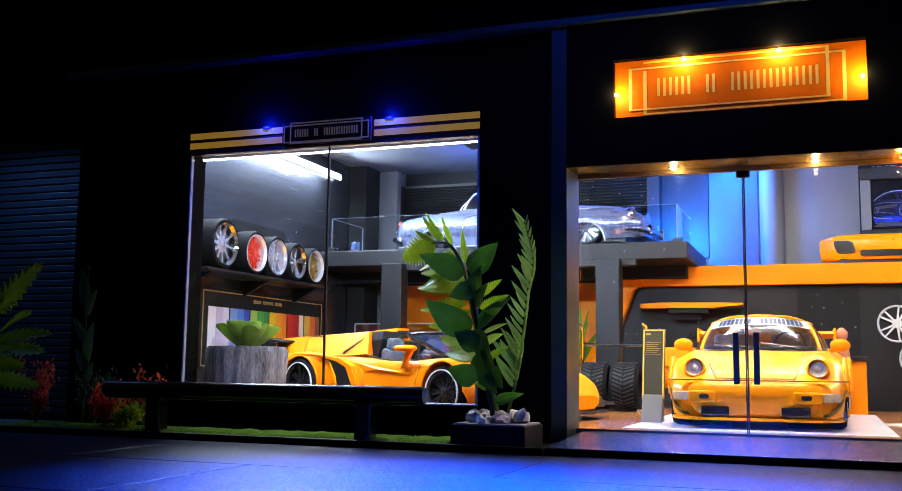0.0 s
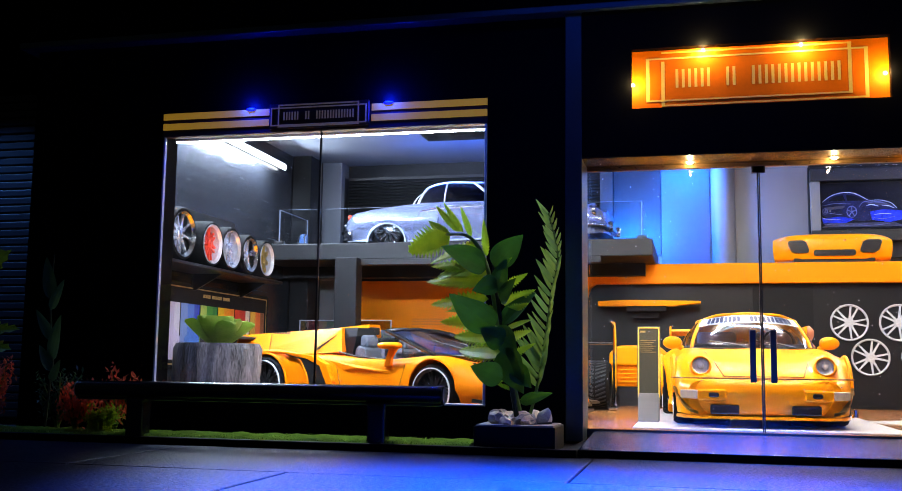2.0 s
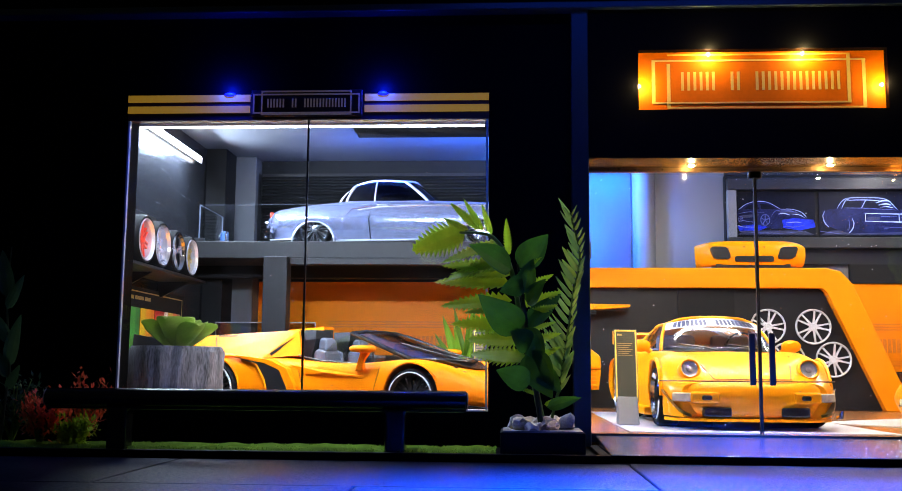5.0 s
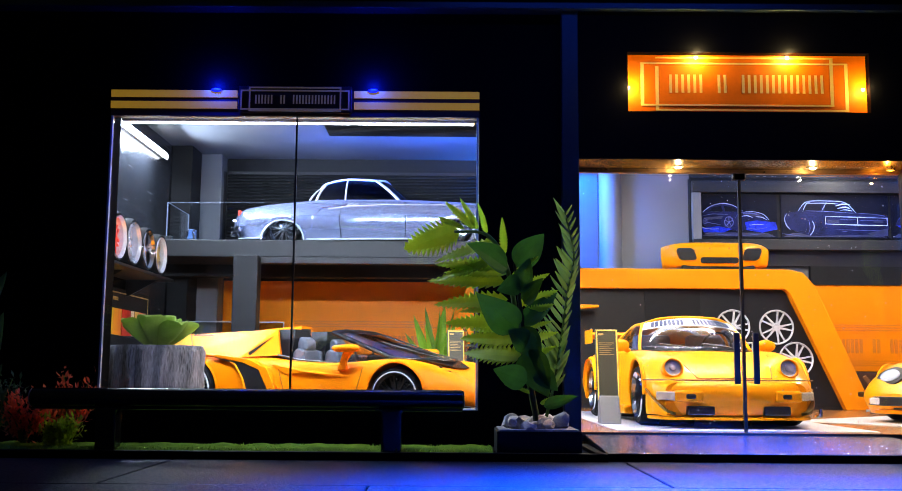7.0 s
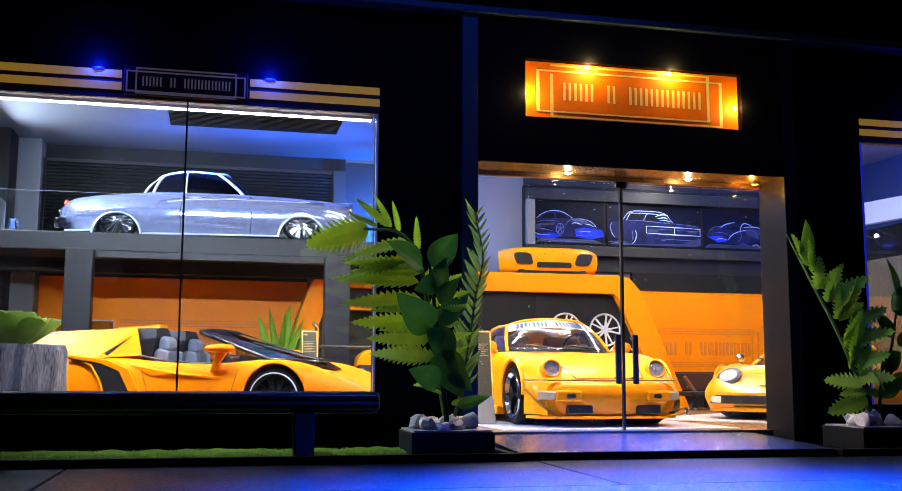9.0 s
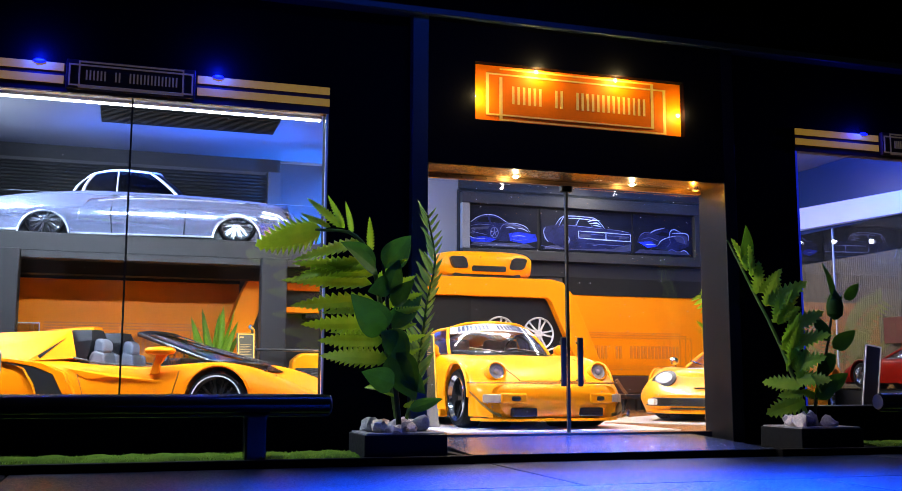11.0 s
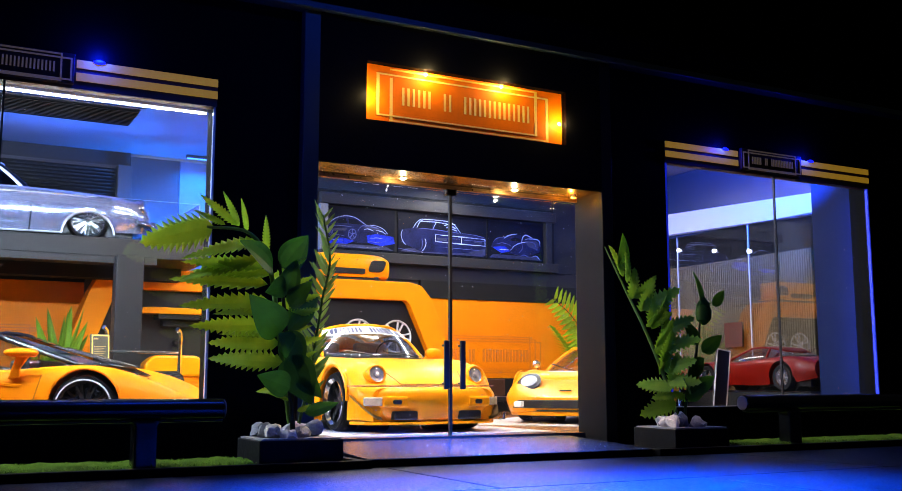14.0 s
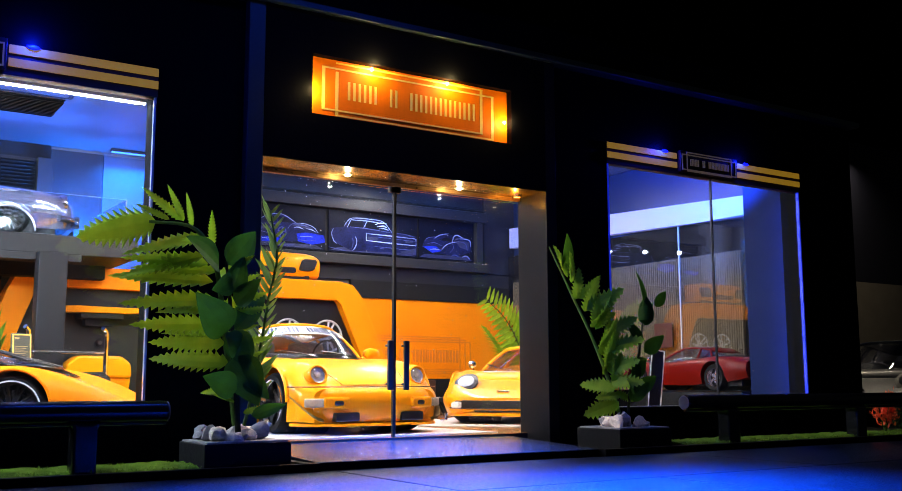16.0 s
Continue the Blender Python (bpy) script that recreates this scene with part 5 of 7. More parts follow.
        # sloped rear quarter with a long fin, its facets running to the tail
        tail, tip, base, mid_, rear, end = (-2.2, s * .62, .955), (-0.43, s * .575, 1.03), (-0.28, s * .735, .735), (-0.72, s * .90, .70), (-1.5, s * .90, .745), (-2.2, s * .82, .70)
        part("shoulder_fin", hull(B(), [tail, tip, base, mid_, rear, end, (-2.2, s * .52, .94), (-0.46, s * .50, 1.03), (-0.38, s * .52, .70), (-2.2, s * .52, .70)]), DEEPPAINT, car)
        wts = ((.70, .15, .15), (.06, .20, .74), (.15, .07, .78))
        bm = B()
        pts = [on_tri((tip, base, mid_), q, -0.004 * s) for q in wts] + [on_tri((tip, base, mid_), q, 0.008 * s) for q in wts]
        part("shoulder_vent", hull(bm, pts), RUBBER, car, "black triangular slot")
        part("fin_seam", tube(B(), [(-1.62, s * .628, .98), (-1.46, s * .80, .85), (-1.36, s * .91, .745)], 0.004, 5), TRIM, car)
        # door glass and mirror
        part("side_window", prism(B(), [(-0.05, .64), (1.10, .675), (0.72, .835), (0.38, .965), (0.22, .90), (0.05, .76)], "y", s * 0.765, s * 0.775), CARGLASS, car)
        part("window_divider", tube(B(), [(0.72, s * 0.782, .655), (0.70, s * 0.772, .84)], 0.011, 6), TRIM, car)
        mir = part("mirror", lathe(B(), [(0.02, -0.15), (0.035, -0.12), (0.042, 0.0), (0.038, 0.11), (0.015, 0.14)], (0.74, s * 1.04, .80), "x", 18, m=Matrix.Diagonal((1, 2.3, 1.0))), DEEPPAINT, car, smooth=50)
        part("stalk", prism(B(), [(0.60, .56), (0.70, .57), (0.705, .66), (0.80, .79), (0.68, .79), (0.64, .68)], "y", s * 0.935, s * 0.985, 0.01), DEEPPAINT, mir)
        # headlight, splitter fins, skirt
        hl = part("headlight", hull(B(), [(1.58, s * .76, .628), (1.62, s * .68, .60), (1.80, s * .83, .57), (2.10, s * .80, .425), (2.16, s * .70, .40), (1.95, s * .68, .49)]), mat("headlight_glass", (0.60, 0.62, 0.66), 0.12, metal=0.2), car, "narrow clear headlight")
        for k in range(4):
            part("lamp_element", lathe(B(), [(0.024, -0.02), (0.028, 0.012), (0.012, 0.02)], (1.72 + 0.105 * k, s * 0.775, .60 - 0.05 * k), "z", 12), CHROME, hl)
        part("side_skirt", box(B(), -0.85, 0.86, s * 0.93 - 0.04, s * 0.97 + 0.04, 0.09, 0.15, 0.012), TRIM, car)
        seat = part("seat", prism(B(), [(-0.26, .40), (0.21, .40), (0.16, .52), (-0.04, .55), (-0.11, .80), (-0.20, .82), (-0.25, .78)], "y", s * 0.36 - 0.19, s * 0.36 + 0.19, 0.04), SEATDARK, car, "grey bucket seat")
        part("headrest", prism(B(), [(-0.23, .78), (-0.10, .79), (-0.10, .90), (-0.14, .945), (-0.20, .95), (-0.24, .91)], "y", s * 0.36 - 0.11, s * 0.36 + 0.11, 0.035), SEAT, seat, "grey headrest")
        for k in (-1, 1):
            part("bolster", prism(B(), [(-0.24, .56), (-0.05, .55), (-0.07, .78), (-0.19, .82)], "y", s * 0.36 + k * 0.165 - 0.03, s * 0.36 + k * 0.165 + 0.03, 0.02), SEAT, seat)
        part("head_fairing", hull(B(), [(-1.1, s * .36 - .2, .80), (-1.1, s * .36 + .2, .80), (-0.26, s * .36 - .21, .68), (-0.26, s * .36 + .21, .68), (-0.24, s * .36 - .14, 1.035), (-0.24, s * .36 + .14, 1.035), (-0.21, s * .36 - .19, .93), (-0.21, s * .36 + .19, .93), (-0.80, s * .36 - .12, 1.03), (-0.80, s * .36 + .12, 1.03)]), FAIRING, car, "black head fairing")
        part("belt_trim", tube(B(), [(-0.30, s * .76, .735), (0.0, s * .79, .68), (0.4, s * .80, .65), (0.8, s * .80, .65), (1.12, s * .765, .69)], 0.012, 6), TRIM, car, smooth=True)
        part("canard", prism(B(), [(1.85, .20), (2.3, .16), (2.28, .19), (1.85, .24)], "y", s * 0.80, s * 1.0), TRIM, car)
    # windscreen: dark frame and sloped glass
    fr = [(1.52, 0.0, .675), (1.40, 0.42, .69), (1.15, 0.74, .70)]
    tp = [(0.36, 0.0, 1.015), (0.35, 0.36, 1.01), (0.33, 0.62, .985)]
    bm = B()
    full_f = [Vector((a, -b, c)) for a, b, c in fr[:0:-1]] + [Vector(p) for p in fr]
    full_t = [Vector((a, -b, c)) for a, b, c in tp[:0:-1]] + [Vector(p) for p in tp]
    for i in range(4):
        panel(bm, (full_f[i], full_f[i + 1], full_t[i + 1], full_t[i]), -0.012)
    part("windscreen", bm, glass_mat("light_smoked_glass", (0.70, 0.73, 0.78), 0.14), car, "tinted windscreen")
    bm = tube(B(), full_t, 0.022, 8)
    tube(bm, full_f, 0.018, 8)
    for a, b in ((full_f[0], full_t[0]), (full_f[-1], full_t[-1])):
        tube(bm, [a, b], 0.026, 8)
    part("windscreen_frame", bm, GLOSSBLACK, car, smooth=True)
    bm = B()
    for y in (-0.1, 0.3):
        tube(bm, [(1.46, y, .70), (1.15, y - 0.2, .79), (0.85, y - 0.34, .88)], 0.010, 6)
    part("wiper", bm, TRIM, car)
    part("scuttle", hull(B(), [(1.02, -0.77, .69), (1.02, 0.77, .69), (1.42, -0.48, .683), (1.42, 0.48, .683), (1.66, -0.2, .60), (1.66, 0.2, .60), (1.02, -0.74, .6), (1.02, 0.74, .6), (1.6, 0, .57)]), GLOSSBLACK, car)
    part("cockpit", box(B(), -0.5, 0.7, -0.72, 0.72, .40, .63), TRIM, car)
    part("dashboard", box(B(), 0.5, 0.80, -0.66, 0.66, .62, .74, 0.03), TRIM, car)
    part("steering_wheel", lathe(B(), [(0.15, -0.012), (0.165, 0), (0.15, 0.012), (0.14, 0)], (0.4, 0.36, .76), "x", 20, close=True), TRIM, car)
    # engine deck, centre fin, snorkel, wing
    part("engine_deck", prism(B(), [(-2.1, -0.5), (-0.5, -0.56), (-0.5, 0.56), (-2.1, 0.5)], "z", .76, .86, 0.03), DEEPPAINT, car)
    part("centre_fin", prism(B(), [(-2.3, .80), (-0.8, .84), (-0.8, 1.05), (-1.3, 1.04), (-2.35, 1.0)], "y", -0.025, 0.025, 0.01), DEEPPAINT, car)
    scoop = part("air_scoop", hull(B(), [(-1.2, -.08, .86), (-1.2, .08, .86), (-0.42, -.15, .93), (-0.42, .15, .93), (-0.40, -.10, 1.09), (-0.40, .10, 1.09), (-0.95, -.07, 1.06), (-0.95, .07, 1.06)]), DEEPPAINT, car)
    part("scoop_mouth", box(B(), -0.44, -0.395, -0.095, 0.095, .965, 1.06, 0.008), TRIM, scoop)
    part("rear_wing", prism(B(), [(-2.62, .93), (-1.86, .89), (-1.86, .92), (-2.6, .97)], "y", -0.98, 0.98, 0.008), GREY, car, "dark wing blade")
    for s in (-1, 1):
        part("wing_end_plate", prism(B(), [(-2.62, .76), (-2.0, .76), (-1.86, .88), (-2.6, .99)], "y", s * 0.985 - 0.012, s * 0.985 + 0.012), TRIM, car)
        part("wing_stay", prism(B(), [(-2.35, .66), (-1.85, .70), (-1.95, .92), (-2.35, .93)], "y", s * 0.6 - 0.02, s * 0.6 + 0.02), DEEPPAINT, car)
    part("front_splitter", prism(B(), [(1.9, -0.98), (2.3, -0.85), (2.52, -0.3), (2.52, 0.3), (2.3, 0.85), (1.9, 0.98)], "z", 0.07, 0.105, 0.006), TRIM, car)
    part("front_intake", prism(B(), [(2.1, .14), (2.3, .14), (2.24, .26), (2.12, .3)], "y", -0.8, 0.8), TRIM, car)
    bm = B()
    for k in range(6):
        q = Vector((-1.55 + k * 0.05, -.66, .962))
        hull(bm, [q + Vector(d) for d in ((0, 0, 0), (.035, 0, 0), (.04, .006, .022), (.005, .006, .022), (0, -.008, .003), (.035, -.008, .003))])
    part("lettering", bm, TRIM, car)
    part("underbody", box(B(), -2.2, 2.1, -0.75, 0.75, 0.1, 0.3), TRIM, car)
    return car


roadster(at(-2.58, 2.62, 0.0, 0, 0, -23.5))


def fifties_coupe(m):
    car = thing("vintage_coupe", "silver fifties coupe with chrome trim, parked on the platform", "car", m)
    st = sections([
        (-2.22, .40, .22, .55, .36, .52, .52, .30, .56, 0, .57),
        (-2.05, .66, .16, .78, .38, .70, .62, .40, .66, 0, .68),
        (-1.75, .78, .13, .86, .42, .78, .68, .46, .74, 0, .76),
        (-1.33, .82, .14, .89, .44, .82, .72, .52, .78, 0, .80),
        (-0.70, .80, .10, .88, .42, .83, .76, .60, .80, 0, .80),
        (0.20, .80, .10, .87, .42, .83, .75, .60, .80, 0, .80),
        (0.85, .82, .12, .88, .44, .82, .74, .52, .79, 0, .81),
        (1.33, .82, .14, .88, .44, .80, .72, .46, .76, 0, .80),
        (1.80, .78, .14, .84, .42, .76, .68, .42, .70, 0, .74),
        (2.06, .66, .16, .74, .38, .66, .62, .36, .62, 0, .64),
        (2.20, .40, .20, .52, .36, .46, .54, .26, .54, 0, .55),
    ])
    st = [(x, [(y, z * 0.9) for y, z in sec]) for x, sec in st]
    part("body", body(B(), st, ((1.34, .05, .34), (-1.34, .05, .34))), SILVER, car, smooth=50)
    belt = [(0.66, 0.0, .72), (0.62, 0.40, .72), (0.46, 0.67, .71), (-0.38, 0.74, .71), (-0.86, 0.66, .72), (-1.02, 0.48, .72), (-1.10, 0.22, .71), (-1.12, 0.0, .71)]
    roof = [(0.20, 0.0, 1.09), (0.17, 0.34, 1.085), (0.06, 0.53, 1.06), (-0.38, 0.57, 1.075), (-0.72, 0.52, 1.02), (-0.88, 0.38, .94), (-0.95, 0.2, .90), (-0.96, 0.0, .90)]
    cabin(car, belt, roof, (2, 3, 4, 5), SILVER, TARGA, 0.024, 0.05, trim=BRIGHT, seal=BRIGHT, thin=(3,))
    for s in (-1, 1):
        part("rear_fender", tube(B(), [(-0.05, s * 0.855, .60), (-0.45, s * 0.875, .62), (-0.72, s * 0.88, .58), (-0.86, s * 0.882, .44), (-0.9, s * 0.87, .2)], 0.006, 6), SILVER, car, smooth=True)
        part("side_trim", tube(B(), [(2.0, s * 0.70, .57), (1.3, s * 0.852, .61), (0.4, s * 0.872, .62), (-0.3, s * 0.875, .60), (-0.62, s * 0.876, .56)], 0.010, 6), BRIGHT, car, "chrome waist moulding")
        part("sill_trim", tube(B(), [(-0.98, s * 0.815, .09), (0.98, s * 0.815, .09)], 0.014, 6), BRIGHT, car)
        part("rear_sill_trim", tube(B(), [(-2.1, s * 0.70, .13), (-1.68, s * 0.82, .12)], 0.012, 6), BRIGHT, car)
        bm = B()
        tube(bm, [(0.58, s * 0.82, .10), (0.60, s * 0.878, .38), (0.57, s * 0.85, .66)], 0.007, 5)
        tube(bm, [(-0.42, s * 0.82, .10), (-0.44, s * 0.885, .40), (-0.40, s * 0.85, .67)], 0.007, 5)
        part("door_gap", bm, TRIM, car)
        part("door_handle", box(B(), -0.32, -0.14, s * 0.865 - 0.02, s * 0.865 + 0.02, .625, .645, 0.006), BRIGHT, car)
        part("arch_edge", arch_lip(arch_lip(B(), 1.34, .05, .345, s * 0.875, 0.013, a0=4, a1=176), -1.34, .05, .345, s * 0.878, 0.013, a0=4, a1=176), BRIGHT, car)
        part("wheel_well", well(B(), 1.34, .28, .31, s * 0.3, s * 0.6), TRIM, car)
        part("wheel_well", well(B(), -1.34, .28, .31, s * 0.3, s * 0.6), TRIM, car)
        for x in (1.34, -1.34):
            wheel(car, x, s * 0.71, 0.28, 0.28, 0.235, 0.2, DISHCHROME, 10, "split", -1 if s < 0 else 1, lip=DISHCHROME, disc=TRIM, label="thin black tyre on a chrome multi-spoke rim")
        part("tail_light", lathe(B(), [(0.05, -0.03), (0.055, 0.0), (0.03, 0.03)], (-2.10, s * 0.62, .54), "x", 16), mat("red_lens", (0.6, 0.06, 0.03), 0.2, emit=(1, 0.1, 0.03), strength=0.15), car, "red tail light", smooth=True)
        part("reversing_light", lathe(B(), [(0.03, -0.06), (0.035, 0.0), (0.03, 0.02)], (-2.16, s * 0.58, .42), "x", 14), CHROME, car)
        round_lamp(car, 2.06, s * 0.62, .50, 0.10, 4, CHROME)
    for x, d in ((2.2, 1), (-2.24, -1)):
        pts = [(x - d * 0.22, -0.82, .27), (x - d * 0.06, -0.7, .27), (x + d * 0.03, -0.4, .27), (x + d * 0.05, 0, .27), (x + d * 0.03, 0.4, .27), (x - d * 0.06, 0.7, .27), (x - d * 0.22, 0.82, .27)]
        b = part("bumper", tube(B(), pts, 0.045, 10), CHROME, car, "chrome bumper", smooth=True)
        for s in (-1, 1):
            part("overrider", box(B(), x + d * 0.02, x + d * 0.1, s * 0.35 - 0.03, s * 0.35 + 0.03, .2, .37, 0.02), CHROME, b)
    part("grille", lathe(B(), [(0.16, -0.05), (0.2, 0.02), (0.15, 0.04)], (2.17, 0, .46), "x", 24, m=Matrix.Diagonal((1, 1.7, 0.75))), CHROME, car, smooth=True)
    part("dashboard", box(B(), 0.4, 0.6, -0.62, 0.62, .60, .74, 0.03), TRIM, car)
    part("steering_wheel", lathe(B(), [(0.17, -0.01), (0.18, 0), (0.17, 0.01), (0.16, 0)], (0.1, 0.34, .76), "x", 20, close=True), WHITE, car)
    for y in (-0.34, 0.34):
        part("seat", box(box(B(), -0.5, -0.36, y - 0.24, y + 0.24, .36, .86, 0.04), -0.5, 0.0, y - 0.24, y + 0.24, .3, .44, 0.04), SEAT, car)
    part("underbody", box(B(), -1.95, 1.95, -0.66, 0.66, 0.07, 0.24), TRIM, car)
    return car


fifties_coupe(at(-2.42, 6.82, 2.5, 0, 0, -6))


def mid_engined(m, name="classic_supercar", paint=PAINT, label="orange low classic supercar with reclined oval headlights"):
    car = thing(name, label, "car", m)
    st = sections([
        (-2.10, .66, .30, .74, .48, .66, .66, .40, .68, 0, .68),
        (-1.75, .82, .22, .87, .46, .80, .74, .46, .76, 0, .76),
        (-1.22, .86, .18, .90, .46, .82, .76, .50, .80, 0, .80),
        (-0.50, .82, .13, .86, .42, .82, .70, .56, .76, 0, .76),
        (0.30, .80, .13, .85, .40, .80, .66, .54, .70, 0, .70),
        (0.90, .82, .14, .86, .40, .78, .68, .48, .66, 0, .66),
        (1.28, .84, .18, .88, .40, .76, .69, .46, .62, 0, .61),
        (1.65, .84, .16, .88, .36, .74, .60, .44, .54, 0, .53),
        (1.95, .78, .14, .84, .32, .70, .47, .40, .44, 0, .43),
        (2.14, .60, .14, .68, .28, .58, .37, .32, .36, 0, .355),
        (2.20, .46, .16, .54, .27, .46, .33, .28, .33, 0, .33),
    ])
    part("body", body(B(), st, ((1.28, .31, .36), (-1.22, .32, .37))), paint, car, smooth=45)
    belt = [(1.04, 0.0, .66), (0.98, 0.38, .665), (0.72, 0.68, .675), (-0.1, 0.74, .70), (-0.6, 0.70, .74), (-0.95, 0.58, .77), (-1.3, 0.3, .80), (-1.34, 0, .80)]
    roof = [(0.14, 0.0, 1.04), (0.11, 0.30, 1.035), (0.0, 0.49, 1.015), (-0.3, 0.52, 1.02), (-0.55, 0.48, 1.0), (-0.75, 0.40, .96), (-0.95, 0.25, .91), (-0.97, 0, .90)]
    cabin(car, belt, roof, (2, 4, 5), paint, CARGLASS, 0.028, 0.03, seal=BRIGHT if paint is PAINT else None)
    for s in (-1, 1):
        ring = part("headlight_pod", lathe(B(), [(0.175, -0.02), (0.178, 0.006), (0.12, 0.012)], (1.84, s * 0.56, .525), "z", 30, m=Euler((0, radians(34), 0)).to_matrix() @ Matrix.Diagonal((1.15, 0.88, 1))), TRIM, car, "black oval headlight surround", smooth=True)
        part("lens", lathe(B(), [(0.115, 0.0), (0.11, 0.02), (0.06, 0.045), (0.01, 0.05)], (1.84, s * 0.56, .53), "z", 26, m=Euler((0, radians(40), 0)).to_matrix()), mat("milky_lens", (0.42, 0.46, 0.52), 0.15, vary=0.3, scale=400, coat=0.6), ring, "pale round headlight", smooth=True)
        part("indicator", box(B(), -0.09, 0.09, -0.014, 0.06, 0.205, 0.285, 0.015, turn=Matrix.Translation((2.182, s * 0.60, 0)) @ pose(0, 0, 0, 0, 0, 90 + s * 40)), mat("white_lens", (0.8, 0.8, 0.78), 0.2), car, "white indicator lens")
        part("bonnet_vent", box(B(), 1.30, 1.42, s * 0.27 - 0.20, s * 0.27 + 0.20, 0.60, 0.642, 0.01), TRIM, car)
        part("arch_edge", arch_lip(arch_lip(B(), 1.28, .31, .365, s * 0.87, 0.014), -1.22, .32, .375, s * 0.885, 0.014), paint, car)
        part("wheel_well", well(B(), 1.28, .31, .35, s * 0.3, s * 0.63), TRIM, car)
        part("wheel_well", well(B(), -1.22, .32, .36, s * 0.3, s * 0.63), TRIM, car)
        for x in (1.28, -1.22):
            wheel(car, x, s * 0.75, 0.305, 0.305, 0.205, 0.22, GOLD if paint is PAINT else STEEL, 5, "solid", -1 if s < 0 else 1)
        mir = part("mirror", lathe(B(), [(0.02, -0.05), (0.05, -0.03), (0.055, 0.02), (0.02, 0.03)], (0.98, s * 0.74, .78), "x", 16), CHROME, car, "small chrome mirror", smooth=True)
        part("stalk", tube(B(), [(0.98, s * 0.72, .66), (0.98, s * 0.74, .76)], 0.01), CHROME, mir)
    part("front_grille", prism(B(), [(2.228, -.46), (2.228, .46), (2.19, .58), (2.105, .705), (2.0, .705), (2.0, -.705), (2.105, -.705), (2.19, -.58)], "z", 0.195, 0.30, 0.01), TRIM, car, "wide black front grille")
    part("lower_slot", box(B(), 2.06, 2.215, -0.34, 0.34, 0.155, 0.175), TRIM, car)
    part("front_lip", prism(B(), [(1.9, -0.8), (2.12, -0.62), (2.2, -0.4), (2.2, 0.4), (2.12, 0.62), (1.9, 0.8)], "z", 0.10, 0.15, 0.01), paint, car)
    bm = B()
    for y in (-0.2, 0.25):
        tube(bm, [(0.98, y, .68), (0.86, y - 0.2, .73), (0.72, y - 0.4, .785)], 0.01, 5)
    part("wiper", bm, CHROME, car)
    part("badge", box(B(), 2.02, 2.05, -0.08, 0.08, .405, .425, 0.004), CHROME, car)
    part("interior", box(B(), -0.7, 0.7, -0.62, 0.62, .40, .66), TRIM, car)
    part("underbody", box(B(), -1.9, 1.9, -0.66, 0.66, 0.1, 0.3), TRIM, car)
    return car


mid_engined(at(5.82, 3.39, 0.012, 0, 0, -141.3))
mid_engined(at(7.93, 2.24, 0.42, 0, 0, 90) @ Matrix.Diagonal((0.6, 0.6, 0.6, 1)), "red_coupe", RED, "small dark red coupe parked beside the screen wall")
mid_engined(at(14.3, 3.2, -0.19, 0, 0, -160) @ Matrix.Diagonal((1.35, 1.35, 1.42, 1)), "parked_car", NAVY, "dark blue car parked outside in the gloom")

pl = thing("display_plinth", "low black plinth under the small red coupe", "plinth", at(7.93, 2.24, 0))
part("block", box(B(), -0.55, 0.56, -1.27, 1.3, 0, 0.40, 0.01), MATT, pl)
part("top_board", box(B(), -0.56, 0.57, -1.28, 1.31, 0.40, 0.42, 0.004), GLOSSBLACK, pl)


# ---- things in the showroom ----
def rounded(cx, cz, w, h, r, lean=0.0, n=5):
    """A rectangle with round corners as a polygon, its top pushed sideways by lean."""
    pts = []
    for qx, qz, a0 in ((1, 1, 0), (-1, 1, 90), (-1, -1, 180), (1, -1, 270)):
        for k in range(n + 1):
            a = radians(a0 + 90 * k / n)
            x, z = qx * (w / 2 - r) + r * math.cos(a), qz * (h / 2 - r) + r * math.sin(a)
            pts.append((cx + x + lean * (z / h + 0.5), cz + z))
    return pts


b = thing("car_bumper", "orange front bumper cover displayed on top of the arch", "bumper", at(3.20, 7.2, 2.25))
bm = B()
rows = []
for k in range(-20, 21):
    a = math.sin(k / 20 * math.pi / 2)
    x, y, f = 0.9 * a, 0.30 * abs(a) ** 4 - 0.14, abs(a) ** 6
    rows.append([bm.verts.new((x * q, y + dy, z)) for q, dy, z in ((0.96, 0.12, 0.455 - 0.05 * f), (0.98, 0.03, 0.465 - 0.05 * f), (0.995, -0.01, 0.44 - 0.05 * f), (1.0, -0.03, 0.36), (1.0, -0.035, 0.24), (0.985, -0.02, 0.13), (0.965, 0.01, 0.075), (0.95, 0.12, 0.06))])
for u, w in zip(rows, rows[1:]):
    for i in range(7):
        bm.faces.new((u[i], u[i + 1], w[i + 1], w[i]))
part("shell", bm, PAINT, b, smooth=50)
for s in (-1, 1):
    part("side_duct", prism(B(), rounded(s * 0.50, 0.265, 0.28, 0.20, 0.06, s * 0.07), "y", -0.185, -0.10), TRIM, b, "black rounded air duct")
    for k in range(4):
        part("duct_slat", box(B(), s * 0.53 - 0.125, s * 0.53 + 0.125, -0.192, -0.186, 0.20 + k * 0.04, 0.212 + k * 0.04), GREY, b)
    part("bolt", lathe(B(), [(0.012, -0.18), (0.012, -0.172)], (s * 0.16, 0, 0.36), "y", 10), TRIM, b)
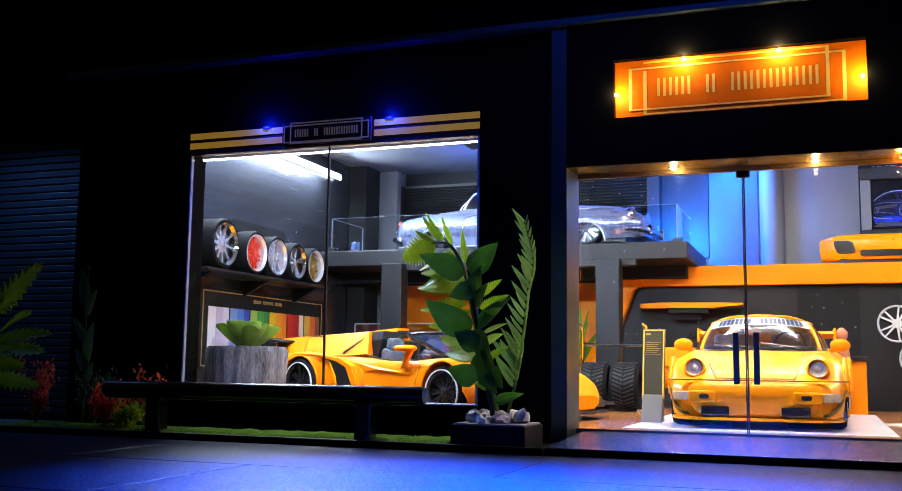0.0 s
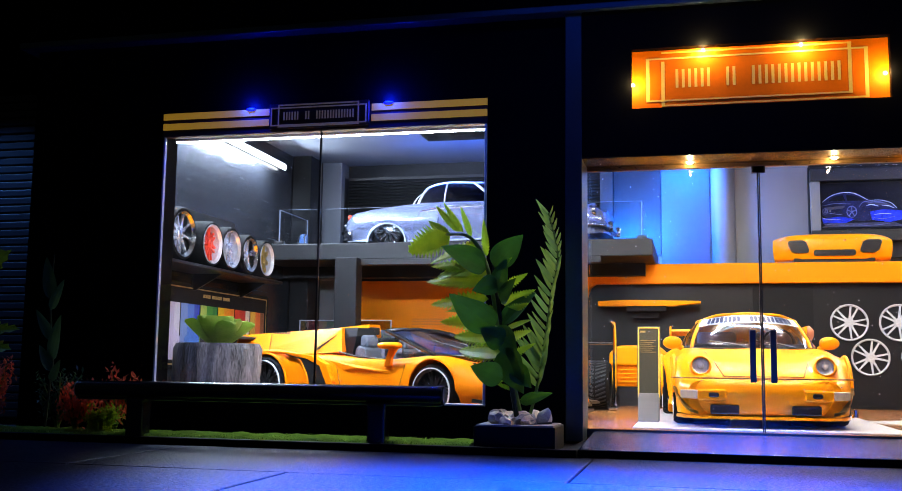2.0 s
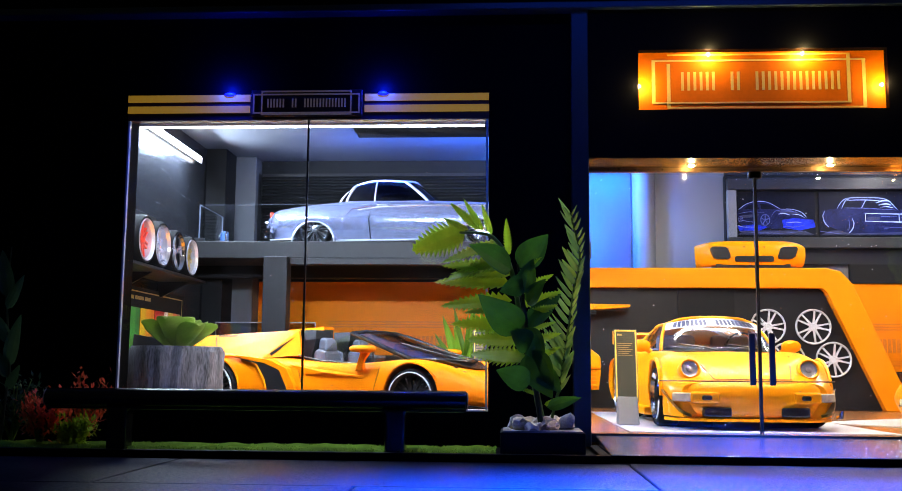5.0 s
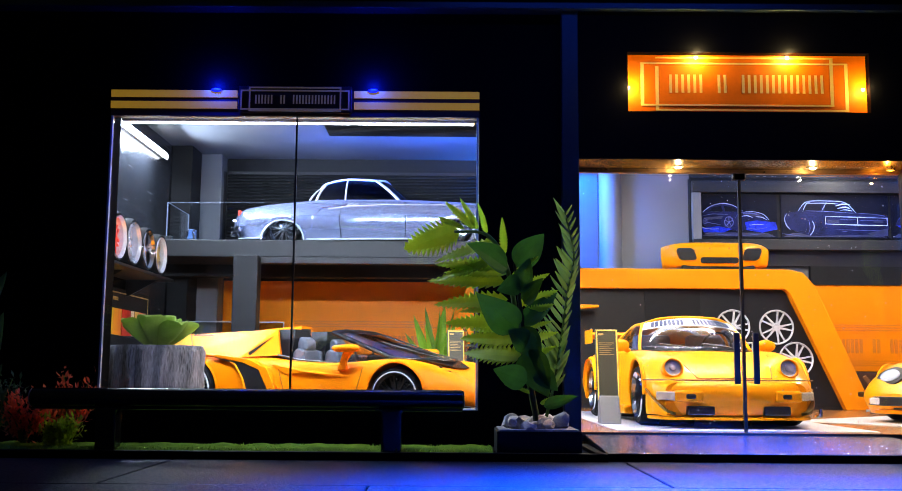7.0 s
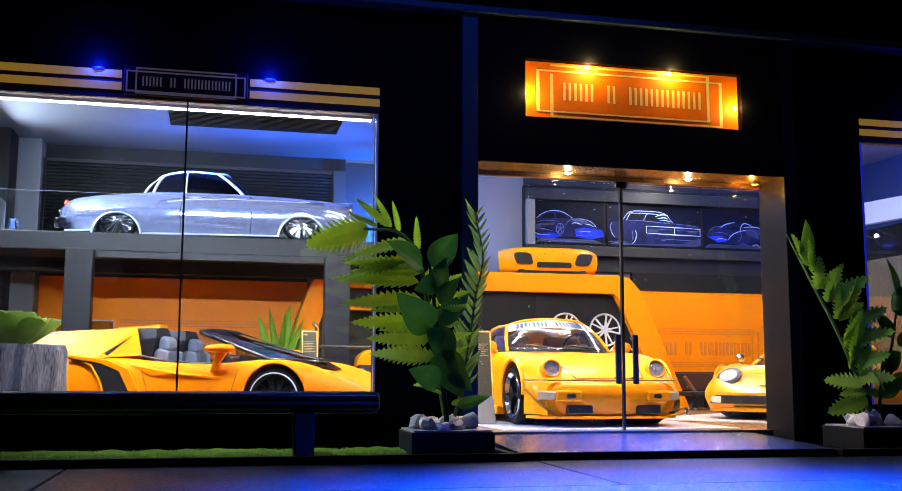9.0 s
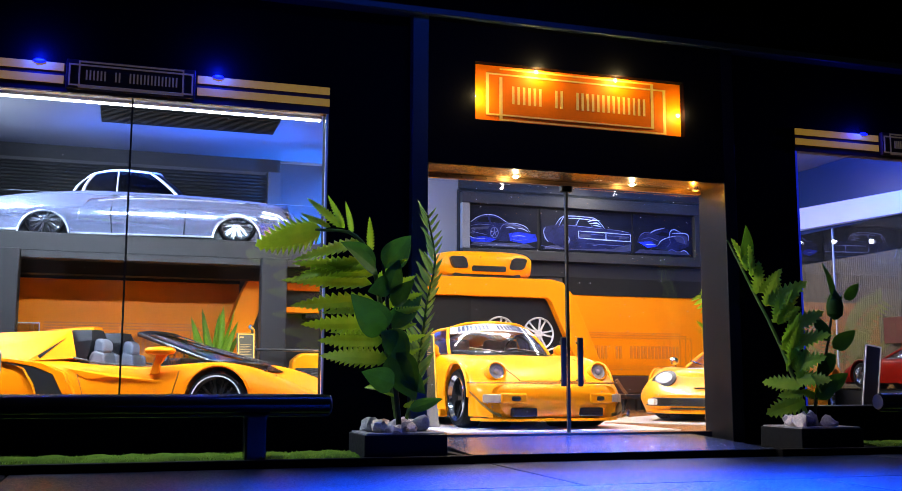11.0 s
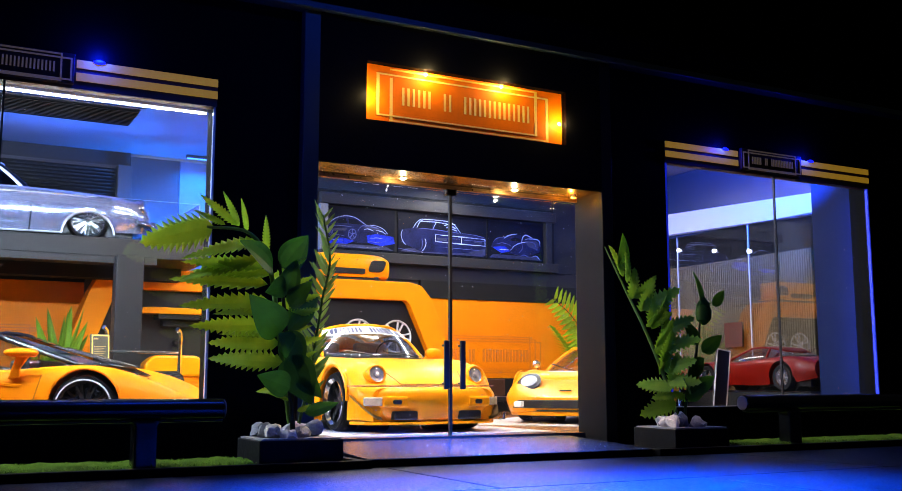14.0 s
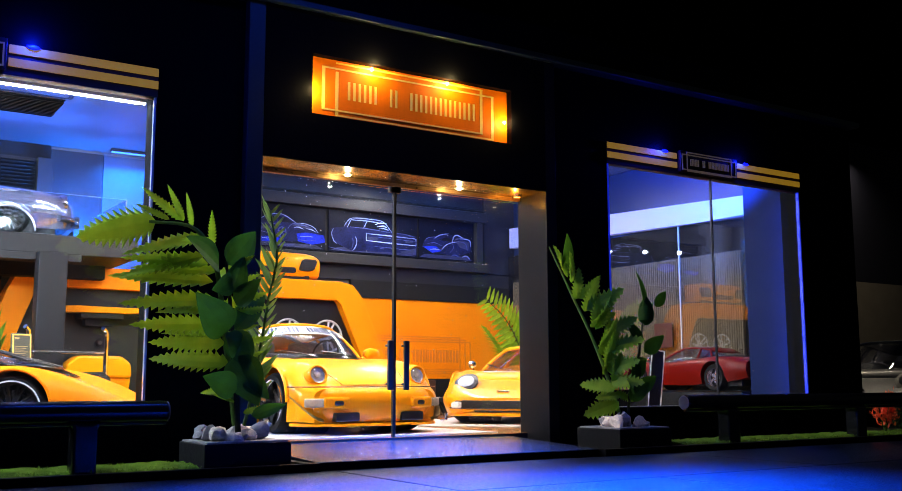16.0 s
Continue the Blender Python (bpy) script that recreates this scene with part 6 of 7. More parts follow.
part("grille", prism(B(), rounded(0, 0.165, 0.62, 0.095, 0.035), "y", -0.185, -0.12), TRIM, b, "black slotted grille")
for z in (0.145, 0.172):
    part("grille_bar", box(B(), -0.27, 0.27, -0.192, -0.186, z, z + 0.008), GREY, b)
part("stand", box(B(), -0.6, 0.6, -0.1, 0.3, 0.0, 0.09, 0.01), TRIM, b)

# wheels on the side wall
SHOWCHROME = mat("bright_show_chrome", (0.80, 0.83, 0.92), 0.18, metal=0.72, vary=0.3, scale=300)
STYLES = ((2.05, .35, SHOWCHROME, 10, "mesh", DISHCHROME, TRIM, "black and chrome"), (2.86, .315, REDPAINT, 7, "mesh", BRIGHT, REDPAINT, "red"), (3.45, .315, SHOWCHROME, 11, "mesh", SHOWCHROME, ALLOY, "chrome"), (4.06, .30, SHOWCHROME, 6, "split", DISHCHROME, TRIM, "silver"), (4.66, .295, GOLD, 8, "mesh", BRIGHT, TRIM, "gold"))
for y, r, mm, n, style, lip, back, word in STYLES:
    w = thing("tyre_exhibit", "tyre on a %s spoked rim on the wall shelf" % word, "wheel", at(-5.47, y, 1.865 + r, 0, 0, 90), "wheels on the shelf")
    wheel(w, 0, 0, 0, r, r * 0.84, 0.36, mm, n, style, -1, lip, 0.2, "low-profile black tyre", 0.07, back)
sh = thing("wall_shelf", "black wall shelf on brackets under the row of wheels", "shelf", at(0, 0, 0))
part("board", box(B(), -5.85, -5.25, 1.6, 5.2, 1.825, 1.865, 0.006), TRIM, sh)
for y in (1.9, 3.4, 4.9):
    part("bracket", prism(B(), [(-5.85, 1.6), (-5.8, 1.6), (-5.4, 1.825), (-5.85, 1.825)], "y", y - 0.02, y + 0.02), TRIM, sh)
# faint reflection on the wall, laid on as a thin grey board
part("wall_light_bar", box(B(), -5.85, -5.82, 3.0, 4.6, 2.56, 2.72), GREY, sh)

po = thing("colour_board", "black wall board with rainbow paint swatches and small car pictures", "poster", at(0, 0, 0))
part("board", box(B(), -5.85, -5.835, 2.3, 5.98, 0.5, 1.68), MATT, po)
part("border", frame_lines(B(), 2.36, 5.92, 0.55, 1.63, 0.018, -0.004, 0.0), GOLDLINE, po, place=pose(-5.8345 * S, 0, 0, 0, 0, 90))
bm = B()
bars(bm, 3.7, 1.51, (1,) * 5 + (0,) + (1,) * 7 + (0,) + (1,) * 5, 0.05, -0.004, 0.0, 0.01, 0.045)
part("heading", bm, GOLDLINE, po, place=pose(-5.8345 * S, 0, 0, 0, 0, 90))
SW = [(0.75, 0.75, 0.78), (0.5, 0.45, 0.6), (0.62, 0.6, 0.68), (0.2, 0.3, 0.6), (0.08, 0.2, 0.6), (0.02, 0.06, 0.4), (0.35, 0.5, 0.1), (0.05, 0.3, 0.05), (0.02, 0.2, 0.05), (0.8, 0.5, 0.02), (0.85, 0.3, 0.02), (0.8, 0.2, 0.02), (0.6, 0.03, 0.02), (0.45, 0.02, 0.02), (0.75, 0.6, 0.5), (0.7, 0.4, 0.05), (0.8, 0.15, 0.03), (0.3, 0.1, 0.05)]
for i, c in enumerate(SW):
    y = 2.5 + i * 0.187
    s = part("swatch", box(B(), -5.835, -5.828, y, y + (0.187 if i % 3 < 2 else 0.15), 0.62, 1.40), mat("swatch_paint", c, 0.35, vary=0.05), po)
for k in range(6):
    y = 2.62 + k * 0.561
    pts = [(y, 0.86), (y, 0.94), (y + 0.08, 0.97), (y + 0.15, 1.06), (y + 0.27, 1.06), (y + 0.34, 0.97), (y + 0.42, 0.94), (y + 0.42, 0.86)]
    part("car_picture", prism(B(), pts, "x", -5.828, -5.824), mat("picture_ink", SW[(k * 3 + 1) % 18], 0.3, vary=0.3), po)

# stone planter with succulent
pl = thing("succulent_planter", "grey ribbed stone planter with a pale green succulent", "planter", at(-4.2, 0.93, 0))
bm = B()
rows = []
for z, k in ((0, 0.96), (0.03, 1), (0.4, 1.0), (0.74, 1.0), (0.80, 0.97), (0.80, 0.86), (0.70, 0.84)):
    row = []
    for i in range(72):
        a = math.tau * i / 72
        r = 0.465 * k + (0.05 * (abs(math.sin(a * 9 + 1.5 * noise.noise(Vector((a, z * 2, 0))))) ** 0.6 - 0.6) + 0.02 * noise.noise(Vector((a * 3, z * 6, 1)))) * (1 if z < 0.78 else 0.3)
        row.append(bm.verts.new((r * math.cos(a), r * math.sin(a), z)))
    rows.append(row)
for u, w in zip(rows, rows[1:]):
    for i in range(72):
        bm.faces.new((u[i], u[(i + 1) % 72], w[(i + 1) % 72], w[i]))
bm.faces.new(rows[0][::-1]), bm.faces.new(rows[-1])
part("pot", bm, CONCRETE, pl, smooth=30)


def fleshy_leaf(length, width, thick):
    """A spoon-shaped leaf along +x, cupped upwards, with a pointed tip."""
    bm = B()
    rows = []
    for j in range(11):
        t = j / 10
        w = width * (0.30 + 0.70 * math.sin(min(1, t / 0.72) * math.pi / 2)) * (1 if t < 0.72 else max(0.06, math.sqrt(max(0.0, 1 - ((t - 0.72) / 0.285) ** 2))))
        c = Vector((length * t, 0, 0.18 * length * t * t))
        rows.append([bm.verts.new(c + Vector((0, w * math.cos(a), thick * (1 - 0.5 * t) * math.sin(a) + 0.62 * w * math.cos(a) ** 2))) for a in np.linspace(0, math.tau, 13)[:-1]])
    for u, w in zip(rows, rows[1:]):
        for i in range(12):
            bm.faces.new((u[i], u[(i + 1) % 12], w[(i + 1) % 12], w[i]))
    bm.faces.new(rows[-1]), bm.faces.new(rows[0])
    return bm


lf = None
for ring, n, rise, scale in ((0, 7, 22, 1.0), (1, 5, 40, 0.80), (2, 3, 60, 0.56)):
    for i in range(n):
        m = at(0, 0, 0.76 + 0.02 * ring, 0, 0, i * 360 / n + ring * 27 + 11) @ pose(0, 0, 0, 0, -rise - 5 * (i % 3), 0) @ Matrix.Diagonal((scale, scale, scale, 1))
        lf = part("leaf", fleshy_leaf(0.47, 0.150, 0.030), PALELEAF, pl, place=m, smooth=True) if lf is None else again(lf, pl, m)

# information stands
STANDGREY = mat("olive_grey_panel", (0.06, 0.06, 0.045), 0.4, vary=0.15)


def stand(x, y, z, w, h, tilt, label, rz=0):
    s = thing("information_stand", label, "sign", at(x, y, z, 0, 0, rz))
    part("base", prism(B(), [(-0.16, 0), (0.08, 0), (0.04, 0.30), (-0.02, 0.30)], "x", -w / 2 * 0.9, w / 2 * 0.9, 0.012), MIDGREY, s)
    p = part("panel", box(B(), -w / 2, w / 2, -0.02, 0.02, 0, h, 0.006), STANDGREY, s, place=at(0, 0, 0.24, -tilt))
    part("border", frame_lines(B(), -w / 2 + 0.008, w / 2 - 0.008, 0.01, h - 0.01, 0.014, -0.026, -0.02), SIGNYEL, p, "thin yellow border")
    bm = B()
    box(bm, -w / 2 + 0.035, -w / 2 + 0.09, -0.025, -0.02, h - 0.07, h - 0.05)
    for k in range(7):
        box(bm, -w / 2 + 0.035, w / 2 - 0.05 - 0.02 * (k % 3), -0.025, -0.02, h - 0.16 - k * 0.022, h - 0.155 - k * 0.022)
    part("text_lines", bm, GOLDLINE, p)
    return s


stand(0.53, 1.72, 0.012, 0.25, 0.80, 10, "tall dark information stand with a thin yellow border")
stand(-1.12, 4.5, 0, 0.24, 0.90, 6, "small dark menu-like stand with a pale border", 14)
e = thing("easel_board", "leaning dark board with a pale border", "sign", at(6.22, 1.5, 0, 0, 8, 0))
part("panel", box(B(), -0.12, 0.12, -0.015, 0.015, 0.0, 0.98, 0.005), TRIM, e)
part("border", frame_lines(B(), -0.12, 0.12, 0.0, 0.98, 0.018, -0.02, -0.015), WHITE, e)

# tyre rack
rk = thing("tyre_rack", "chrome tyre rack holding two fat treaded tyres", "rack", at(0, 0, 0))
for x in (-1.0, -0.06):
    part("upright", tube(B(), [(x, 4.9, 0.0), (x, 4.9, 1.12), (x - 0.015, 4.87, 1.2), (x - 0.06, 4.83, 1.24)], 0.03, 8), CHROME, rk, smooth=True)
    part("foot", box(B(), x - 0.06, x + 0.06, 4.4, 5.05, 0.0, 0.05, 0.012), CHROME, rk)
part("cross_bar", tube(B(), [(-1.0, 4.9, 0.93), (-0.06, 4.9, 0.93)], 0.022, 8), CHROME, rk)
part("cross_bar", tube(B(), [(-1.0, 4.9, 0.14), (-0.06, 4.9, 0.14)], 0.022, 8), CHROME, rk)
for x in (-0.30, -0.74):
    ty = part("tyre", lathe(B(), [(0.2, -0.19), (0.29, -0.2), (0.325, -0.16), (0.33, 0), (0.325, 0.16), (0.29, 0.2), (0.2, 0.19)], (x, 4.62, 0.345), "x", 36, close=True), RUBBER, rk, "black treaded tyre", smooth=True)
    tb = None
    for i in range(34):
        bm = B()
        for s in (-1, 1):
            panel(bm, [(s * 0.01, -0.01, 0.328), (s * 0.15, 0.05, 0.322), (s * 0.15, 0.075, 0.322), (s * 0.01, 0.015, 0.328)], 0.008 * s)
        if tb is None:
            tb = part("tread_block", bm, GREY, ty, place=pose(x * S, 4.62 * S, 0.345 * S, i * 360 / 34))
        else:
            bm.free()
            again(tb, ty, pose(x * S, 4.62 * S, 0.345 * S, i * 360 / 34))

# rear body clip with louvres
cl = thing("engine_cover", "orange louvred rear engine cover standing against the wall", "car part", at(0.2, 6.35, 0))
part("upper_shell", prism(B(), [(-0.46, .62), (0.46, .62), (0.44, .82), (0.3, .93), (-0.3, .93), (-0.44, .82)], "y", -0.1, 0.3, 0.04), PAINT, cl)
part("skirt", prism(B(), [(-0.40, .3), (0.42, .3), (0.46, .62), (-0.42, .62)], "y", -0.02, 0.2, 0.02), PAINT, cl)
for k in range(4):
    part("louvre", box(B(), -0.36, 0.38, -0.06, -0.02, 0.36 + k * 0.06, 0.385 + k * 0.06, 0.006), PAINT, cl)
part("leg", box(B(), -0.3, 0.3, 0.0, 0.15, 0.0, 0.3), TRIM, cl)

# workbench block and figurine behind the coupe
wb = thing("workbench", "orange cabinet with a dark worktop", "cabinet", at(2.72, 5.6, 0))
part("cabinet", box(B(), -0.2, 0.14, -0.3, 0.3, 0.0, 0.74, 0.012), ORANGE, wb)
part("worktop", box(B(), -0.24, 0.18, -0.34, 0.34, 0.74, 0.80, 0.01), TRIM, wb)
bm = lathe(B(), [(0.09, 0.0), (0.13, 0.3), (0.10, 0.75), (0.14, 1.0), (0.12, 1.2), (0.05, 1.3), (0.1, 1.4), (0.105, 1.5), (0.03, 1.58)], axis="z", seg=20)
tagged(part("figurine", bm, SKIN, smooth=60, place=at(2.55, 5.0, 0.012) @ Matrix.Diagonal((0.74, 0.74, 0.74, 1))), "small painted resin figurine standing behind the coupe", "figurine")
ch = thing("dark_trolley", "low dark trolley under the orange wall", "trolley", at(5.6, 6.3, 0))
part("tray", box(B(), -0.4, 0.4, -0.3, 0.3, 0.22, 0.3, 0.02), TRIM, ch)
for x in (-0.35, 0.35):
    part("leg", tube(B(), [(x * 0.6, 0, 0.26), (x, -0.1, 0.0)], 0.03), TRIM, ch)
bx = thing("display_box", "dark framed box on the orange wall plinth", "box", at(5.95, 7.5, 0))
part("case", box(B(), -0.45, 0.5, -0.2, 0.25, 0.3, 0.6, 0.015), MAROON, bx)
part("stand", box(B(), -0.3, 0.3, -0.1, 0.2, 0.0, 0.3), TRIM, bx)


# ---- plants ----
def blade(length, width, lift, fold=0.25, teeth=0, tip=1.6, n=10):
    """A leaf along +x, folded on its midrib, with a saw-toothed edge if asked."""
    bm = B()
    lines = {k: [] for k in (-2, -1, 0, 1, 2)}
    k = teeth * 2 if teeth else n
    for j in range(k + 1):
        t = j / k
        w = width * math.sin(math.pi * min(1, t ** 0.62)) ** (1 / tip) * (1 if t < 0.98 else 0.1) + 0.002
        x, z = length * t, lift * math.sin(t * 1.9)
        for c in lines:
            out = abs(c) / 2
            reach = w * (0.62 if abs(c) == 1 else 1.0) * (1 if c else 0)
            if teeth and abs(c) == 2:
                reach *= 1.28 if not j % 2 else 0.72
            lean = 0.35 * w if teeth and abs(c) == 2 and not j % 2 else 0
            lines[c].append(bm.verts.new((x + lean, reach * (1 if c > 0 else -1), z + fold * w * out ** 1.5)))
    for a, b in ((-2, -1), (-1, 0), (0, 1), (1, 2)):
        for j in range(k):
            bm.faces.new((lines[a][j], lines[a][j + 1], lines[b][j + 1], lines[b][j]))
    return bm


def toward(base, yaw, pitch, roll=0, scale=1.0):
    return at(*base) @ pose(0, 0, 0, 0, 0, yaw) @ pose(0, 0, 0, 0, -pitch, 0) @ pose(0, 0, 0, roll) @ Matrix.Diagonal((scale, scale, scale, 1))


def bent(points, t):
    return Vector([spline(np.arange(len(points)), [p[c] for p in points], t * (len(points) - 1)) for c in range(3)])


def leaf_at(base, tip, length, tilt=0.0, width=1.0):
    """Lays a leaf of the given length from base to tip, its face towards the street, tipped by tilt degrees."""
    base, tip = Vector(base), Vector(tip)
    d = tip - base
    k = d.length / length
    x = d.normalized()
    z = (Vector((0, -1, 0.35)) - x * Vector((0, -1, 0.35)).dot(x)).normalized()
    m = Matrix((x, z.cross(x), z)).transposed().to_4x4()
    return at(*base) @ m @ pose(0, 0, 0, tilt) @ Matrix.Diagonal((k, k * width, k, 1))


def sprout(plant, leaf, rows, length, depth=0.0, seed=1, spread=0.08, sway=30, rake=0.0, lean=(1.0, 0.0)):
    """Copies a leaf to base and tip places (x, z, x, z, width), scattered in depth; rake swings the tips back, lean turns the whole spray."""
    rnd = random.Random(seed)
    for x0, z0, x1, z1, w in rows:
        y = depth + rnd.uniform(-spread, spread) * 0.4
        y1 = y + rnd.uniform(-1, 0.6) * spread * 2 + rake * (x1 - x0)
        again(leaf, plant, leaf_at((x0 * lean[0], y + lean[1] * x0, z0), (x1 * lean[0], y1 + lean[1] * x1, z1), length, rnd.uniform(-sway, sway), w))


def rocks(pot, n, w, d, z, seed):
    rnd = random.Random(seed)
    for i in range(n):
        bm = B()
        bmesh.ops.create_icosphere(bm, subdivisions=2, radius=1)
        sx, sy, sz = rnd.uniform(0.05, 0.11), rnd.uniform(0.05, 0.09), rnd.uniform(0.05, 0.09)
        o = rnd.uniform(0, 99)
        for v in bm.verts:
            v.co *= 1 + 0.6 * noise.noise(v.co * 1.3 + Vector((o, 0, 0)))
            v.co = Vector((v.co.x * sx, v.co.y * sy, v.co.z * sz))
        part("pebble", bm, STONEDARK if i % 3 == 0 else STONE, pot, smooth=40, place=at(rnd.uniform(-w, w), rnd.uniform(-d, d), z + rnd.uniform(-0.03, 0.03), rnd.uniform(-30, 30), 0, rnd.uniform(0, 180)))


def planter_box(plant, w, d, h):
    bm = box(B(), -w, w, -d, d, 0, h, 0.008)
    pot = part("planter_box", bm, POTBLACK, plant, "square black planter")
    part("soil", box(B(), -w + 0.02, w - 0.02, -d + 0.02, d - 0.02, h, h + 0.012), STONEDARK, plant)
    return pot


# plant between the window and the doors
p1 = thing("potted_plant", "artificial plant with serrated ferns and dark oval leaves in black planter", "plant", at(-0.47, -0.82, -0.12), "entrance plants")
planter_box(p1, 0.345, 0.30, 0.2)
rocks(p1, 12, 0.24, 0.2, 0.24, 4)
# fern frond: stem leaning left, leaflets in two rows
fs = [(0.02, 0, 0.2), (-0.09, -0.08, 0.72), (-0.18, -0.15, 1.15), (-0.27, -0.18, 1.58), (-0.43, -0.14, 1.83), (-0.70, 0.10, 1.89)]
part("stem", tube(B(), [bent(fs, t) for t in np.linspace(0, 1, 24)], 0.03, 8, 0.012), STEM, p1, smooth=True)
fl = part("fern_leaf", blade(0.6, 0.056, 0.02, 0.3, 13, 1.25), FERN, p1, "bright green serrated leaflet", place=leaf_at((-0.27, -0.16, 1.42), (-0.93, 0.34, 1.46), 0.6, 10, 1.0))
sprout(p1, fl, ((-0.25, 1.28, -0.86, 1.25, 1.0), (-0.23, 1.10, -0.77, 1.10, 1.05), (-0.17, .95, -0.63, .96, 1.25), (-0.13, .80, -0.60, .83, 1.3), (-0.30, 1.56, -0.86, 1.60, 1.1), (-0.34, 1.76, -0.86, 1.62, 1.15), (-0.34, 1.62, -0.85, 1.46, 1.0), (-0.24, 1.50, -0.78, 1.53, 0.9), (-0.20, 1.2, -0.66, 1.17, 1.0), (-0.15, 1.02, -0.55, 1.02, 1.0), (-0.10, .60, -0.26, .57, 1.3), (-0.05, .5, -0.22, .56, 1.2)), 0.6, -0.15, 3, 0.1, rake=-0.75)
sprout(p1, fl, ((-0.18, 1.36, .10, 1.50, 1.3), (-0.16, 1.25, .17, 1.36, 1.25), (-0.14, 1.15, .13, 1.24, 1.3), (-0.12, 1.02, .13, 1.10, 1.3), (-0.12, .92, .16, 1.0, 1.2), (-0.22, 1.46, .0, 1.62, 1.1), (-0.1, .78, .16, .90, 1.2), (.02, .42, .24, .46, 1.5)), 0.6, -0.08, 5, 0.08, rake=-0.5)
sprout(p1, fl, ((-0.52, 1.88, -0.78, 2.14, .9), (-0.50, 1.88, -0.66, 2.14, .9), (-0.43, 1.84, -0.51, 2.1, 1.0), (-0.28, 1.66, -0.30, 1.98, 1.0), (-0.62, 1.88, -0.84, 2.0, .9), (-0.36, 1.74, -0.55, 1.72, 1.3)), 0.6, -0.12, 8, 0.08, rake=-0.4)
part("fern_leaf", blade(0.50, 0.098, -0.02, 0.15, 12), FERN, p1, "broad bright green serrated leaf", place=leaf_at((-0.66, 0.08, 1.90), (-1.17, 0.44, 1.77), 0.5, -35))
# dark oval leaves on a second stem
ds = [(0.0, -0.08, 0.2), (-0.06, -0.15, 0.6), (-0.12, -0.21, 1.0), (-0.17, -0.24, 1.35), (-0.20, -0.24, 1.58)]
part("dark_stem", tube(B(), [bent(ds, t) for t in np.linspace(0, 1, 18)], 0.024, 8, 0.012), DARKSTEM, p1, smooth=True)
dl = part("oval_leaf", blade(0.4, 0.12, 0.03, 0.25, 0, 1.1, 14), DARKLEAF, p1, "dark green oval leaf", place=leaf_at((-0.19, -0.25, 1.55), (0.05, -0.16, 1.83), 0.4, 10, 1.0))
sprout(p1, dl, ((-0.26, 1.53, -0.62, 1.70, .9), (-0.16, 1.33, -0.07, 1.62, .95), (-0.15, 1.42, -0.36, 1.34, 1.2), (-0.18, 1.03, -0.53, 1.32, .9), (-0.11, 1.05, .17, 1.32, .85), (-0.14, 1.05, .02, .76, 1.1), (-0.10, .86, .09, .48, 1.15), (-0.10, .60, -0.38, .70, 1.15), (-0.10, .90, -0.28, 1.02, 1.2), (-0.02, .70, .15, .52, 1.1), (.04, .40, .32, .48, .6), (-0.12, 1.24, .04, 1.44, 1.0)), 0.4, -0.24, 7, 0.08, 35, rake=0.25)
# arching palm frond at the door side
ps = [(0.06, 0.05, 0.2), (0.16, 0.05, 0.6), (0.21, 0.05, .9), (0.27, 0.04, 1.33), (0.33, 0.03, 1.67), (0.25, 0.0, 2.05)]
part("palm_stem", tube(B(), [bent(ps, t) for t in np.linspace(0, 1, 24)], 0.016, 6, 0.008), STEM, p1, smooth=True)
pf = part("palm_leaflet", blade(0.3, 0.024, -0.03, 0.3, 0, 1.4, 8), PALMLEAF, p1, "slim palm leaflet", place=leaf_at(bent(ps, 0.3), bent(ps, 0.3) + Vector((-0.2, 0, 0.2)), 0.3))
rnd = random.Random(12)
for i in range(26):
    t = 0.16 + i * 0.033
    q = bent(ps, t)
    l = 0.36 * (1.1 - 0.6 * t) * rnd.uniform(0.8, 1.15)
    again(pf, p1, leaf_at(q, q + Vector((-0.52, rnd.uniform(-.5, .3), 0.78)) * l, 0.3, rnd.uniform(-40, 40), 0.9 + 0.4 * t))
    again(pf, p1, leaf_at(q, q + Vector((0.25, rnd.uniform(-.9, -.4), 0.55)) * l * 0.75, 0.3, rnd.uniform(-40, 40), 1.1))

# plant on the other side of the doors
p2 = thing("potted_plant", "artificial plant with narrow fern and rosebud stem in black planter", "plant", at(3.68, -0.72, -0.12), "entrance plants")
planter_box(p2, 0.345, 0.32, 0.2)
rocks(p2, 10, 0.24, 0.2, 0.24, 9)
def sprout_big(plant, leaf, rows, *rest, **more):
    sprout(plant, leaf, [(a * 1.15, 0.2 + (b - 0.2) * 1.15, c * 1.15, 0.2 + (d - 0.2) * 1.15, w) for a, b, c, d, w in rows], *rest, **more)


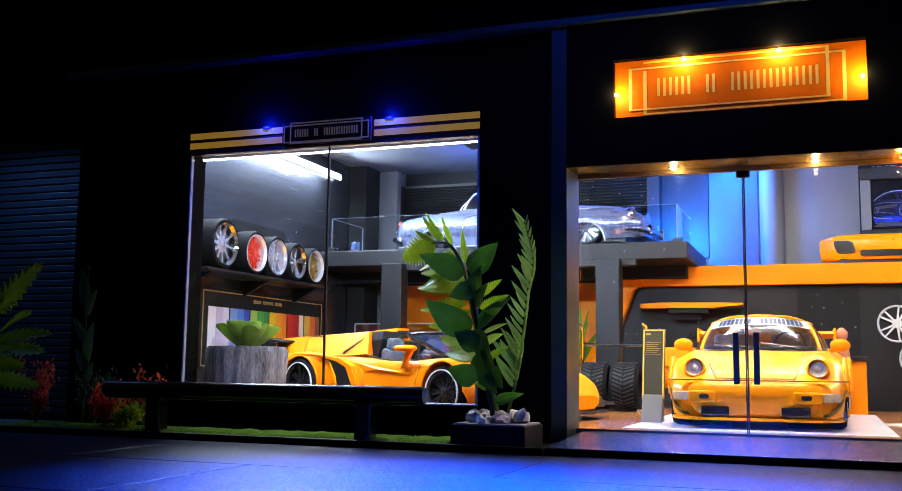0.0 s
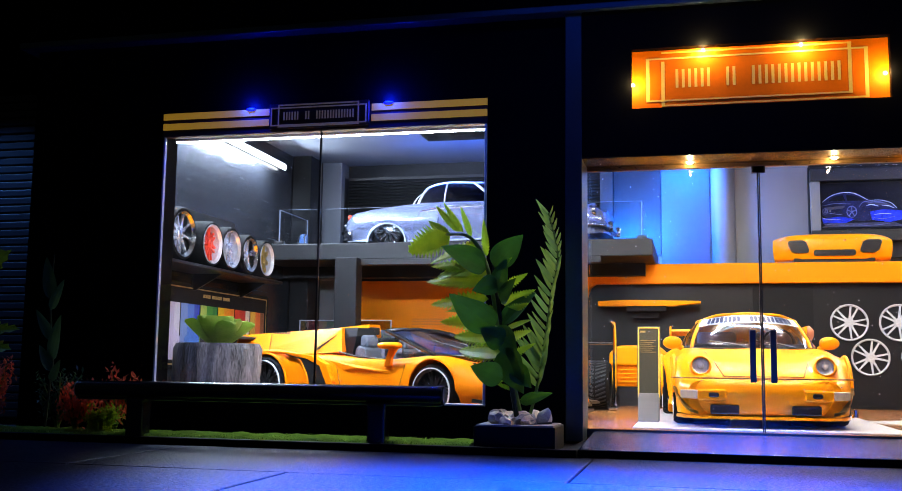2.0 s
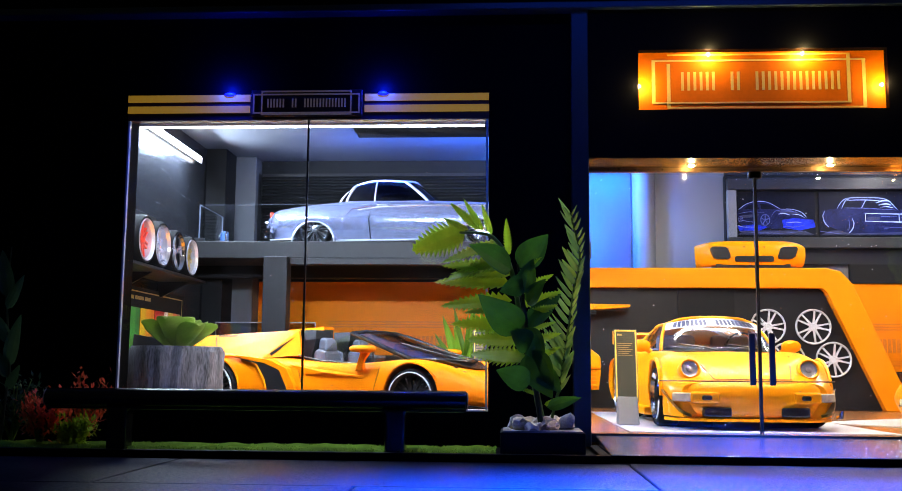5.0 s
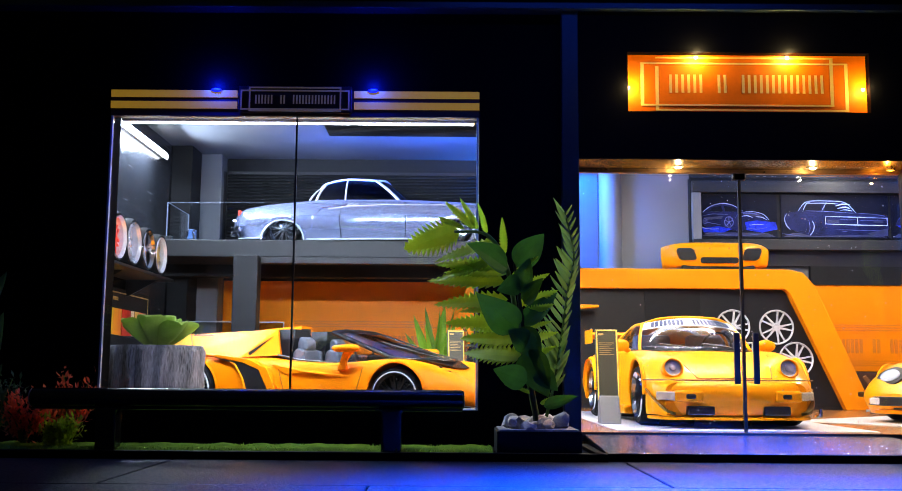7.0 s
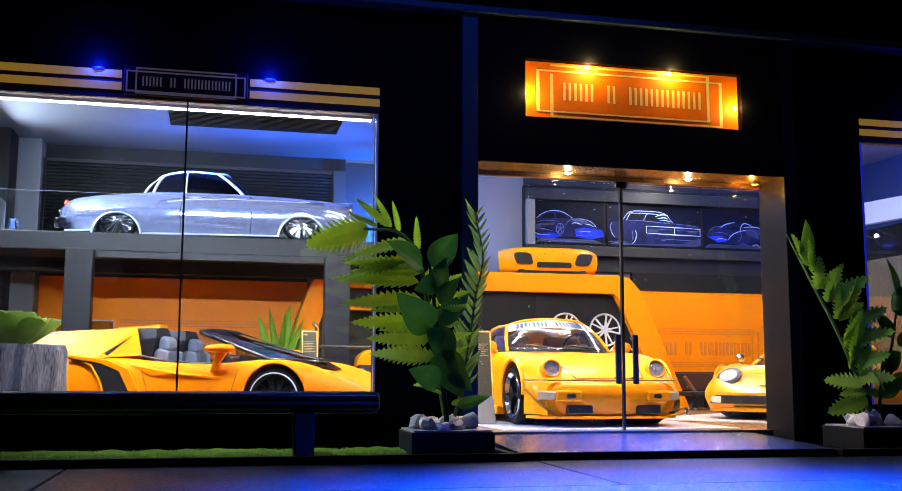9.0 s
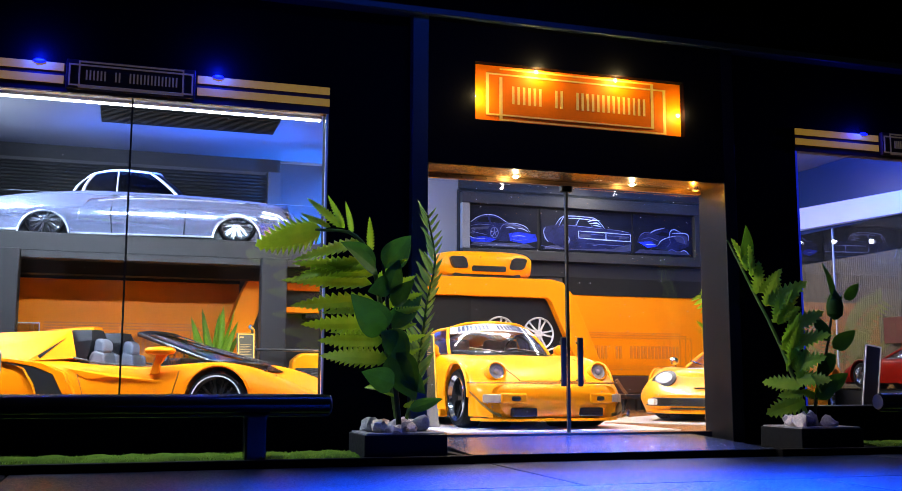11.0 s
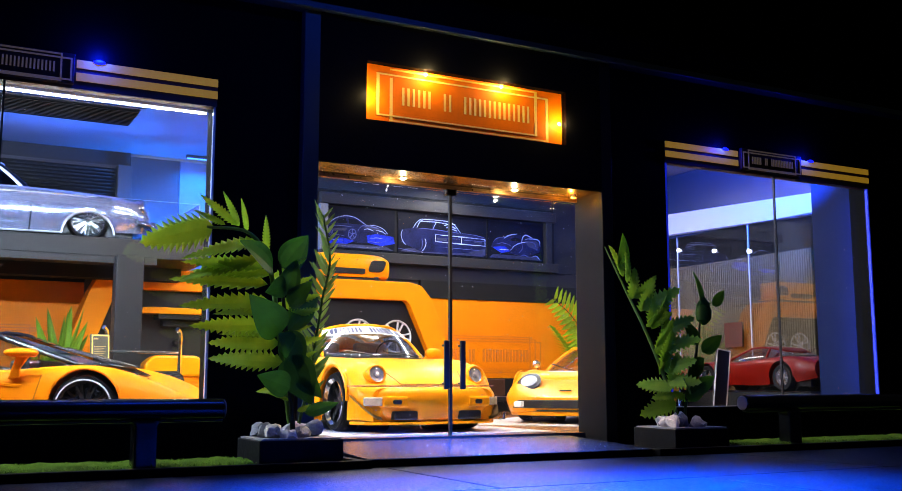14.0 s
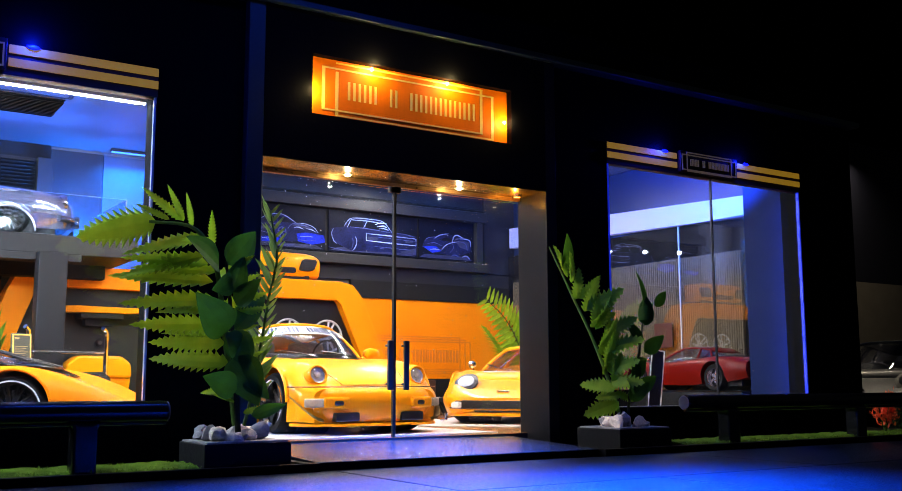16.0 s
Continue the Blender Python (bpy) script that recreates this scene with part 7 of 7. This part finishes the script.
qs = [(0.0, 0, 0.2), (-0.13, 0.12, 0.78), (-0.25, 0.22, 1.19), (-0.36, 0.31, 1.50), (-0.44, 0.38, 1.74), (-0.55, 0.47, 2.06)]
part("stem", tube(B(), [bent(qs, t) for t in np.linspace(0, 1, 22)], 0.022, 8, 0.008), STEM, p2, smooth=True)
ql = part("fern_leaf", blade(0.4, 0.062, 0.03, 0.3, 9), MIDFERN, p2, "green serrated leaflet", place=leaf_at((-0.17, 0.15, .92), (-0.11, .05, 1.3), 0.4))
sprout_big(p2, ql, ((-0.57, 1.53, -0.72, 1.82, .9), (-0.52, 1.48, -0.61, 1.76, 1.2), (-0.47, 1.33, -0.46, 1.62, 1.3), (-0.40, 1.22, -0.36, 1.52, 1.2), (-0.28, 1.06, -0.18, 1.42, 1.1), (-0.30, 1.1, -0.30, 1.36, 1.2), (-0.20, .66, -0.05, 1.05, 1.1), (-0.18, .76, -0.17, 1.06, 1.2), (-0.33, 1.08, -0.24, 1.24, 1.5), (-0.24, .9, -0.16, 1.16, 1.3), (-0.10, .54, -0.42, .56, 1.4), (-0.06, .42, -0.46, .30, 1.5), (-0.08, .48, -0.40, .44, 1.4), (-0.12, .6, -0.02, .86, 1.2)), 0.4, -0.03, 21, 0.07, lean=(0.66, -0.57))
sprout_big(p2, ql, ((-0.24, 1.10, .05, 1.22, 1.3), (-0.18, 1.02, .16, 1.16, 1.3), (-0.16, .88, .16, .95, 1.4), (-0.14, .70, .12, .78, 1.4), (-0.36, 1.24, -0.08, 1.42, 1.2), (-0.42, 1.34, -0.22, 1.55, 1.1), (-0.12, .60, .12, .58, 1.3), (-0.06, .5, .14, .42, 1.3)), 0.4, 0.03, 23, 0.1, lean=(0.7, -0.5))
qd = part("oval_leaf", blade(0.34, 0.085, 0.03, 0.25, 0, 1.15, 12), DARKLEAF, p2, "dark green pointed leaf", place=leaf_at((0.16, -.02, .56), (0.40, -.06, .71), 0.34, 0, 1.1))
rs = [(0.02, -0.02, 0.2), (0.09, -0.02, 0.60), (0.21, -0.02, 0.94), (0.28, -0.02, 1.26)]
sprout_big(p2, qd, ((.24, 1.28, .16, 1.58, .7), (.36, 1.28, .53, 1.42, .9), (.17, .92, .02, 1.16, .8), (.22, .86, .42, 1.01, 1.1), (.10, .74, .24, .80, 1.4), (.08, .68, .26, .76, 1.4), (.1, .58, .04, .82, 1.0), (.06, .5, -.1, .62, 1.1), (.04, .45, .2, .6, 1.2)), 0.34, -0.05, 25, 0.06)
again(qd, p2, leaf_at((-0.42, 0.38, 1.80), (-0.43, 0.36, 2.2), 0.34, 10, 0.9))
part("rose_stem", tube(B(), [bent(rs, t) for t in np.linspace(0, 1, 14)], 0.018, 6, 0.01), DARKSTEM, p2, smooth=True)
bud = lathe(B(), [(0.02, 0), (0.075, 0.05), (0.085, 0.13), (0.06, 0.22), (0.012, 0.30)], (0.32, -0.03, 1.24), "z", 14)
bud = part("bud", bud, DARKLEAF, p2, "closed green bud", smooth=True)
for i in range(5):
    again(qd, p2, toward((0.32, -0.03, 1.24), i * 72, 64, 0, 0.75))

# aloe and fern inside
al = thing("aloe_plant", "green aloe with pointed upright leaves in a dark pot", "plant", at(-1.45, 6.05, 0))
part("pot", lathe(B(), [(0.2, 0), (0.26, 0.5), (0.24, 0.5), (0.2, 0.45)], axis="z", seg=20), TRIM, al, smooth=True)
aa = part("leaf", blade(1.12, 0.085, -0.08, 0.6, 0, 1.3, 10), MIDFERN, al, place=toward((0, 0, 0.48), 0, 78))
for i in range(13):
    again(aa, al, toward((0.03 * math.cos(i), 0.03 * math.sin(i), 0.48), i * 137, 84 - 3.2 * i, 90, 1.0 - 0.03 * i))
fp = thing("palm_plant", "yellow-green palm frond plant beside the classic supercar", "plant", at(7.5, 6.0, 0))
part("pot", lathe(B(), [(0.2, 0), (0.25, 0.45), (0.2, 0.45)], axis="z", seg=18), TRIM, fp, smooth=True)
fpl = None
for k, (yaw, pitch) in enumerate(((150, 62), (200, 50), (90, 70), (20, 55), (260, 60))):
    for i in range(11):
        t = 0.3 + 0.065 * i
        base = Vector((math.cos(radians(yaw)) * math.cos(radians(pitch)) * 1.5 * t, math.sin(radians(yaw)) * math.cos(radians(pitch)) * 1.5 * t, 0.45 + math.sin(radians(pitch)) * 1.5 * t - 0.25 * t * t))
        for s in (-1, 1):
            m = toward(base, yaw + s * 60, 20, 0, 1.0 - 0.5 * t)
            fpl = part("leaflet", blade(0.46, 0.06, -0.03, 0.3, 0, 1.4, 6), FERN, fp, place=m) if fpl is None else again(fpl, fp, m)

fr_ = [(0, 0, .5), (-.08, 0, 1.1), (-.40, 0, 1.65), (-.88, -.05, 2.0)]
part("frond_stem", tube(B(), [bent(fr_, t) for t in np.linspace(0, 1, 16)], 0.016, 6, 0.006), STEM, fp, smooth=True)
for i in range(13):
    q, l = bent(fr_, 0.30 + 0.056 * i), 0.46 * (1.1 - 0.045 * i)
    for s in (-1, 1):
        again(fpl, fp, leaf_at(q, q + Vector((-0.45 + 0.55 * s, -0.2, 0.62 if s > 0 else -0.45)).normalized() * l, 0.46, 12 * s, 1.0))

# ---- front garden ----
for x0, x1, name in ((-6.0, 0.065, "west"), (2.97, 9.1, "east")):
    pn = thing("garden_plinth", "low black kerb board holding a strip of artificial turf", "kerb", at(0, 0, 0), "front kerbs")
    part("front_board", box(B(), x0, x1, -1.25, -1.17, -0.19, -0.085, 0.008), BLACK, pn)
    part("base", box(B(), x0, x1, -1.17, -0.003, -0.19, -0.122), BLACK, pn)
    end = x1 - 0.08 if name == "west" else x0
    part("end_board", box(B(), end, end + 0.08, -1.17, -0.003, -0.122, -0.09, 0.006), BLACK, pn)
    g0, g1 = (x0, -0.85) if name == "west" else (4.1, x1)
    bm = B()
    nx, ny = 90, 12
    grid = [[bm.verts.new((g0 + (g1 - g0) * i / nx, -1.165 + 0.62 * j / ny, -0.118 + 0.05 * min(1, j / 2, (ny - j) / 2) + 0.022 * noise.noise(Vector((i * 0.35, j * 0.6, 3))))) for i in range(nx + 1)] for j in range(ny + 1)]
    for u, w in zip(grid, grid[1:]):
        for i in range(nx):
            bm.faces.new((u[i], u[i + 1], w[i + 1], w[i]))
    tagged(part("turf_bed", bm, GRASS, smooth=60), "strip of green artificial turf under the window", "turf", kind="structure")
    rnd = random.Random(5)
    verts, faces = [], []
    for i in range(5200):
        x, y = rnd.uniform(g0, g1), -1.15 + 0.58 * rnd.random()
        z, h, a = -0.085, rnd.uniform(0.008, 0.03), rnd.uniform(0, math.pi)
        dx, dy = 0.006 * math.cos(a), 0.006 * math.sin(a)
        lx, ly = rnd.uniform(-.02, .02), rnd.uniform(-.02, .02)
        k = len(verts)
        verts += [(x - dx, y - dy, z), (x + dx, y + dy, z), (x + lx, y + ly, z + h)]
        faces.append((k, k + 1, k + 2))
    me = bpy.data.meshes.new("grass")
    me.from_pydata([Vector(q) * S for q in verts], [], faces)
    me.materials.append(TURFBLADE)
    tagged(new("grass", me), "short green blades of artificial grass", "grass", kind="stuff")


def bench(x0, x1, legs):
    bn = thing("tube_bench", "black bench made of a thick round tube on square legs", "bench", at(0, 0, 0), "front benches")
    part("seat_tube", lathe(B(), [(0.06, x0), (0.08, x0 + 0.015), (0.08, x1 - 0.015), (0.06, x1)], (0, -1.06, 0.325), "x", 28), GLOSSBLACK, bn, smooth=30)
    for a, b in ((x0 - 0.006, x0 + 0.004), (x1 - 0.004, x1 + 0.006)):
        part("end_cap", lathe(B(), [(0.064, a), (0.072, (a + b) / 2), (0.064, b)], (0, -1.06, 0.325), "x", 28), MIDGREY, bn, "grey end cap")
    part("under_bar", box(B(), x0 + 0.02, x1 - 0.01, -1.1, -1.02, 0.232, 0.262, 0.012), GLOSSBLACK, bn)
    for a in legs:
        flare = [(a - 0.035, 0.25), (a - 0.01, 0.235), (a, 0.205), (a, -0.122), (a + 0.165, -0.122), (a + 0.165, 0.205), (a + 0.175, 0.235), (a + 0.20, 0.25)]
        part("leg", prism(B(), flare, "y", -1.15, -0.98, 0.018), GLOSSBLACK, bn)
        part("foot_plate", box(B(), a - 0.02, a + 0.17, -1.19, -0.98, -0.122, -0.10), GLOSSBLACK, bn)


bench(-4.63, -1.085, (-4.07, -1.755))
bench(4.19, 8.1, (4.75, 6.88))


def bush(x, y, h, w, leaf, word, seed, n=150):
    bs = thing("garden_bush", "small feathery %s bush in the turf" % word, "bush", at(x, y, -0.1), "front bushes")
    rnd = random.Random(seed)
    bm = B()
    tips = []
    for i in range(9):
        a, r = rnd.uniform(0, math.tau), rnd.uniform(0.2, 1) * w
        tip = Vector((math.cos(a) * r, math.sin(a) * r * 0.7, h * rnd.uniform(0.55, 1)))
        tube(bm, [(0, 0, 0), tip * 0.5 + Vector((0, 0, 0.08)), tip], 0.012, 5, 0.004)
        tips.append(tip)
    part("branch", bm, STEM, bs)
    bm = B()
    for i in range(n * 5):
        tip = tips[i % 9]
        c = tip * rnd.uniform(0.35, 1.02) + Vector((rnd.gauss(0, 0.035), rnd.gauss(0, 0.035), rnd.gauss(0, 0.03)))
        d = Vector((rnd.gauss(0, 1), rnd.gauss(0, 1), rnd.gauss(0.6, 1))).normalized()
        s = d.cross(Vector((0, 0, 1))).normalized() * 0.013
        l = rnd.uniform(0.04, 0.085)
        vs = [bm.verts.new(q) for q in (c, c + d * l * 0.5 + s, c + d * l, c + d * l * 0.5 - s)]
        bm.faces.new(vs)
    part("foliage", bm, leaf, bs)


bush(-4.5, -0.62, 0.62, 0.24, CORAL, "coral red", 1)
bush(-4.75, -0.9, 0.5, 0.22, CORAL, "coral red", 2)
bush(-5.15, -0.6, 0.6, 0.26, DUSKLEAF, "dull green", 3)
bush(-5.75, -0.8, 0.72, 0.26, CORAL, "dull red", 4)
bush(-4.42, -0.95, 0.22, 0.16, FERN, "bright green", 5)
bush(7.9, -0.8, 0.5, 0.22, CORAL, "coral red", 6)
bush(8.4, -0.7, 0.45, 0.25, DUSKLEAF, "dull green", 7)
lp = thing("leafy_plant", "dim leafy plant with serrated fronds at the corner of the building", "plant", at(-5.8, -1.47, -0.15))
part("stem", tube(B(), [(0, 0, 0), (0.03, 0, 0.6), (0.08, 0, 1.5)], 0.03, 6, 0.012), STEM, lp, smooth=True)
ll = part("frond", blade(0.75, 0.11, 0.05, 0.3, 9), MIDFERN, lp, place=leaf_at((0.06, 0, 1.25), (0.74, -0.05, 1.74), 0.75, 20))
sprout(lp, ll, ((.06, 1.15, .86, 1.38, 1.0), (.05, 1.0, .84, 1.16, 1.1), (.05, .92, .80, .98, 1.0), (.04, .85, .70, .80, 1.2), (.03, .75, .62, .66, 1.2), (.07, 1.3, -.5, 1.7, 1.0), (.05, 1.1, -.6, 1.3, 1.0), (.04, .9, -.6, 1.0, 1.1), (.08, 1.45, .2, 2.0, .9), (.02, .6, .5, .5, 1.2), (.02, .6, -.5, .6, 1.2)), 0.75, 0.0, 31, 0.2, 40)
vs = thing("climbing_stem", "thin dim green stem with narrow leaves beside the window", "plant", at(-5.15, -0.8, -0.12))
part("stem", tube(B(), [(0, 0, 0), (0.05, 0, 0.7), (-0.02, 0, 1.3), (0.0, 0, 1.75)], 0.014, 6, 0.006), DARKSTEM, vs, smooth=True)
vl = part("leaf", blade(0.4, 0.06, 0.03, 0.25, 0, 1.3, 10), DUSKLEAF, vs, place=leaf_at((0.04, 0, 0.7), (0.16, -0.03, 1.15), 0.4))
sprout(vs, vl, ((.0, 1.3, -.08, 1.72, 1.0), (.0, 1.2, .14, 1.5, .9), (.03, .9, -.12, 1.2, 1.0), (.04, .6, -.1, .85, 1.2), (.04, .5, .16, .72, 1.1)), 0.4, 0.0, 33, 0.05)

# ---- neighbours in the gloom ----
nb = thing("roller_shutter", "blue-lit ribbed roller shutter of a neighbouring building", "shutter", at(0, 0, 0))
part("frame", box(B(), -9.9, -9.7, 1.0, 1.3, -0.19, 4.2), BLACK, nb)
sl = None
for i in range(40):
    m = at(-8.2, 1.2, -0.1 + i * 0.1)
    sl = part("slat", box(B(), -1.5, 1.5, -0.03, 0.03, 0.0, 0.085, 0.012), DARKGREY, nb, place=m) if sl is None else again(sl, nb, m)
part("frame", box(B(), -6.7, -6.3, 1.0, 1.3, -0.19, 4.2), BLACK, nb)
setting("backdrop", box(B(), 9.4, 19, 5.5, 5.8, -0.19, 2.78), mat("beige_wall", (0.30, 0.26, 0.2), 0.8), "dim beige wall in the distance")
# plain navy board, added to fill in above the beige wall
setting("backdrop_upper", box(B(), 9.4, 19, 5.5, 5.8, 2.78, 6), mat("night_blue_wall", (0.006, 0.007, 0.02), 0.7), "plain dark navy board filling in above the beige wall")

# ---- screen wall in the east wing ----
ew = thing("screen_wall", "fluted batten wall, warm reflection in its beige, behind tinted acrylic with white light band", "partition", at(0, 0, 0))
# the room's warm reflection in the acrylic is put into the batten colour
bat = None
for i in range(128):
    m = at(8.66, 2.0 + i * 0.046, 0)
    bat = part("batten", box(B(), -0.03, 0.03, -0.013, 0.013, 0, 2.55, 0.004), mat("beige_batten", (0.55, 0.43, 0.22), 0.5), ew, place=m) if bat is None else again(bat, ew, m)
part("backing", box(B(), 8.70, 8.745, 1.9, 7.9, 0, 3.1), TRIM, ew)
# the blue wash over this panel is mixed into its own colour
part("upper_panel", box(B(), 8.70, 8.745, 0.4, 7.9, 3.1, 4.24), mat("satin_blue_grey", (0.010, 0.022, 0.075), 0.3), ew, "satin upper panel with the blue wash in its colour")
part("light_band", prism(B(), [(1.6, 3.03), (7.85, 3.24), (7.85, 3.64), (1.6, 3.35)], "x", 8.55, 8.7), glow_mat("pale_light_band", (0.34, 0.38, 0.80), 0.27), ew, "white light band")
SMOKE = glass_mat("smoked_acrylic", (0.55, 0.55, 0.6), 0.10)
for a, b in ((1.6, 3.15), (3.17, 4.85), (4.87, 7.85)):
    p = part("acrylic_sheet", box(B(), 8.52, 8.535, a, b, 0.02, 3.06), SMOKE, ew)
    p.visible_shadow = False
for y in (3.16, 4.86):
    part("sheet_edge", box(B(), 8.515, 8.54, y - 0.01, y + 0.01, 0.02, 3.06), EDGE, ew)
rt = tagged(part("wall_return", box(B(), 7.54, 7.66, 0.3, 0.95, 0, 4.25), RETURN), "grey wall return beside the window, blue light put into its colour", "wall", kind="structure")
# lamps mirrored in the acrylic, stood in for by small glowing bulbs
for y, z in ((3.14, 2.62), (3.93, 2.72), (4.81, 2.83), (5.7, 2.93)):
    s = thing("wall_spotlight", "small glowing dot standing in for a lamp mirrored in the acrylic", "lamp", at(8.515, y, z), "screen wall spotlights")
    part("bulb", lathe(B(), [(0.03, 0.0), (0.03, -0.02), (0.012, -0.035)], axis="x", seg=14), LED, s)
ps = thing("square_sign", "small red square wall sign", "sign", at(8.5, 3.55, 1.3))
part("plate", box(B(), 0, 0.015, -0.2, 0.2, -0.2, 0.2, 0.004), mat("dull_red", (0.06, 0.012, 0.008), 0.5), ps)
part("mark", frame_lines(B(), -0.06, 0.06, -0.1, 0.1, 0.03, -0.004, 0.0), MAROON, ps, place=pose(0, 0, 0, 0, 0, -90))

# small ornament at the corner of the platform
orn = thing("display_ornament", "small chrome and blue engine part on the platform corner", "ornament", at(-5.2, 5.9, 2.5))
part("base", box(B(), -0.1, 0.1, -0.07, 0.07, 0, 0.05, 0.01), TRIM, orn)
part("block", box(B(), -0.06, 0.06, -0.05, 0.05, 0.05, 0.2, 0.015), mat("blue_enamel", (0.12, 0.25, 0.6), 0.3), orn)
for x in (-0.04, 0.04):
    part("pipe", tube(B(), [(x, -0.04, 0.18), (x, -0.09, 0.15), (x * 1.5, -0.1, 0.05)], 0.018), CHROME, orn)
